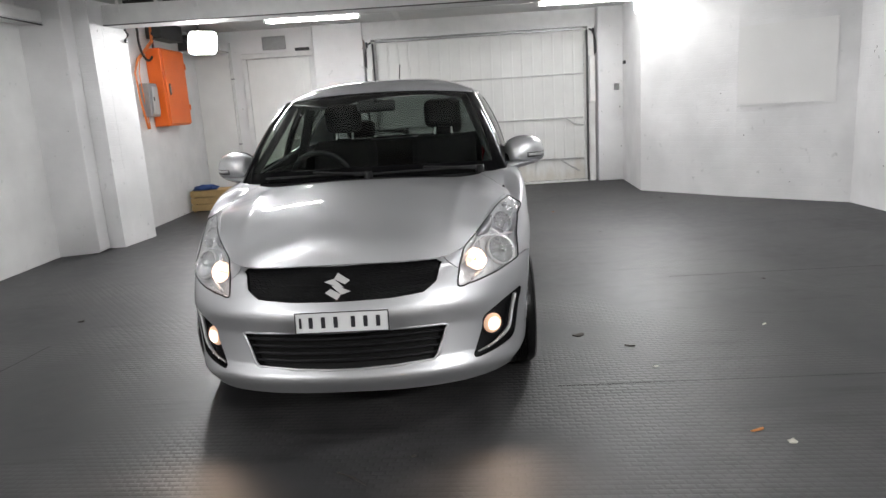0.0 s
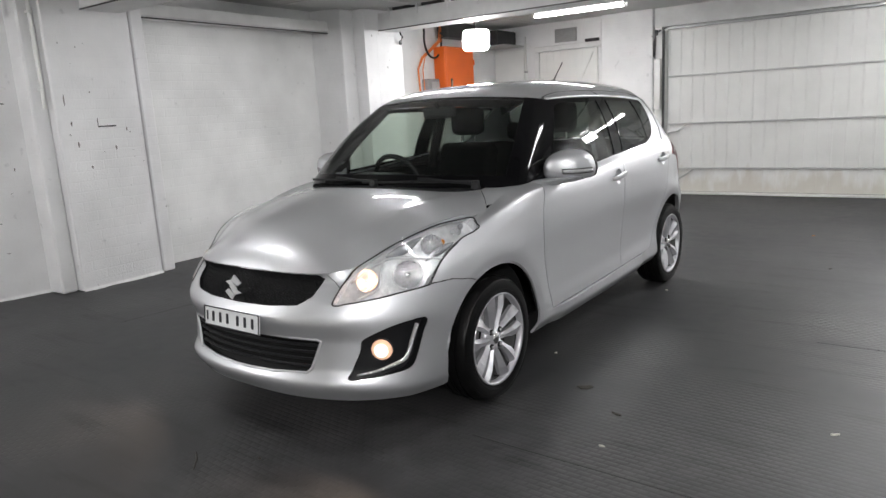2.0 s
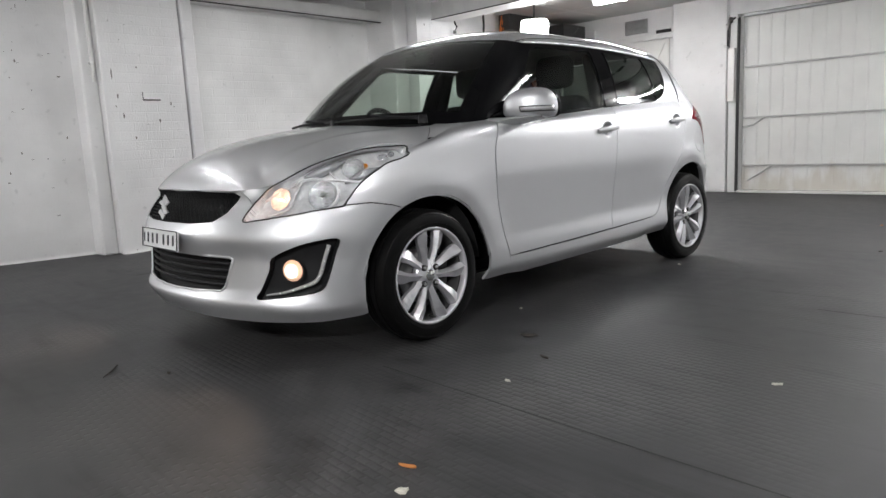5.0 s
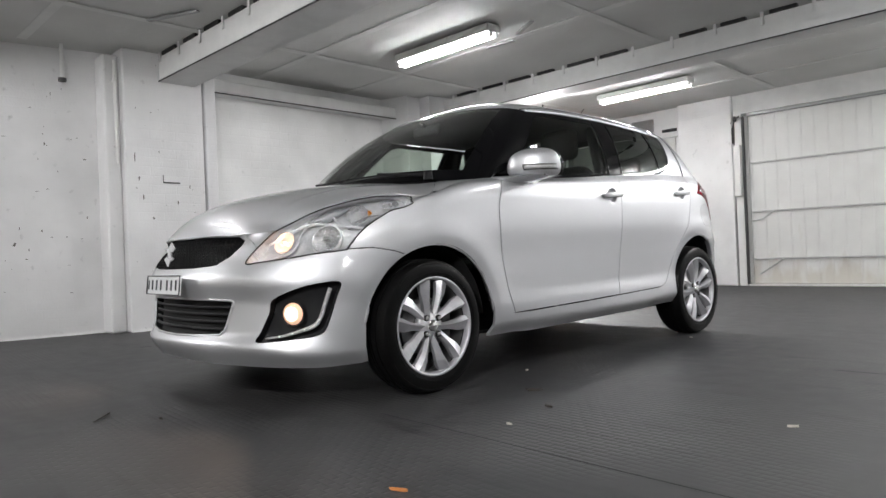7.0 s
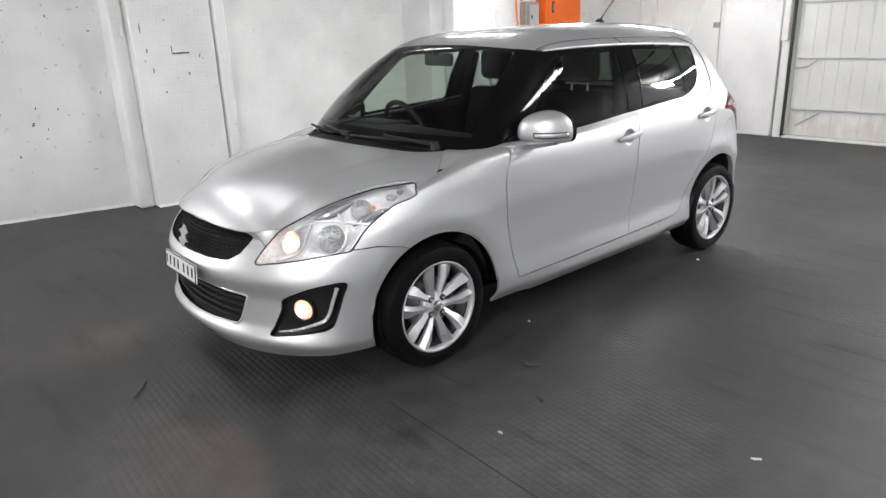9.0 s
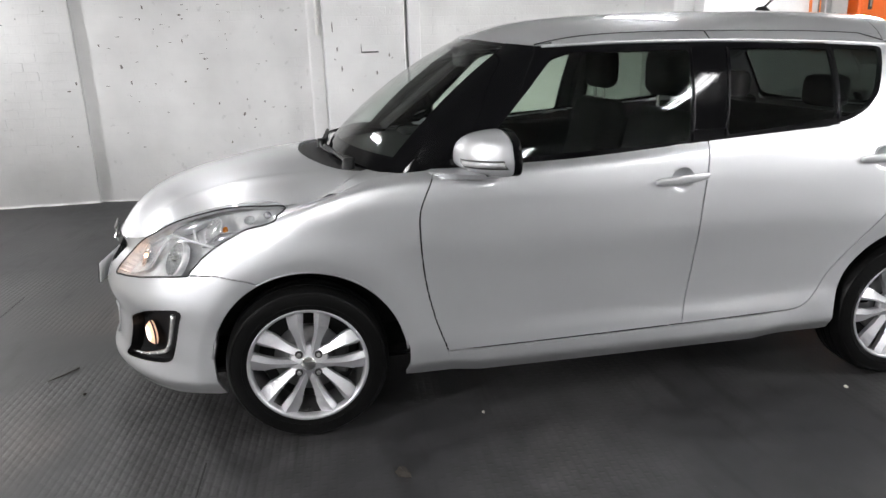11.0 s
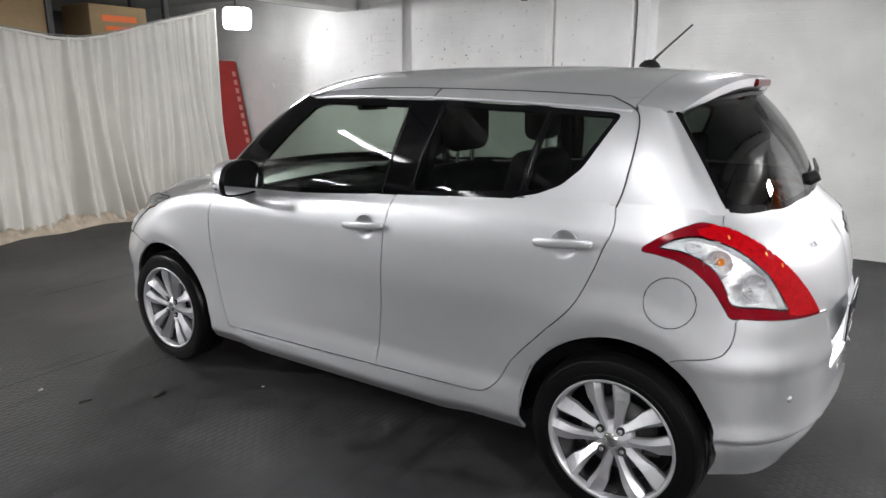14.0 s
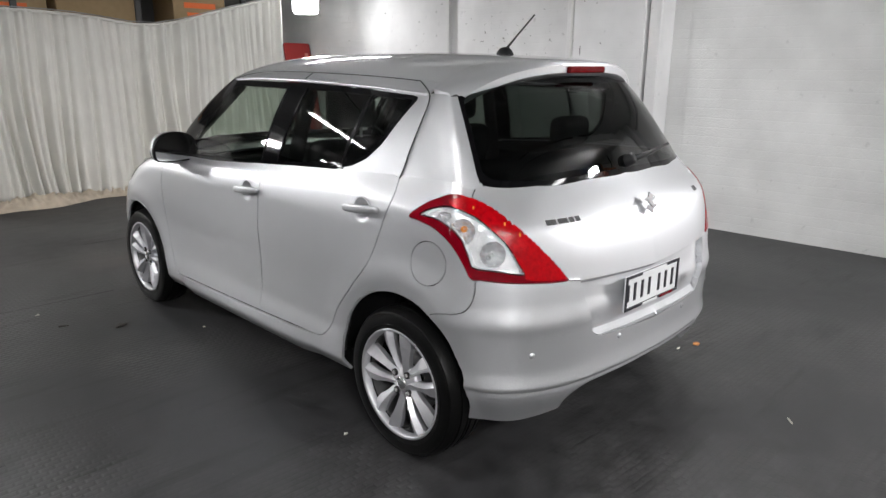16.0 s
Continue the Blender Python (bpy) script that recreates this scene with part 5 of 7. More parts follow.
# side windows as (y, z) outlines
DLO = rounded([(.2, .90), (1.0, .955), (1.95, 1.03), (2.032, 1.073), (2.112, 1.09), (2.19, 1.124), (2.251, 1.182), (2.299, 1.279), (2.332, 1.350), (2.30, 1.357), (2.058, 1.371), (1.603, 1.386), (1.24, 1.388), (.93, 1.387), (.70, 1.42), (.2, 1.5)], 0.02)
PANE_F = rounded([(.665, 1.000), (1.445, 1.040), (1.488, 1.362), (1.03, 1.365), (.955, 1.345), (.70, 1.08)], 0.02)
PANE_R = rounded([(1.598, 1.055), (2.045, 1.096), (2.075, 1.352), (1.655, 1.364)], 0.015)
PANE_Q = rounded([(2.070, 1.096), (2.11, 1.103), (2.18, 1.135), (2.235, 1.19), (2.285, 1.285), (2.312, 1.343), (2.098, 1.351)], 0.02)
glines = [DLO, PANE_F, PANE_R, PANE_Q]
greg = np.full(cell_g.shape, "pillar", dtype=object)
side = (cell_g > 3.0) & (cell_g < 9.6)
greg[side & inside(DLO, cuv)] = "window_surround"
greg[side & (cell_g < 4.0)] = "window_surround"
greg[cell_g < 3.0] = "windscreen_border"
greg[(cell_g < 2.83) & (cell_t > .05) & (cell_t < .975)] = "windscreen"
for nm, pl in (("front_window", PANE_F), ("rear_window", PANE_R), ("quarter_window", PANE_Q)):
    greg[side & (cell_g > 4.0) & inside(pl, cuv)] = nm
RUV = np.stack([np.repeat(gg[:, None] * .24, GV, 1), np.repeat(tv[None] * .40, len(gg), 0)], 2)
ruc = (RUV[:-1, :-1] + RUV[1:, :-1] + RUV[1:, 1:] + RUV[:-1, 1:]) / 4
BORDER = rounded([(2.395, .5), (2.395, .0), (2.60, -.012), (3.3, -.012), (3.3, .5)], .055, 8)
REAR = rounded([(2.425, .394), (2.425, .030), (2.60, .015), (3.3, .015), (3.3, .394)], .055, 8)
greg[inside(BORDER, ruc)] = "tailgate_glass_border"
greg[inside(REAR, ruc)] = "tailgate_glass"


def house(name, material, both=False, gap=0.0012, rim=0.006, label="", push=0.0, parents=(None, None), lines=glines, uv=GUV):
    for mir in ((False,) if both else (False, True)):
        d = sheet(GLASS, gn, uv, greg == name, lines, gap, rim, mir, both, push)
        if d:
            panel(name, d, material, parents[1 if mir else 0] or CAR, label)


house("pillar", SILVER, False, 0.0)
house("window_surround", GLOSS_BLACK, False, 0.0, 0.01, "gloss black window surround and pillars", 0.001)
house("windscreen_border", GLOSS_BLACK, True, 0.0, 0.004, "black border of the windscreen", 0.0, (None, None), [])
house("windscreen", WINDSCREEN, True, 0.0, 0.0, "clear windscreen", 0.001, (None, None), [])
house("front_window", DOOR_GLASS, False, 0.0, 0.0, "dark tinted door glass", 0.001, FD)
house("rear_window", TINTED, False, 0.0, 0.0, "dark tinted door glass", 0.001, RD)
house("quarter_window", TINTED, False, 0.0, 0.0, "dark tinted quarter glass", 0.001)
house("tailgate_glass", TAIL_GLASS, True, 0.0, 0.0, "dark tinted tailgate glass", 0.002, (None, None), [REAR], RUV)
house("tailgate_glass_border", GLOSS_BLACK, True, 0.0, 0.006, "black border of the tailgate glass", 0.001, (None, None), [BORDER, REAR], RUV)

# rounded black strips added on the side windows' upright edges, to catch glints


def on_glass(y, z):
    k = np.argmin(np.hypot(GLASS[..., 1] - y, GLASS[..., 2] - z) + 9 * ((gg < 4) | (gg > 9.6))[:, None])
    return float(GLASS[..., 0].flat[k])


for (y0, z0), (y1, z1) in (((1.456, 1.036), (1.497, 1.366)), ((1.588, 1.050), (1.646, 1.366)), ((2.057, 1.092), (2.087, 1.354))):
    run = [(y0 + (y1 - y0) * u, z0 + (z1 - z0) * u) for u in np.linspace(0, 1, 9)]
    run = [(on_glass(y, z), y, z) for y, z in run]
    xs = np.polyval(np.polyfit(np.linspace(0, 1, 9), [p[0] for p in run], 2), np.linspace(0, 1, 9))
    for s in (1, -1):
        part("glint_strip", tube([(s * (x + .0005), p[1], p[2]) for x, p in zip(xs, run)], .0055, sides=10), GLOSS_BLACK, CAR, "gloss black strip added to catch glints between the side windows", True)

# black upstand that closes the scuttle below the windscreen
k = gg <= 4.05
low = GLASS[k, 1] + (0, .004, 0)
rise = np.stack([low, low + (0, -.004, -.045), low + (0, .03, -.10)], 1)
idx = np.arange(rise.shape[0] * 3).reshape(rise.shape[0], 3)
rf_ = np.stack([idx[:-1, :-1], idx[1:, :-1], idx[1:, 1:], idx[:-1, 1:]], 2).reshape(-1, 4)
for sg in (1, -1):
    panel("scuttle_upstand", (rise.reshape(-1, 3) * (sg, 1, 1), [tuple(f) for f in rf_]), TRIM, CAR)

# ---------------- roof and tailgate spoiler
rk = np.unique(np.concatenate([np.linspace(0, 4, 60), np.linspace(4, 10, 120), np.linspace(10, 13, 40)]))
rb = wrapped(HEADER, rk)
roof_z = tame([.5, .735, .78, .84, .92, 1.05, 1.25, 1.5, 1.9, 2.2, 2.45, 2.60, 2.8], [1.34, 1.430, 1.452, 1.473, 1.491, 1.506, 1.517, 1.523, 1.523, 1.515, 1.500, 1.487, 1.46], rb[:, 1])
roof_z[rk < 0.05] = rb[rk < 0.05, 2]
ROOF = spread(rb[:, 0], rb[:, 1], rb[:, 2], np.maximum(roof_z, rb[:, 2]), 56, 3.5)
rn = np.cross(np.gradient(ROOF, axis=1), np.gradient(ROOF, axis=0))
rn /= np.linalg.norm(rn, axis=2)[..., None] + 1e-9
rn *= np.sign(rn[..., 2:3] + 1e-9)
rn[:, -1, 0] = 0
rn[0], rn[-1] = rn[1], rn[-2]
RXY = ROOF[..., :2].copy()
yy = np.linspace(.90, 2.46, 60)
ditch = np.stack([np.interp(yy, rb[:, 1], rb[:, 0]) - .050 * (1 - np.exp(-(yy - .90) / .11)), yy], 1)
rear_cut = np.array([(x, 2.36 + .10 * (1 - (x / .6) ** 2)) for x in np.linspace(0, .62, 20)])
rf = (RXY[:-1, :-1] + RXY[1:, :-1] + RXY[1:, 1:] + RXY[:-1, 1:]) / 4
spoil = rf[..., 1] > np.interp(rf[..., 0], rear_cut[:, 0], rear_cut[:, 1])
rail = ~spoil & (rf[..., 0] > np.interp(rf[..., 1], ditch[:, 1], ditch[:, 0], left=9)) & (rf[..., 1] > .90)
panel("roof", flip(sheet(ROOF, rn, RXY, ~spoil & ~rail, [ditch, rear_cut], 0.0016, 0.008, False, True)), SILVER)
for mir in (False, True):
    panel("roof_rail", flip(sheet(ROOF, rn, RXY, rail, [ditch, rear_cut], 0.0016, 0.008, mir)), SILVER)
for mir in (False, True):
    panel("roof_inner", flip(sheet(ROOF, rn, RXY, rf[..., 0] > -1, [], 0.0, 0.0, mir, False, -0.012)), HEADLINER, CAR, "grey headliner")
# black tubes for the shaded joint over door frames, down rear pillar, between doors


def on_roof(x, y, lift=.0):
    xb, zb, zc = (np.interp(y, rb[:, 1], c) for c in (rb[:, 0], rb[:, 2], roof_z))
    return (x, y, zb + (zc - zb) * (1 - min(1, x / xb) ** 3.5) + lift)


top = [on_roof(np.interp(y, ditch[:, 1], ditch[:, 0]), y, .0004) for y in np.linspace(2.27, .905, 46)]
pillar_line = [(.769, 2.384, 1.071), (.752, 2.396, 1.120), (.734, 2.401, 1.168), (.684, 2.404, 1.263), (.634, 2.394, 1.335), (.606, 2.365, 1.372)]
down = curve(np.arange(len(pillar_line) + 1), np.array(pillar_line + [top[0]]), np.linspace(0, len(pillar_line), 40))
split = [on_roof(x, 1.585 + .02 * (.63 - x), .0006) for x in np.linspace(np.interp(1.585, ditch[:, 1], ditch[:, 0]), np.interp(1.585, rb[:, 1], rb[:, 0]) + .001, 8)]
for s in (1, -1):
    for run in (list(down) + top[1:], split):
        part("door_seam_line", tube([(s * x, y, z) for x, y, z in run], .0026, sides=6), GLOOM, CAR, "thin black line drawn for the seam round the door frames", True)
# rounded lower edge of the roof rails, above the windows
edge = [(np.interp(y, rb[:, 1], rb[:, 0]) + .003, y, np.interp(y, rb[:, 1], rb[:, 2]) - .0045) for y in np.linspace(.93, 2.36, 60)]
for s in (1, -1):
    part("rail_edge", tube([(s * x, y, z) for x, y, z in edge], .0075, sides=10), SILVER, CAR, smooth=True)
# spoiler: upper skin, tail edge and underside
SX = np.linspace(0, .585, 24)
tail_y = 2.635 - .155 * (SX / .585) ** 2.4
prof = []
for x, ty in zip(SX, tail_y):
    y0 = np.interp(x, rear_cut[:, 0], rear_cut[:, 1])
    zb = np.interp(y0, rb[:, 1], rb[:, 2])
    xb = np.interp(y0, rb[:, 1], rb[:, 0])
    zc = np.interp(y0, rb[:, 1], roof_z)
    z0 = zb + (zc - zb) * (1 - min(1, x / xb) ** 3.5)
    z1 = z0 - .022 - .015 * (x / .585) ** 2
    a = [(x, y0 + .002, z0), (x, y0 + (ty - y0) * .35, z0 - .004), (x, y0 + (ty - y0) * .7, z0 - .010), (x, ty - .012, z1 + .004), (x, ty, z1 - .006), (x, ty - .004, z1 - .034), (x, ty - .03, z1 - .048), (x, ty - .075, z1 - .052)]
    prof.append(a)
SP = np.array(prof)
idx = np.arange(SP.shape[0] * SP.shape[1]).reshape(SP.shape[:2])
sf = np.stack([idx[:-1, :-1], idx[1:, :-1], idx[1:, 1:], idx[:-1, 1:]], 2).reshape(-1, 4)
endcap = [tuple(idx[-1])]
SV = SP.reshape(-1, 3)
V = np.vstack([SV, SV * (-1, 1, 1)])
faces = [tuple(f) for f in sf] + endcap + [tuple(i + len(SV) for i in f[::-1]) for f in list(map(tuple, sf)) + endcap]
SPOILER = panel("spoiler", (V, faces), SILVER)
part("brake_light", box(-.125, 2.615, 1.440, .125, 2.642, 1.468, 0.008, 2), plain("dark_red_lens", (.10, .002, .004), .15, coat=.2, spec=.2), SPOILER, "dark red high brake light")

# ---------------- underside and wheel wells
bm = box(-.60, -.45, .19, .60, 2.66, .24, .02)
part("underbody", bm, TRIM, CAR)
for ay, az, ar in ARCHES:
    for s in (1, -1):
        bm = bmesh.new()
        N = 40
        rings = []
        for x, r in ((.762 if ay < 1 else .728, ar + .004), (.75 if ay < 1 else .72, ar + .010), (.52, ar + .012), (.52, .05)):
            rings.append([bm.verts.new((s * x, ay + (r - ar + arch_r(ay, a) if r > .1 else r) * math.cos(a), max(.315, az + (r - ar + arch_r(ay, a) if r > .1 else r) * math.sin(a)))) for a in np.linspace(.05, math.pi - .05, N)])
        for r0, r1 in zip(rings, rings[1:]):
            for k in range(N - 1):
                bm.faces.new((r0[k], r0[k + 1], r1[k + 1], r1[k]))
        part("wheel_well", bm, GLOOM, CAR, "black wheel arch liner")
        # folded lip of the arch
        pts = []
        for a in np.linspace(.10 if ay < 1 else .28, math.pi - .10, 40):
            rr = arch_r(ay, a)
            p, nn = on_body(ay + (rr + .003) * math.cos(a), az + (rr + .003) * math.sin(a))
            pts.append((s * (p.x - .006), ay + (rr - .001) * math.cos(a), az + (rr - .001) * math.sin(a)))
        part("arch_lip", tube(pts, .004, sides=6), SILVER, CAR, smooth=True)


# ---------------- wheels
def wheel():
    w = new("wheel")
    w.parent = CAR
    tp = [(.205, -.085), (.222, -.092), (.262, -.0945), (.281, -.086), (.2925, -.066), (.2955, -.050), (.2905, -.049), (.2905, -.041), (.2965, -.040), (.2970, -.013), (.2910, -.012), (.2910, -.004), (.297, -.003), (.297, .003), (.2910, .004), (.2910, .012), (.2970, .013), (.2965, .040), (.2905, .041), (.2905, .049), (.2955, .050), (.2925, .066), (.281, .086), (.262, .0945), (.222, .092), (.205, .085), (.2, .06), (.2, -.06), (.205, -.085)]
    bm = lathe(tp, pose(0, 0, 0, 0, 90, 0), 72)
    part("tyre", bm, TYRE, w, "black road tyre with grooved tread", True).data.set_sharp_from_angle(angle=radians(35))
    bm = bmesh.new()
    for r in (.236, .275):
        lathe([(r - .0015, .0935 if r < .25 else .0915), (r, .0955 if r < .25 else .0935), (r + .0015, .0935 if r < .25 else .0915)], pose(0, 0, 0, 0, 90, 0), 72, bm)
    part("sidewall_ring", bm, TYRE, w, smooth=True)
    part("rim", lathe([(.2145, .088), (.2185, .0915), (.217, .0935), (.2085, .0915), (.2050, .085), (.2015, .070), (.199, .050), (.190, -.03), (.199, -.085)], pose(0, 0, 0, 0, 90, 0), 72), ALLOY, w, "silver ten-spoke alloy rim", True)
    # paired spokes: slim at the hub, broad and faceted at the rim
    bm = bmesh.new()
    for k in range(5):
        for s in (-1, 1):
            a0 = math.tau * k / 5 + math.pi / 2
            rows = []
            for r, off, hw, h, fac in ((.030, .015, .0135, .066, .004), (.070, .0245, .0140, .071, .008), (.105, .0330, .0155, .077, .012), (.135, .0400, .0200, .081, .014), (.158, .0450, .0255, .084, .016), (.185, .0475, .0290, .085, .016), (.2105, .050, .0300, .084, .011)):
                c = s * off
                rows.append([(r, c - hw, h - .034), (r, c - hw, h - .010 - fac * .35), (r, c - s * hw * .38, h + fac * .30), (r, c + hw, h - .010 - fac * .35), (r, c + hw, h - .034)])
            grid = []
            for row in rows:
                line = []
                for r, c, h in row:
                    rr = math.sqrt(max(r * r - c * c, 1e-4)) if r > .06 else r
                    line.append(bm.verts.new((h, rr * math.cos(a0) - c * math.sin(a0), rr * math.sin(a0) + c * math.cos(a0))))
                grid.append(line)
            for r0, r1 in zip(grid, grid[1:]):
                for j in range(5):
                    bm.faces.new((r0[j], r0[(j + 1) % 5], r1[(j + 1) % 5], r1[j]))
    bmesh.ops.recalc_face_normals(bm, faces=bm.faces)
    part("spokes", bm, ALLOY, w)
    part("hub", lathe([(.001, .074), (.030, .073), (.034, .068), (.062, .060), (.072, .050), (.072, .03)], pose(0, 0, 0, 0, 90, 0), 40), ALLOY, w, smooth=True)
    part("centre_cap", lathe([(.0005, .080), (.022, .079), (.027, .074), (.028, .07)], pose(0, 0, 0, 0, 90, 0), 32), CHROME, w, "small chrome centre cap", True)
    for k in range(4):
        a = math.pi / 4 + k * math.pi / 2
        # raised black disc, coloured as the shade of a nut's pocket
        part("nut_pocket_shade", lathe([(.0005, .0745), (.0135, .074), (.0145, .066)], pose(0, .050 * math.cos(a), .050 * math.sin(a), 0, 90, 0), 16), GLOOM, w)
        part("wheel_nut", lathe([(.0005, .082), (.006, .081), (.0085, .077), (.0085, .055)], pose(0, .050 * math.cos(a), .050 * math.sin(a), 0, 90, 0), 12), GREY_METAL, w)
    part("barrel", lathe([(.198, .06), (.186, -.05), (.19, -.09)], pose(0, 0, 0, 0, 90, 0), 60), ALLOY_DARK, w, smooth=True)
    part("brake_disc", lathe([(.06, .012), (.128, .012), (.128, -.008), (.06, -.008)], pose(0, 0, 0, 0, 90, 0), 48), GREY_METAL, w, "grey steel brake disc", True)
    part("backing", lathe([(.0005, -.03), (.18, -.03), (.186, -.04)], pose(0, 0, 0, 0, 90, 0), 40), GLOOM, w)
    part("caliper", box(-.02, .085, -.06, .035, .145, .07, .012, 2), DARK_METAL, w)
    part("valve", tube([(.06, 0, -.185), (.085, 0, -.178)], .004), BLACK_RUBBER, w)
    return w


W0 = wheel()
W0.matrix_basis = pose(.737, 0, HUBZ, -4)
for x, y, flipz, rr in ((.737, BASE, 0, 8), (-.737, 0, 180, 20), (-.737, BASE, 180, -15)):
    copy_thing(W0, pose(x, y, HUBZ, 0, 0, flipz) @ pose(0, 0, 0, rr))

# ---------------- mirrors
RIM = np.array([(.742, 1.020), (.745, 1.062), (.768, 1.105), (.815, 1.132), (.875, 1.140), (.935, 1.130), (.974, 1.103), (.992, 1.064), (.994, 1.026), (.982, .998), (.945, .988), (.86, .984), (.78, .988), (.750, .998)])
RIM = curve(np.arange(-2, 17), np.vstack([RIM[-2:], RIM, RIM[:3]]), np.linspace(0, 14, 57)[:-1])
RIM[:, 1] -= .014
MID = np.array((.868, 1.042))


def shell_y(x, k):
    """How far back the mirror's dome lies at a share k of the way from its middle to its rim."""
    return .720 + .020 * (x - .868) / .12 - (.165 - .045 * ((x - .80) / .19) ** 2) * (1 - min(k, 1) ** 3.0) ** .42


for s in (1, -1):
    mir = new("door_mirror")
    mir.parent = CAR
    bm, rings = bmesh.new(), []
    n = len(RIM)
    for k in (.06, .2, .35, .5, .63, .74, .83, .90, .945, .972, .988, .996):
        rings.append([bm.verts.new((s * p[0], shell_y(p[0], k), p[1])) for p in MID + (RIM - MID) * k])
    cap = bm.verts.new((s * MID[0], shell_y(MID[0], 0), MID[1]))
    for j in range(n):
        bm.faces.new((cap, rings[0][j], rings[0][(j + 1) % n]))
    for r0, r1 in zip(rings, rings[1:]):
        for j in range(n):
            bm.faces.new((r0[j], r0[(j + 1) % n], r1[(j + 1) % n], r1[j]))
    bmesh.ops.recalc_face_normals(bm, faces=bm.faces)
    part("mirror_shell", bm, SILVER, mir, "silver mirror housing", True)
    bm, rings = bmesh.new(), []
    for k, dy in ((.985, -.016), (1.000, -.003), (1.0, .008), (.965, .013), (.93, .008), (.92, -.006)):
        rings.append([bm.verts.new((s * p[0], .720 + .020 * (p[0] - .868) / .12 + dy, p[1])) for p in MID + (RIM - MID) * k])
    for r0, r1 in zip(rings, rings[1:]):
        for j in range(n):
            bm.faces.new((r0[j], r0[(j + 1) % n], r1[(j + 1) % n], r1[j]))
    bmesh.ops.recalc_face_normals(bm, faces=bm.faces)
    part("mirror_surround", bm, GLOSS_BLACK, mir, "black surround of the mirror glass", True)
    bm = bmesh.new()
    bm.faces.new([bm.verts.new((s * p[0], .716 + .020 * (p[0] - .868) / .12, p[1])) for p in MID + (RIM - MID) * .925][::s])
    part("mirror_glass", bm, CHROME, mir, "mirror glass")
    # indicator strip in a dark slot, wrapped round the outer end
    for name, z0, z1, x0, lift, material in (("indicator_slot", 1.004, 1.033, .880, .0012, GLOOM), ("indicator", 1.0095, 1.0275, .886, .0036, CLEAR_LENS)):
        bm, rows = bmesh.new(), []
        for z in (z0, (z0 + z1) / 2, z1):
            edge_x = float(np.max(np.where(np.abs(RIM[:, 1] - z) < .02, RIM[:, 0], 0)))
            row = []
            for x in np.linspace(x0, edge_x - .004, 22):
                d = np.array((x, z)) - MID
                u = d / np.linalg.norm(d)
                reach = np.max((RIM - MID) @ u * (np.abs(np.cross(u, RIM - MID)) < .012))
                k = np.linalg.norm(d) / max(reach, .02)
                c = Vector((x, shell_y(x, k), z))
                row.append(bm.verts.new((s * (c.x + lift * .6), c.y - lift * .8, c.z)))
            rows.append(row)
        for r0, r1 in zip(rows, rows[1:]):
            for j in range(21):
                bm.faces.new((r0[j], r0[j + 1], r1[j + 1], r1[j]))
        bmesh.ops.recalc_face_normals(bm, faces=bm.faces)
        bmesh.ops.solidify(bm, geom=bm.faces[:], thickness=.004)
        part(name, bm, material, mir, "clear indicator strip" if name == "indicator" else "", True)
    # arm: a flat shelf from the door to the foot of the shell
    bm, rings = bmesh.new(), []
    for x, y0, y1, z0, z1 in ((.735, .44, .65, .935, .982), (.765, .455, .66, .938, .983), (.80, .495, .675, .944, .984), (.86, .55, .695, .954, .985), (.92, .60, .705, .964, .986), (.955, .635, .71, .974, .987)):
        sec = [(y0, (z0 + z1) / 2 + .006), (y0 + .012, z0 + .008), (y0 + .04, z0), (y1 - .02, z0), (y1, z0 + .012), (y1, z1), (y0 + .03, z1), (y0 + .006, z1 - .008)]
        rings.append([bm.verts.new((s * x, y, z)) for y, z in sec])
    for r0, r1 in zip(rings, rings[1:]):
        for k in range(8):
            bm.faces.new((r0[k], r0[(k + 1) % 8], r1[(k + 1) % 8], r1[k]))
    bm.faces.new(rings[0])
    bm.faces.new(rings[-1])
    bmesh.ops.recalc_face_normals(bm, faces=bm.faces)
    part("mirror_arm", bm, SILVER, mir, smooth=True).data.set_sharp_from_angle(angle=radians(40))
    tri_ = [(.741, .50, 1.0), (.752, .72, 1.003), (.725, .70, 1.075)]
    part("mirror_base", prism([(s * x, y, z) for x, y, z in tri_], (s * .035, 0, -.005)), GLOSS_BLACK, mir)

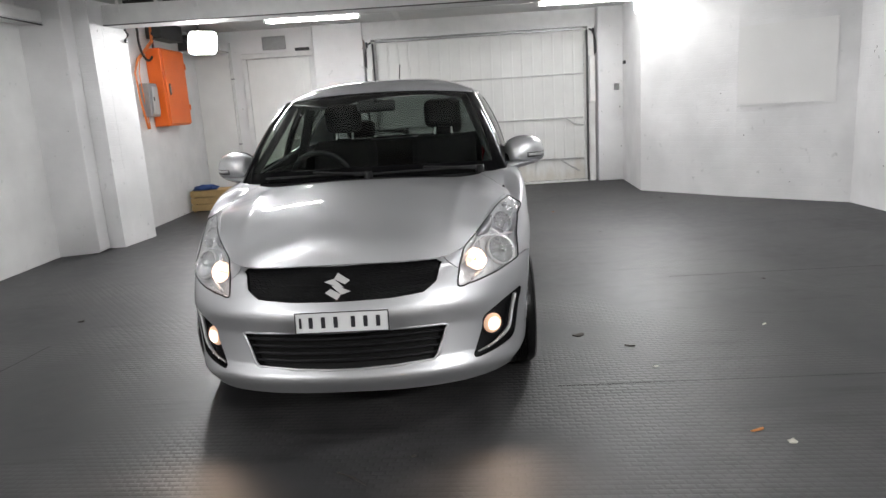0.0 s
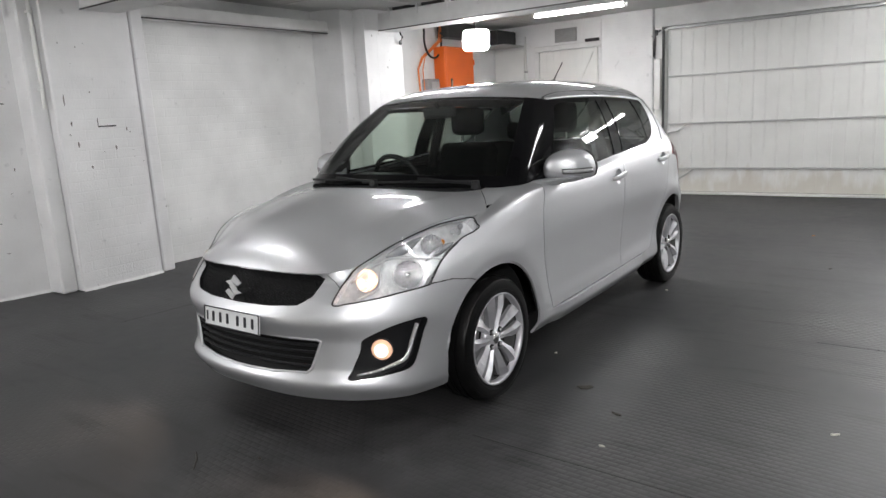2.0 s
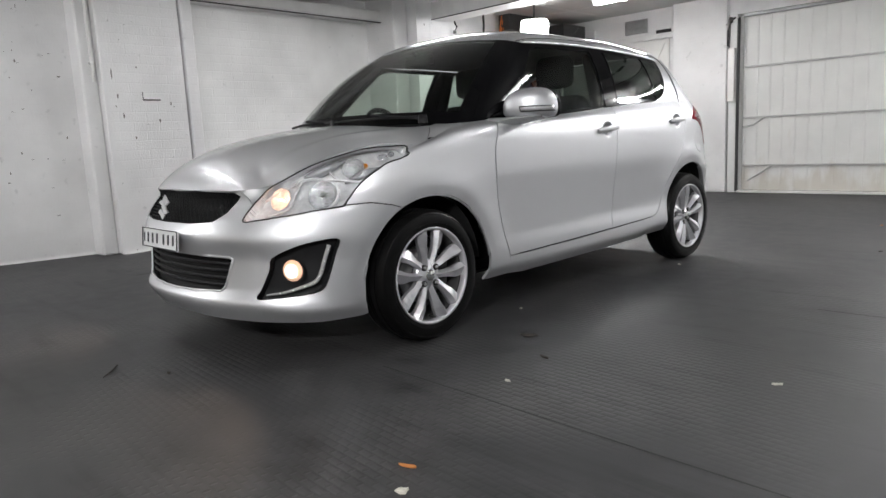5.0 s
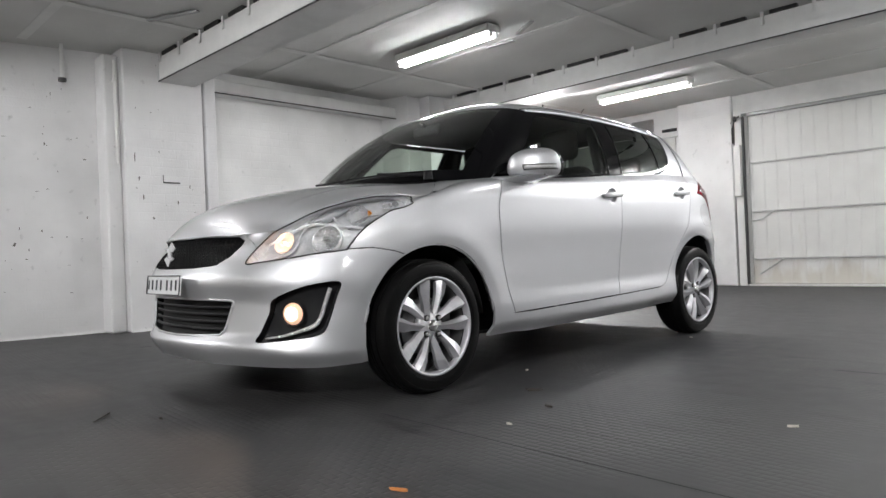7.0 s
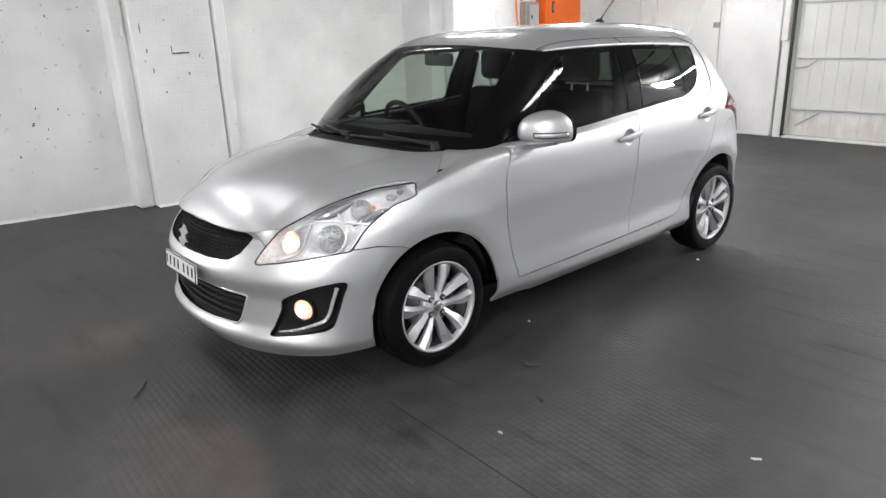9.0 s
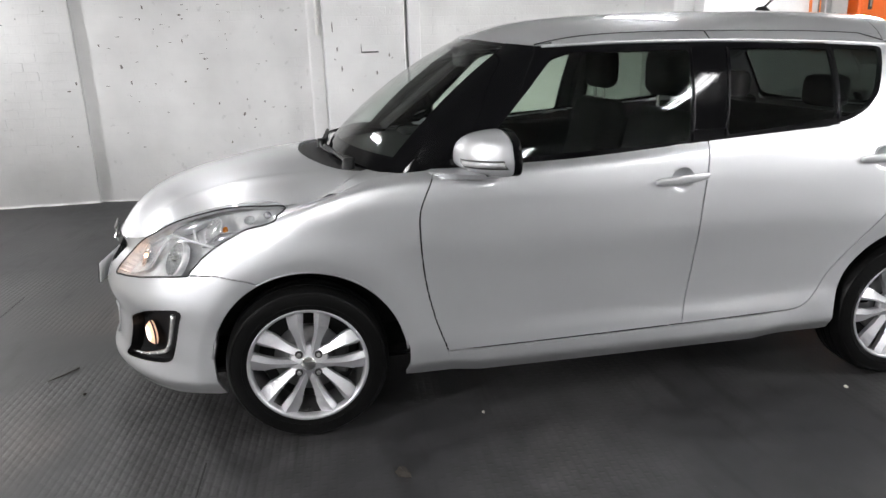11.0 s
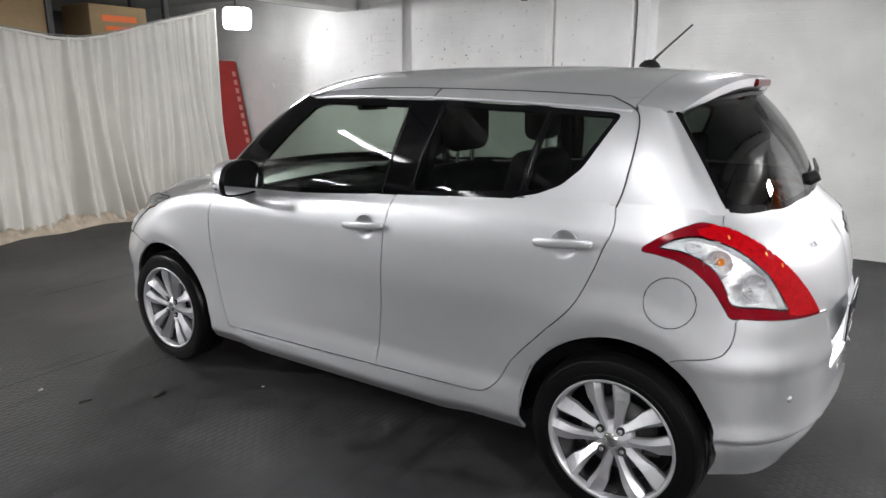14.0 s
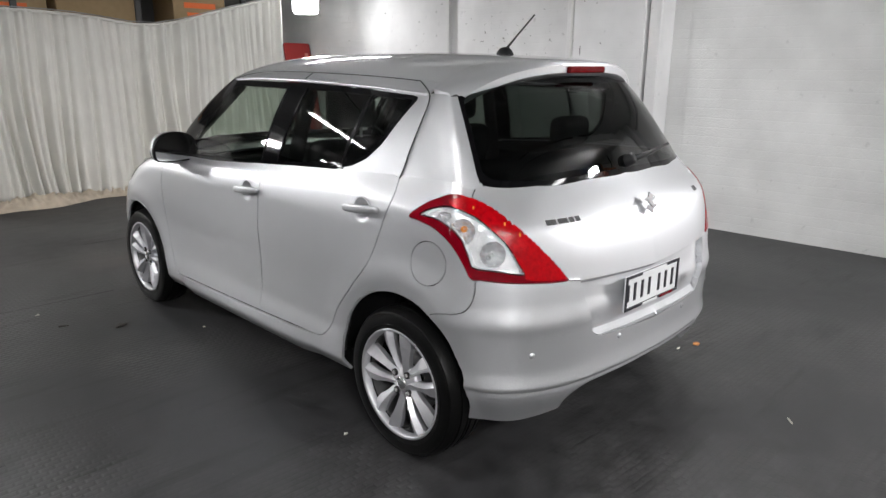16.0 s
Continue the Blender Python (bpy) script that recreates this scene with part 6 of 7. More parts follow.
# ---------------- door handles, one pair to a side
def handle(s, hy, hz, px, keyed):
    h = new("door_handle")
    h.parent = CAR
    part("cup", lathe([(.0005, -.0165), (.016, -.0155), (.030, -.0115), (.040, -.005), (.0445, -.0005), (.0465, .0012), (.0485, .0004), (.0495, -.003)], pose(s * px, hy, hz, 0, 90 * s, 0), 40), SILVER, h, "round hollow behind the grip", True)
    bm, rings = bmesh.new(), []
    for u in (-.104, -.102, -.094, -.075, -.045, 0, .045, .075, .094, .102, .104):
        e = abs(u) / .104
        out = .006 + .016 * (1 - e ** 3.5)
        hh, hd = .0155 * (1 - .5 * e ** 6) * (.35 if e > .995 else 1), .0085 * (.4 if e > .995 else 1)
        sec = []
        for a in np.linspace(0, math.tau, 16, endpoint=False):
            ca, sa = math.cos(a), math.sin(a)
            sec.append(bm.verts.new((s * (px + out + hd * math.copysign(abs(ca) ** .7, ca)), hy - .004 + u, hz + .006 + .085 * u + hh * math.copysign(abs(sa) ** .7, sa))))
        rings.append(sec)
    for r0, r1 in zip(rings, rings[1:]):
        for k in range(16):
            bm.faces.new((r0[k], r0[(k + 1) % 16], r1[(k + 1) % 16], r1[k]))
    bm.faces.new(rings[0])
    bm.faces.new(rings[-1])
    bmesh.ops.recalc_face_normals(bm, faces=bm.faces)
    part("grip", bm, SILVER, h, "silver pull grip", True)
    for u in (-.088, .088):
        part("grip_foot", tube([(s * (px - .004), hy + u - .004, hz + .085 * u), (s * (px + .012), hy + u - .004, hz + .085 * u)], .010, sides=10), SILVER, h, smooth=True)
    if keyed:
        part("keyhole", lathe([(.0005, .0022), (.006, .002), (.007, -.002)], pose(s * (px + .0235), hy + .062, hz + .0115, 0, 90 * s, 0), 14), GLOOM, h)


for s in (1, -1):
    for keyed, (hy, hz, px) in ((True, HANDLES[0]), (False, HANDLES[1])):
        handle(s, hy, hz, px, keyed)

# ---------------- grille mesh, intake slats, plates and badges
gm = bmesh.new()
for r in range(9):
    z = .604 + r * .0135
    top = .43 - .12 * max(0, (.66 - z) / .06)
    nx = int(2 * top / .03)
    for k in range(nx):
        x = -top + .012 + (k + .5 * (r % 2)) * .03
        if abs(x) > top - .016:
            continue
        p, nn = on_body(-.74, z, abs(x))
        c = Vector((math.copysign(p.x, x), p.y, z)) - Vector((nn.x * (1 if x > 0 else -1), nn.y, nn.z)) * .012
        tube([c + Vector((.013 * math.cos(a), 0, .0065 * math.sin(a))) for a in np.linspace(0, math.tau, 6, endpoint=False)], .0022, gm, 4, True)
part("grille_mesh", gm, plain("mesh_black", (0.007, 0.007, 0.008), 0.55, vary=0.2, spec=0.12), CAR, "black honeycomb mesh")
for z in (.338, .368, .398, .428):
    xw = .374 + .062 * (z - .318) / .138
    pts = []
    for x in np.linspace(-xw, xw, 25):
        p, nn = on_body(-.78, z, abs(x))
        pts.append((x, p.y + .016, z))
    part("intake_slat", tube(pts, .0065, sides=6), TRIM, CAR, smooth=True)

lip = []
for q, z in np.vstack([outline([(.05, -.82, .462), (.3, -.80, .460), (.415, -.766, .457), (.436, -.760, .450), (.425, -.766, .43), (.41, -.772, .395), (.386, -.787, .335), (.366, -.797, .316), (.2, -.82, .309), (.05, -.83, .306)], False, shut=False)]):
    p, nn = on_body(q=q, z=z)
    lip.append(p - nn * .001)
lip = [Vector((0, lip[0].y, lip[0].z))] + lip + [Vector((0, lip[-1].y, lip[-1].z))]
part("intake_lip", tube(lip + [Vector((-p.x, p.y, p.z)) for p in lip[-2:0:-1]], .006, sides=8, closed=True), SILVER, CAR, "rounded silver edge of the intake", True)


def plate(at, rx, rz, w, h, frame, name):
    t = new(name)
    t.parent = CAR
    t.matrix_basis = pose(*at, rx, 0, rz)
    part("backing", box(-w / 2, -.006, -h / 2, w / 2, 0, h / 2, .002), PLATE_WHITE, t, "white number plate")
    bm = bmesh.new()
    for a, b, c, d in ((-w / 2, -h / 2, w / 2, -h / 2 + frame), (-w / 2, h / 2 - frame, w / 2, h / 2), (-w / 2, -h / 2 + frame, -w / 2 + frame, h / 2 - frame), (w / 2 - frame, -h / 2 + frame, w / 2, h / 2 - frame)):
        box(a, -.011, b, c, -.0062, d, .001, bm=bm)
    part("plate_frame", bm, PLATE_INK, t, "black plate frame")
    for i in range(6):
        x = -w * .33 + i * w * .132 + (.02 if i > 2 else 0)
        part("plate_bar", box(x - w * .022, -.0085, -h * .26, x + w * .022, -.0065, h * .26, .0015), PLATE_INK, t, "dark bar on the plate")
    part("plate_bar", box(-w * .455, -.0085, -h * .24, -w * .43, -.0065, h * .24), PLATE_INK, t, "dark bar on the plate")
    return t


plate((.018, -.862, .523), -6, 0, .376, .085, .004, "front_plate")
RP = plate((.045, 3.015, .664), 0, 180, .395, .134, .012, "rear_plate")
part("holder_print", box(.055, -.0125, -.0665, .155, -.0112, -.0555), RED_LENS, RP, "red printed strip on the plate holder")
part("holder_print", box(-.075, -.0125, -.0655, .035, -.0112, -.0565), PLATE_WHITE, RP, "pale printed strip on the plate holder")
part("holder_print", box(-.09, -.0125, .0565, .09, -.0112, .0655), PLATE_WHITE, RP, "pale printed strip on the plate holder")


def badge(at, rx, rz, size, material):
    bm = bmesh.new()
    s = size
    for sg in (1, -1):
        prism([(sg * s * .05, 0, sg * s * .52), (sg * s * .50, 0, sg * s * .22), (sg * s * .28, 0, sg * s * .08), (sg * -s * .12, 0, sg * s * .30)], (0, -.006, 0), bm)
        prism([(-sg * s * .50, 0, sg * s * .20), (-sg * s * .12, 0, sg * s * .31), (sg * s * .24, 0, -sg * s * .05), (sg * s * .02, 0, -sg * s * .02)], (0, -.006, 0), bm)
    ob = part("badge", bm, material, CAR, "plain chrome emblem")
    ob.matrix_basis = pose(*at, rx, 0, rz)
    return ob


badge((.006, -.826, .657), -9, 0, .104, EMBLEM)
badge((0, 2.957, .965), -20, 180, .078, DARK_CHROME)
for x0, x1, n, h in ((.565, .405, 6, .010), (-.455, -.50, 2, .012)):
    for k in range(n):
        x = x0 + (x1 - x0) * (k + .5) / n
        p, nn = on_body(2.9, .958, abs(x))
        ob = part("badge_bar", box(-abs(x1 - x0) / n * .40, -.003, -h, abs(x1 - x0) / n * .40, .002, h, .001), DARK_CHROME, CAR, "small chrome bar")
        ob.matrix_basis = look((math.copysign(p.x, x), p.y, p.z), Vector((math.copysign(p.x, x), p.y, p.z)) + Vector((math.copysign(nn.x, x), nn.y, nn.z))) @ pose(0, 0, 0, 90)

# ---------------- head, fog and tail lamps
def in_body(p, deep, s=1):
    """A point set back under the skin at p, and the skin's normal."""
    q, z = place(*p)
    i = int(np.clip(np.searchsorted(COL_Q, q), 0, QN - 1))
    j = int(np.argmin(np.abs(SIDE[i, :, 2] - z)))
    v, nn = Vector(SIDE[i, j]), Vector(NORM[i, j])
    v, nn = v - nn * deep, nn
    return Vector((s * v.x, v.y, v.z)), Vector((s * nn.x, nn.y, nn.z))


def bowl(name, p, s, r, depth, material, parent, label="", seg=14, deep=.012, aim=(0, -.5, 0), squash=1.0):
    """A faceted cup set back under the lamp's cover."""
    at, nn = in_body(p, deep, s)
    m = look(at, at + nn + Vector((s * aim[0], aim[1], aim[2]))) @ Matrix.Diagonal((1, squash, 1, 1))
    prof = [(.003, depth)] + [(r * t, depth * (1 - t ** 2.4)) for t in (.25, .5, .72, .88, 1)] + [(r * 1.05, -.002), (r * 1.08, .004)]
    return part(name, lathe(prof, m, seg), material, parent, label, seg > 20), m


for s in (1, -1):
    H = HEADS[0] if s > 0 else HEADS[1]
    F = FOGS[0] if s > 0 else FOGS[1]
    L = TAILS[0] if s > 0 else TAILS[1]
    b, m = bowl("dipped_reflector", (.675, -.452, .700), s, .060, .036, BOWL, H, "round faceted reflector", 16)
    part("bulb_shield", lathe([(.001, -.012), (.011, -.010), (.014, .002), (.010, .022)], m, 16), CHROME, H, "chrome bulb shield", True)
    part("bezel", lathe([(.062, -.004), (.066, -.007), (.069, .0), (.065, .02)], m, 32), HOUSING, H, smooth=True)
    b, m = bowl("main_beam_reflector", (.565, -.585, .690), s, .046, .030, BOWL, H, "faceted main beam reflector", 12, .014, (0, -.8, 0))
    part("bulb", lathe([(.001, -.006), (.006, -.004), (.008, .006), (.006, .022)], m, 14), SIDE_GLOW, H, "lit warm parking bulb", True)
    lamp = bpy.data.lights.new("parking_light", "POINT")
    lamp.energy, lamp.color, lamp.shadow_soft_size = 0.32, (1, .58, .36), .012
    lo = new("parking_light", lamp)
    lo.parent = CAR
    at, nn = in_body((.57, -.58, .69), .012, s)
    lo.matrix_basis = Matrix.Translation(at)
    bowl("turn_reflector", (.690, -.300, .800), s, .046, .030, BOWL, H, "faceted turn signal reflector", 12)
    b, m = bowl("turn_bulb", (.716, -.262, .803), s, .010, .012, AMBER, H, "amber turn signal bulb", 24, .010)
    bowl("side_reflector", (.722, -.165, .838), s, .024, .018, BOWL, H, "", 9, .012, (0, -.3, 0), .7)
    # bright ribs that divide the lamp, and a black tube for its edge gap
    for line in ([(.50, -.62, .69), (.575, -.47, .765), (.655, -.37, .757), (.735, -.27, .745)], [(.545, -.655, .625), (.60, -.575, .66), (.605, -.54, .72), (.585, -.50, .755)], [(.62, -.38, .80), (.66, -.36, .765)]):
        pts = curve(np.arange(len(line)), np.array([tuple(in_body(p, .024, s)[0]) for p in line]), np.linspace(0, len(line) - 1, 14))
        part("rib", tube([tuple(p) for p in pts], .006, sides=6), HOUSING, H, smooth=True)
    pts = []
    for q, z in HEAD[::2]:
        i = int(np.clip(np.searchsorted(COL_Q, q), 0, QN - 1))
        j = int(np.argmin(np.abs(SIDE[i, :, 2] - z)))
        c = Vector(SIDE[i, j]) + Vector(NORM[i, j]) * .0005
        pts.append(Vector((s * c.x, c.y, c.z)))
    pts = [(pts[k - 1] + pts[k] + pts[(k + 1) % len(pts)]) / 3 for k in range(len(pts))]
    # black tube drawn in as the shaded gap round the lamp
    part("lamp_gap_line", tube(pts, .0032, sides=6, closed=True), GLOOM, H, "thin black line drawn for the gap round the headlamp", True)
    # smoked bezel panels between the reflectors
    for line, wide in (([(.60, -.50, .775), (.64, -.42, .800), (.675, -.33, .835)], .022), ([(.700, -.36, .742), (.722, -.28, .775), (.742, -.20, .805)], .018), ([(.745, -.13, .862), (.752, -.10, .862)], .014)):
        pts = curve(np.arange(len(line)), np.array([tuple(in_body(p, .030, s)[0]) for p in line]), np.linspace(0, len(line) - 1, 10))
        part("smoked_bezel", tube([tuple(p) for p in pts], [wide * math.sin(math.pi * (k + .6) / 10.2) for k in range(10)], sides=8), SMOKE, H, smooth=True)
    # fog lamp and daytime strip
    b, m = bowl("fog_bezel", (.633, -.601, .393), s, .050, .016, TRIM, F, "black fog lamp bezel", 32, .026, (0, -.6, 0))
    part("fog_lens", lathe([(.020, -.012), (.034, -.008), (.044, .002), (.046, .012)], m, 32), FOG_GLOW, F, "lit warm fog lamp", True)
    part("fog_bulb", lathe([(.0005, -.0145), (.016, -.0135), (.029, -.0105)], m, 24), FOG_CORE, F, "bright core of the fog lamp", True)
    lamp = bpy.data.lights.new("fog_light", "SPOT")
    lamp.energy, lamp.color, lamp.spot_size, lamp.spot_blend, lamp.shadow_soft_size = 10, (1, .74, .55), radians(110), .7, .03
    lo = new("fog_light", lamp)
    lo.parent = CAR
    lo.matrix_basis = look((s * .65, -.72, .392), (s * .74, -2.2, .05))
    line = [(.731, -.478, .492), (.714, -.495, .427), (.706, -.507, .383), (.690, -.53, .346), (.655, -.575, .326), (.609, -.625, .314), (.552, -.675, .305)]
    pts = curve(np.arange(7), np.array([tuple(in_body(p, .014, s)[0]) for p in line]), np.linspace(0, 6, 26))
    part("running_light", tube([tuple(p) for p in pts], [.0095] * 14 + [.0095 - .0005 * k for k in range(12)], sides=8), CLEAR_LENS, F, "clear L-shaped running light strip", True)
    for k in range(1, 24, 3):
        nn = in_body((s * pts[k][0], pts[k][1], pts[k][2]), 0, s)[1]
        c = Vector(pts[k]) + nn * .007
        part("diode", lathe([(.0005, -.003), (.003, -.001), (.004, .002)], look(c, c + nn), 10), PLATE_WHITE, F, smooth=True)
    # tail lamp inset
    bowl("turn_reflector", (.772, 2.70, .935), s, .042, .022, BOWL, L, "faceted turn signal reflector", 12, .010, (0, .3, 0))
    bowl("turn_bulb", (.775, 2.706, .945), s, .011, .012, AMBER, L, "amber turn signal bulb", 24, .006, (0, .3, 0))
    bowl("reversing_reflector", (.728, 2.80, .862), s, .042, .022, BOWL, L, "faceted reversing light reflector", 10, .010, (0, .3, 0))
    bowl("reversing_bulb", (.740, 2.785, .857), s, .008, .010, CLEAR_LENS, L, "", 24, .006, (0, .3, 0))
    bowl("small_reflector", (.790, 2.625, .982), s, .024, .016, BOWL, L, "", 8, .010, (0, .3, 0), .6)
    # small amber discs on the red lens, put in as painted glints
    for p in ((.690, 2.81, .967), (.657, 2.856, .925), (.735, 2.715, 1.010)):
        at, nn = in_body(p, -.0025, s)
        part("brake_glint", lathe([(.0004, -.0012), (.005, -.001), (.007, .0012)], look(at, at + nn) @ Matrix.Diagonal((.6, 1.2, 1, 1)), 12), AMBER, L, "amber disc painted in as a glint on the red lens", True)

# ---------------- wipers, aerial, small fittings
for pts in (((-.05, .09, 1.004), (.28, .105, 1.010), (.60, .215, 1.006)), ((-.55, .20, 1.002), (-.30, .125, 1.010), (.02, .115, 1.014))):
    w = new("wiper")
    w.parent = CAR
    cc = curve([0, 1, 2], np.array(pts), np.linspace(0, 2, 12))
    part("blade", tube([tuple(c) for c in cc], .007, sides=6), TRIM, w, smooth=True)
    part("arm", tube([tuple(cc[-1] + (0, -.02, -.01)), tuple(cc[6] + (0, 0, .016))], .008, sides=6), TRIM, w)
    part("pivot", lathe([(.001, .02), (.02, .018), (.024, -.02)], Matrix.Translation(Vector(cc[-1]) + Vector((0, -.02, -.012))), 16), TRIM, w, smooth=True)
w = new("rear_wiper")
w.parent = CAR
part("arm", tube([(-.03, 2.838, 1.115), (-.20, 2.828, 1.128), (-.42, 2.79, 1.145)], [.014, .009, .006], sides=8), TRIM, w, smooth=True)
part("pivot", lathe([(.001, .03), (.022, .026), (.028, -.02)], pose(-.03, 2.83, 1.112, -60, 0, 0), 18), TRIM, w, smooth=True)
a = new("aerial")
a.parent = CAR
part("base", lathe([(.0005, .028), (.018, .024), (.030, .010), (.036, -.006)], pose(.0, 2.205, 1.518) @ Matrix.Diagonal((.8, 1.3, 1, 1)), 24), TRIM, a, "black aerial base", True)
part("mast", tube([(0, 2.21, 1.535), (0, 2.27, 1.59), (0, 2.362, 1.672)], [.006, .004, .0035], sides=8), BLACK_RUBBER, a, "thin black aerial mast", True)
for x in (.67, .24, -.24, -.67):
    p, nn = on_body(2.95, .516 if abs(x) > .4 else .503, abs(x))
    part("parking_sensor", lathe([(.0005, .004), (.010, .003), (.012, -.003)], look((math.copysign(p.x, x), p.y, p.z), Vector((math.copysign(p.x, x), p.y, p.z)) - Vector((math.copysign(nn.x, x), nn.y, nn.z))), 18), SILVER, CAR, smooth=True)
# ---------------- cabin
bm = box(-.66, .40, .22, .66, 2.05, .30, .02)
part("cabin_floor", bm, CABIN, CAR)


def soft_box(x0, y0, z0, x1, y1, z1, r=.05):
    return box(x0, y0, z0, x1, y1, z1, r, 3)


bm = soft_box(-.70, .30, .62, .70, .66, .955, .06)
part("dashboard", bm, TRIM, CAR, "black dashboard", True)
part("instrument_hood", soft_box(-.56, .48, .94, -.20, .66, 1.0, .03), TRIM, CAR, smooth=True)
part("centre_console", soft_box(-.10, .6, .3, .10, 1.3, .58, .04), TRIM, CAR, smooth=True)
ring = [(-.37 + .18 * math.cos(a), .76 - .06 * math.sin(a), .93 + .165 * math.sin(a)) for a in np.linspace(0, math.tau, 36, endpoint=False)]
st = new("steering_wheel")
st.parent = CAR
part("ring", tube(ring, .016, sides=10, closed=True), TRIM, st, "black steering wheel", True)
part("boss", soft_box(-.43, .73, .88, -.31, .78, .98, .02), TRIM, st, smooth=True)
for dx, dz in ((-.17, .02), (.17, .02), (0, -.16)):
    part("spoke", tube([(-.37, .76, .93), (-.37 + dx, .76 - dz * .3, .93 + dz)], .014), GREY_METAL, st)
part("column", tube([(-.37, .76, .92), (-.37, .6, .86)], .04), TRIM, st)


def seat(x, y, back_top=1.16, w=.24):
    t = new("seat")
    t.parent = CAR
    part("cushion", soft_box(x - w, y, .36, x + w, y + .50, .55, .05), CABIN, t, smooth=True)
    bm = soft_box(x - w + .01, 0, 0, x + w - .01, .15, back_top - .50, .06)
    bmesh.ops.transform(bm, matrix=pose(0, y + .42, .50, -14), verts=bm.verts)
    part("backrest", bm, CABIN, t, smooth=True)
    yb = y + .42 + math.tan(radians(14)) * (back_top - .5)
    bm = soft_box(x - .13, yb - .0, back_top + .015, x + .13, yb + .11, back_top + .215, .05)
    part("headrest", bm, CABIN, t, "dark fabric headrest", True)
    for dx in (-.06, .06):
        part("headrest_rod", tube([(x + dx, yb + .05, back_top - .05), (x + dx, yb + .055, back_top + .05)], .007), GREY_METAL, t)
    return t


seat(.36, .92)
seat(-.36, .92)
t = new("rear_bench")
t.parent = CAR
part("cushion", soft_box(-.64, 1.72, .38, .64, 2.18, .58, .05), CABIN, t, smooth=True)
bm = soft_box(-.64, 0, 0, .64, .14, .60, .05)
bmesh.ops.transform(bm, matrix=pose(0, 2.12, .52, -16), verts=bm.verts)
part("backrest", bm, CABIN, t, smooth=True)
for x in (-.36, .36):
    part("headrest", soft_box(x - .12, 2.27, 1.10, x + .12, 2.36, 1.24, .04), CABIN, t, smooth=True)
part("parcel_shelf", box(-.62, 2.34, .98, .62, 2.66, 1.0, .006), CABIN, CAR)
for s in (1, -1):
    part("door_card", box(s * .735 - .02, .50, .30, s * .735 + .02, 2.35, .985, .015), CABIN, CAR)
    part("pillar_trim", tube([(s * .70, 1.54, .95), (s * .595, 1.575, 1.352)], .035, sides=8), CABIN, CAR, smooth=True)
    part("pillar_trim", tube([(s * .69, .42, .99), (s * .53, .87, 1.370)], .022, sides=8), GLOOM, CAR, smooth=True)
r = new("rear_view_mirror")
r.parent = CAR
part("housing", soft_box(-.115, .72, 1.315, .115, .76, 1.385, .018), TRIM, r, "black interior mirror", True)
part("stalk", tube([(0, .73, 1.375), (0, .70, 1.396)], .012), TRIM, r)


# ---------------------------------------------------------------- curtain, stores and small things
def drape():
    """A long cloth hung from a sagging line, gathered in folds, spilling on the floor."""
    bm = bmesh.new()
    nu, nv = 620, 36
    rows = []
    for i in range(nu + 1):
        u = i / nu
        x = -2.90 + 5.72 * u
        ytop = -4.0 + 0.05 * math.sin(u * 9)
        ztop = 2.02 + 0.34 * max(0, 1 - (x + 2.90) / 2.0) ** 1.6 + 0.1 * max(0, (x - 0.8) / 2) - 0.10 * math.exp(-((x + 1.15) / 0.65) ** 2) - 0.02
        ph = x * 30 + 2.2 * math.sin(x * 2.3) + 1.4 * math.sin(x * 5.1)
        fold = (0.085 * (1 - 2 * abs(math.sin(ph / 2)) ** 1.2) * (0.70 + 0.45 * math.sin(x * 3.3)) + 0.034 * math.sin(x * 61 + 2 * math.sin(x * 3.7)) + 0.03 * math.sin(x * 9.1) + 0.012 * math.sin(x * 113 + 3 * math.sin(x * 8.0)))
        part_ = math.exp(-((x + 0.92) / 0.10) ** 2)
        col = []
        for j in range(nv + 1):
            v = j / nv
            gather = 0.35 + 0.9 * v
            wob = 0.03 * math.sin(x * 6 + v * 5) * v
            y = ytop + fold * gather + wob + 0.10 * v ** 3 - 0.16 * part_ * v + 0.03 * noise.noise((x * 5, v * 4, 3.0)) * v
            z = ztop * (1 - v) + 0.03 * v
            if z < 0.03:
                z = 0.03
            col.append(bm.verts.new((x + 0.05 * math.sin(v * 3 + x * 4) * v, y, z)))
        rows.append(col)
    for a, b in zip(rows, rows[1:]):
        for j in range(nv):
            bm.faces.new((a[j], a[j + 1], b[j + 1], b[j]))
    return bm


hem = []
for k in range(121):
    x = -2.90 + 5.72 * k / 120
    hem.append((x, -3.985 + 0.05 * math.sin(k / 120 * 9), 2.000 + 0.34 * max(0, 1 - (x + 2.90) / 2.0) ** 1.6 + 0.1 * max(0, (x - 0.8) / 2) - 0.10 * math.exp(-((x + 1.15) / 0.65) ** 2) - 0.02))
ob = tagged(obj("curtain", drape(), CLOTH, smooth=True), "off-white cloth curtain hung in loose folds down to the floor", "curtain")
part("top_hem", tube(hem, 0.016, sides=6), CLOTH, ob, "doubled hem along the top", True)
sol = ob.modifiers.new("thickness", "SOLIDIFY")
sol.thickness = 0.004
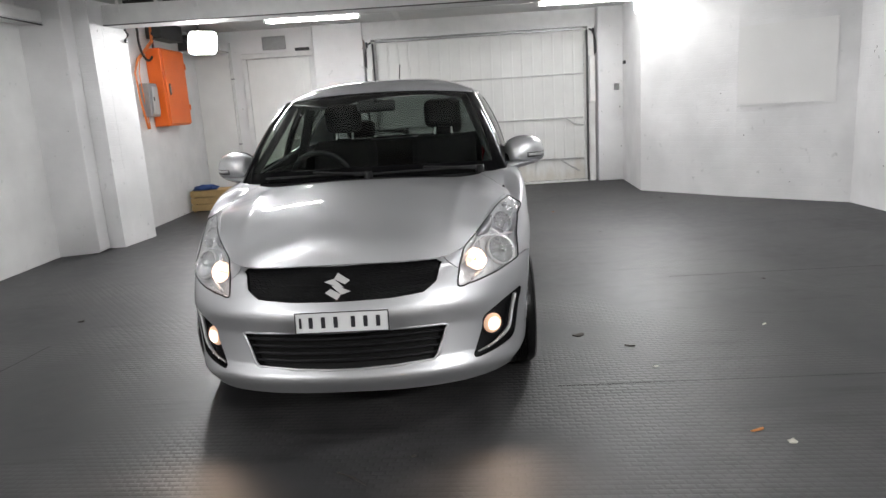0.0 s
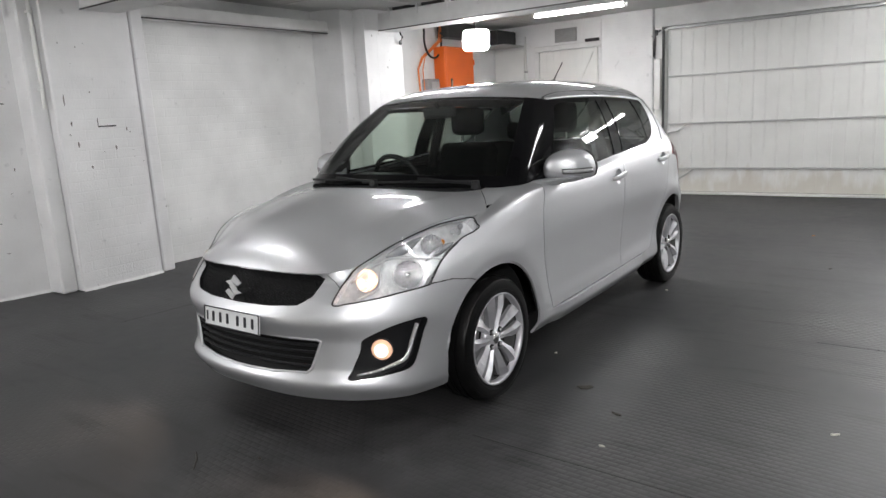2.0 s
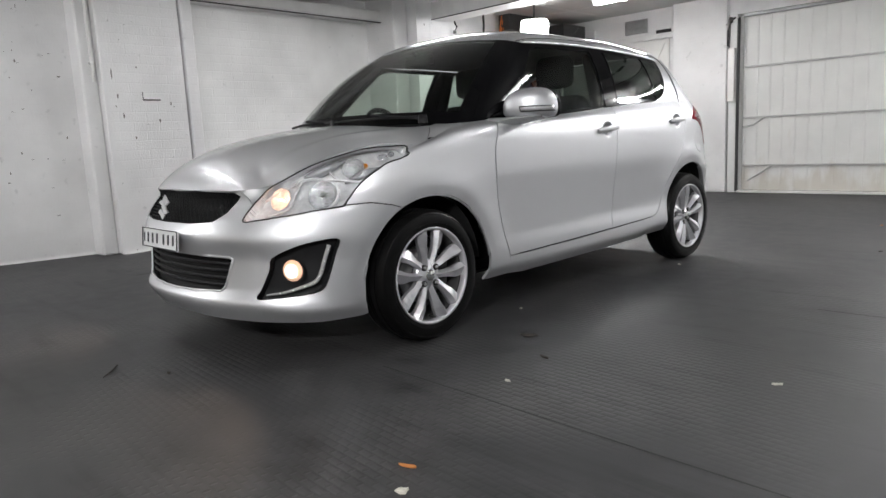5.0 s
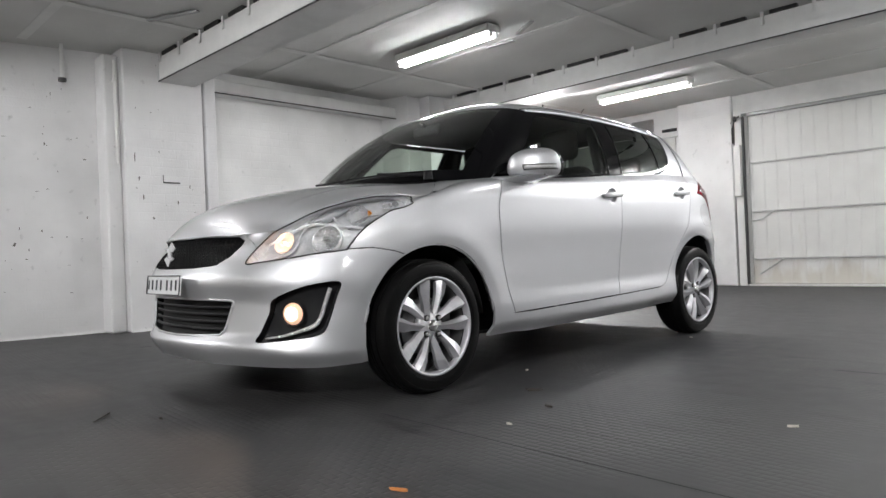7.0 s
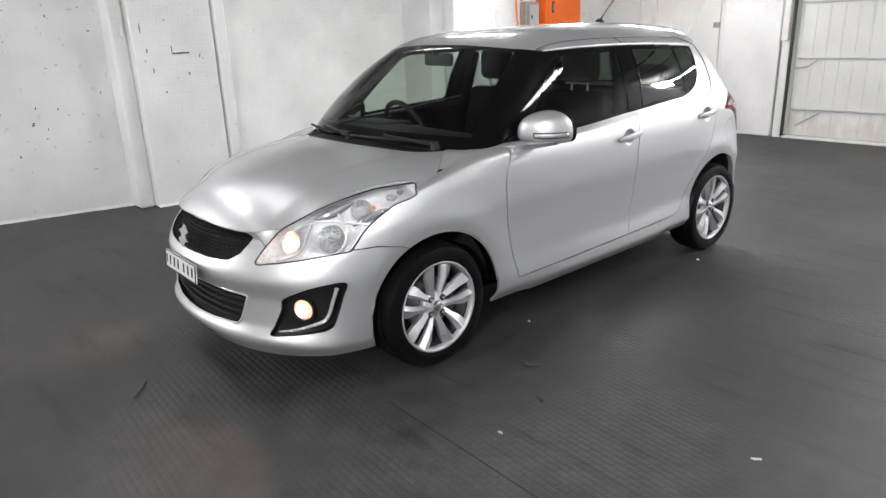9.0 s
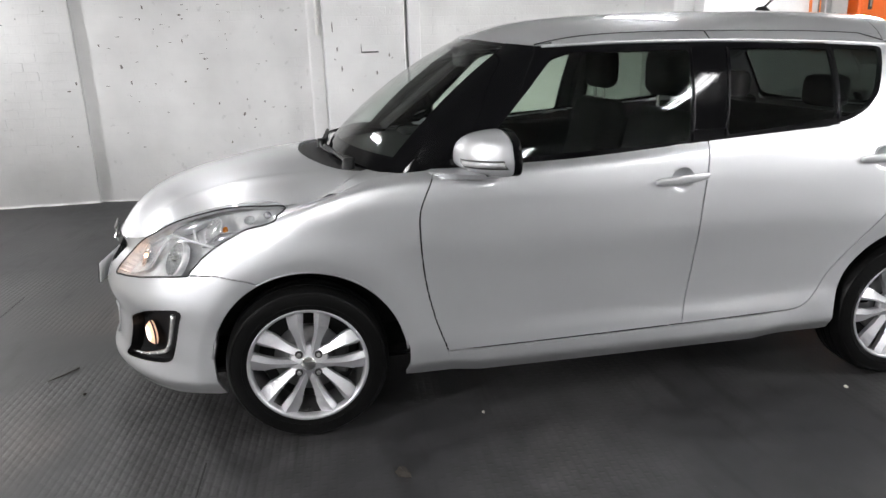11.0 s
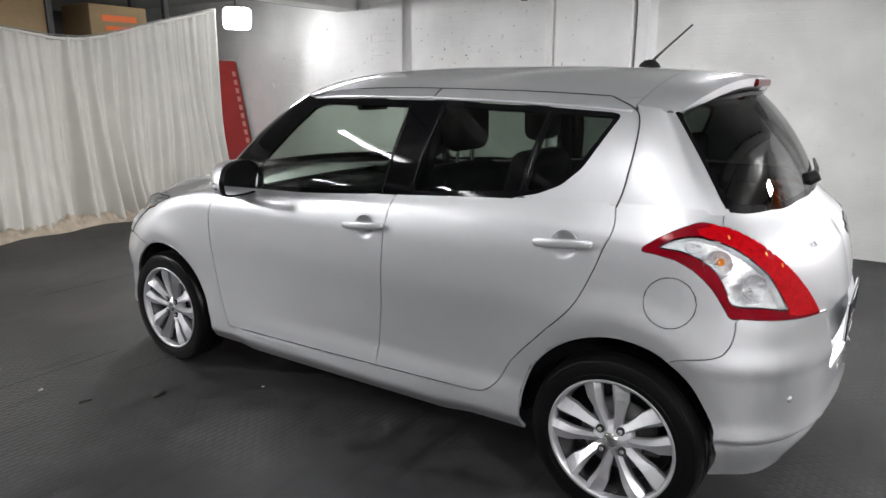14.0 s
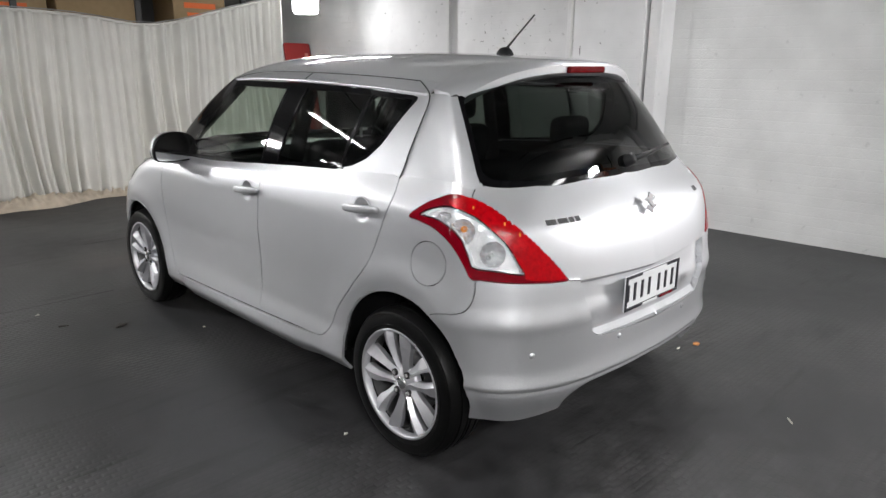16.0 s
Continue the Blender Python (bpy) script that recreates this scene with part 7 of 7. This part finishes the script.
# cloth spilled along the floor
bm = bmesh.new()
rows = []
for i in range(421):
    x = -2.75 + 5.4 * i / 420
    col = []
    wid = 0.36 + 0.10 * math.sin(x * 2.1) + 0.05 * math.sin(x * 7.3)
    for j in range(15):
        v = j / 14
        hump = math.sin(math.pi * min(1, v * 1.02)) * (0.10 + 0.04 * math.sin(x * 5))
        z = 0.008 + hump * (0.55 + 0.55 * noise.noise((x * 7, v * 6, 1.0))) + 0.075 * abs(noise.noise((x * 15, v * 7, 4.0))) * math.sin(math.pi * v) + 0.03 * abs(noise.noise((x * 34, v * 13, 9.0))) * (1 - v)
        col.append(bm.verts.new((x, -4.02 + v * wid + 0.03 * noise.noise((x * 4, v * 3, 7.0)), max(0.004, z if j < 14 else 0.004))))
    rows.append(col)
for a, b in zip(rows, rows[1:]):
    for j in range(14):
        bm.faces.new((a[j], b[j], b[j + 1], a[j + 1]))
tagged(obj("floor_cloth", bm, CREAM_CLOTH, smooth=True), "crumpled soiled cream cloth along the foot of the curtain", "cloth")
tagged(obj("curtain_line", tube([(-2.92 + 5.8 * k / 20, -4.0, 2.03 + 0.34 * max(0, 1 - (5.8 * k / 20) / 2.0) ** 1.6 + 0.1 * max(0, (-2.92 + 5.8 * k / 20 - 0.8) / 2) - 0.10 * math.exp(-((-1.77 + 5.8 * k / 20) / 0.65) ** 2) - 0.02) for k in range(21)], 0.006), GREY_METAL), "thin line carrying the curtain", "line")

# leaning red board behind the curtain
t = thing("leaning_board", "tall red board with pale printed bars, leaning by the wall", "board", (-4.06, -4.66, 0))
back = lambda x, z: (x, -.37 * z / 1.78, z)
part("panel", prism([back(0, .003), back(.46, .003), back(.46, 1.76), back(.44, 1.78), back(.02, 1.78), back(0, 1.76)], (0, -.03, -.006)), RED_BOARD, t)
part("edge_strip", prism([back(-.012, .003), back(-.001, .003), back(-.001, 1.77), back(-.012, 1.77)], (0, -.034, -.006)), DARK_METAL, t, "dark edge of the board")
DULL_PRINT = plain("dull_pink_print", (0.50, 0.22, 0.19), 0.6)
for i in range(10):
    z = .50 + i * .118
    part("print_bar", prism([(x, y + .002, q) for x, y, q in (back(.045, z), back(.105, z), back(.105, z + .07), back(.045, z + .07))], (0, .003, 0)), DULL_PRINT, t, "pale bar down the board")
t = thing("storage_rack", "dark steel storage rack behind the curtain", "rack", (-0.4, -5.3, 0))
for x in (-2.5, -1.0, 0.4, 1.9):
    for y in (-0.35, 0.35):
        part("post", box(x - 0.035, y - 0.03, 0, x + 0.035, y + 0.03, 2.55, 0.004), DARK_METAL, t)
for z in (0.6, 1.25, 1.9):
    part("shelf", box(-2.55, -0.4, z, 1.95, 0.4, z + 0.05, 0.004), DARK_METAL, t)
for x, w, h, bars in ((-2.05, 0.75, 0.42, 1), (-0.75, 1.0, 0.44, 0), (0.2, 0.7, 0.40, 1), (1.0, 0.6, 0.36, 1)):
    c = thing("carton", "brown cardboard carton with orange printed bars on the rack" if bars else "plain brown cardboard carton on the rack", "carton", (x - 0.2, -5.25, 1.951))
    part("box", box(-w / 2, -0.3, 0, w / 2, 0.3, h, 0.008), CARTON, c)
    if bars:
        part("print_bar", box(-w * 0.3, 0.302, h * 0.55, w * 0.3, 0.306, h * 0.72), ORANGE, c)
        part("print_bar", box(-w * 0.2, 0.302, h * 0.30, w * 0.25, 0.306, h * 0.42), ORANGE, c)

bm = bmesh.new()
bmesh.ops.create_icosphere(bm, subdivisions=3, radius=1)
for v in bm.verts:
    k = 1 + 0.25 * noise.noise(v.co * 2.0)
    v.co = Vector((v.co.x * 0.26 * k, v.co.y * 0.24 * k, v.co.z * 0.13 * k))
low = min(v.co.z for v in bm.verts)
for v in bm.verts:
    v.co += Vector((-2.62, -5.3, 1.9505 - low))
tagged(obj("black_bag", bm, GLOOM, smooth=True), "slumped black bag on top of the storage rack", "bag")

# crate with blue cloth in the far corner
t = thing("wooden_crate", "pale wooden slatted crate on the floor in the corner", "crate", (-3.08, 6.62, 0.0), 8)
for k in range(3):
    part("slat", box(-0.32, -0.20, 0.02 + k * 0.1, 0.32, -0.185, 0.105 + k * 0.1, 0.003), WOOD, t)
    part("slat", box(-0.32, 0.185, 0.02 + k * 0.1, 0.32, 0.20, 0.105 + k * 0.1, 0.003), WOOD, t)
    for s in (-1, 1):
        part("end_slat", box(s * 0.312 - 0.008, -0.184, 0.02 + k * 0.1, s * 0.312 + 0.008, 0.184, 0.105 + k * 0.1, 0.003), WOOD, t)
for sx in (-1, 1):
    for sy in (-1, 1):
        part("corner_post", box(sx * 0.285 - 0.018, sy * 0.168 - 0.016, 0, sx * 0.285 + 0.018, sy * 0.168 + 0.016, 0.315, 0.003), WOOD, t)
part("base", box(-0.3, -0.18, 0.012, 0.3, 0.18, 0.019), WOOD, t)
part("lid_board", box(-0.30, -0.17, 0.29, 0.30, 0.17, 0.305, 0.003), WOOD, t)
bm = bmesh.new()
bmesh.ops.create_icosphere(bm, subdivisions=4, radius=1)
for v in bm.verts:
    k = 1 + 0.35 * noise.noise(v.co * 2.3)
    v.co = Vector((v.co.x * 0.17 * k, v.co.y * 0.12 * k, max(-0.02, v.co.z * 0.05 * k)))
bmesh.ops.transform(bm, matrix=pose(-3.2, 6.58, 0.328), verts=bm.verts)
tagged(obj("blue_rag", bm, BLUE_CLOTH, smooth=True), "crumpled dark blue rag on the wooden crate", "rag")

# litter on the floor
rng = random.Random(9)
LEAF_DARK = plain("dry_dark_leaf", (0.03, 0.025, 0.02), 0.8)
LEAF_PALE = plain("pale_scrap", (0.5, 0.48, 0.42), 0.8)
LEAF_ORANGE = plain("orange_leaf", (0.42, 0.16, 0.04), 0.7)


def scrap(name, label, x, y, l, w, r, material):
    bm = bmesh.new()
    n = 9
    pts = []
    for k in range(n):
        a = k / n * math.tau
        j = 0.65 + 0.5 * rng.random()
        pts.append((l / 2 * math.cos(a) * j, w / 2 * math.sin(a) * j, 0.002 + 0.006 * rng.random()))
    top = [bm.verts.new(p) for p in pts]
    low = [bm.verts.new((p[0], p[1], 0.0005)) for p in pts]
    c = bm.verts.new((0, 0, 0.008))
    for k in range(n):
        bm.faces.new((top[k], top[(k + 1) % n], c))
        bm.faces.new((low[k], low[(k + 1) % n], top[(k + 1) % n], top[k]))
    bm.faces.new(low[::-1])
    bmesh.ops.transform(bm, matrix=pose(x, y, 0.0006, 0, 0, r), verts=bm.verts)
    return tagged(obj(name, bm, material), label, name.replace("_", " "))


for x, y, l, w, r, m in ((1.125, 0.265, .09, .05, 30, 0), (1.36, 0.05, .06, .02, -20, 0), (1.41, -.25, .025, .018, 0, 1), (2.18, .27, .04, .012, 40, 1), (.24, -1.0, .02, .015, 0, 0), (-.12, 4.76, .05, .02, 10, 0), (1.64, 4.55, .03, .02, 0, 2),
                         (1.69, -1.04, .04, .035, 20, 1), (3.1, 5.15, .05, .03, 10, 0), (.80, .63, .018, .012, 0, 1), (.965, 2.14, .02, .016, 0, 1), (-.96, 2.775, .055, .04, 15, 2), (-.83, 2.73, .035, .015, 0, 1), (-.43, 3.42, .06, .01, 40, 1),
                         (1.6, -.94, .06, .016, 15, 2), (2.6, 1.2, .03, .012, 0, 0), (-.3, -1.9, .03, .02, 0, 0), (-2.2, 1.1, .05, .03, 0, 0), (1.9, 3.2, .04, .015, 60, 0)):
    scrap(*(("dry_leaf", "small dark dry leaf on the floor"), ("paper_scrap", "small pale scrap on the floor"), ("orange_leaf", "small orange fallen leaf on the floor"))[m], x, y, l, w, r, (LEAF_DARK, LEAF_PALE, LEAF_ORANGE)[m])
tagged(obj("twig", tube([(-.04, -1.10, .006), (.02, -1.14, .008), (.08, -1.20, .006)], [.003, .004, .002], sides=6), LEAF_DARK), "thin dark twig on the floor", "twig")

# ---------------------------------------------------------------- painted bricks of the long wall
meshes = []
rng = random.Random(21)
for w in (0.226, 0.106):
    for v in range(4):
        bm = box(0, -w / 2 - 0.0050, -0.0424, 0.0036, w / 2 + 0.0050, 0.0424, 0.0034)
        for q in bm.verts:
            q.co += Vector((rng.uniform(-0.0008, 0.0008), rng.uniform(-0.003, 0.003), rng.uniform(-0.002, 0.002)))
        me = bpy.data.meshes.new("brick")
        bm.to_mesh(me)
        bm.free()
        me.materials.append(WALL_X)
        meshes.append(me)
for row in range(30):
    z = 0.045 + row * 0.086
    y = -2.085 - (0.113 if row % 2 else 0.0535 + 0.001)
    first = row % 2 == 0
    while y > -4.55:
        half = first
        b = new("brick", meshes[(4 if half else 0) + rng.randrange(4)])
        b.parent = WALL_BRICK
        b.matrix_basis = pose(-4.1310 + rng.uniform(-0.0006, 0.0005), y, z, rng.uniform(-0.5, 0.5), rng.uniform(-0.4, 0.4), rng.uniform(-0.3, 0.3))
        y -= (0.172 + 0.001) if half else 0.238
        first = False
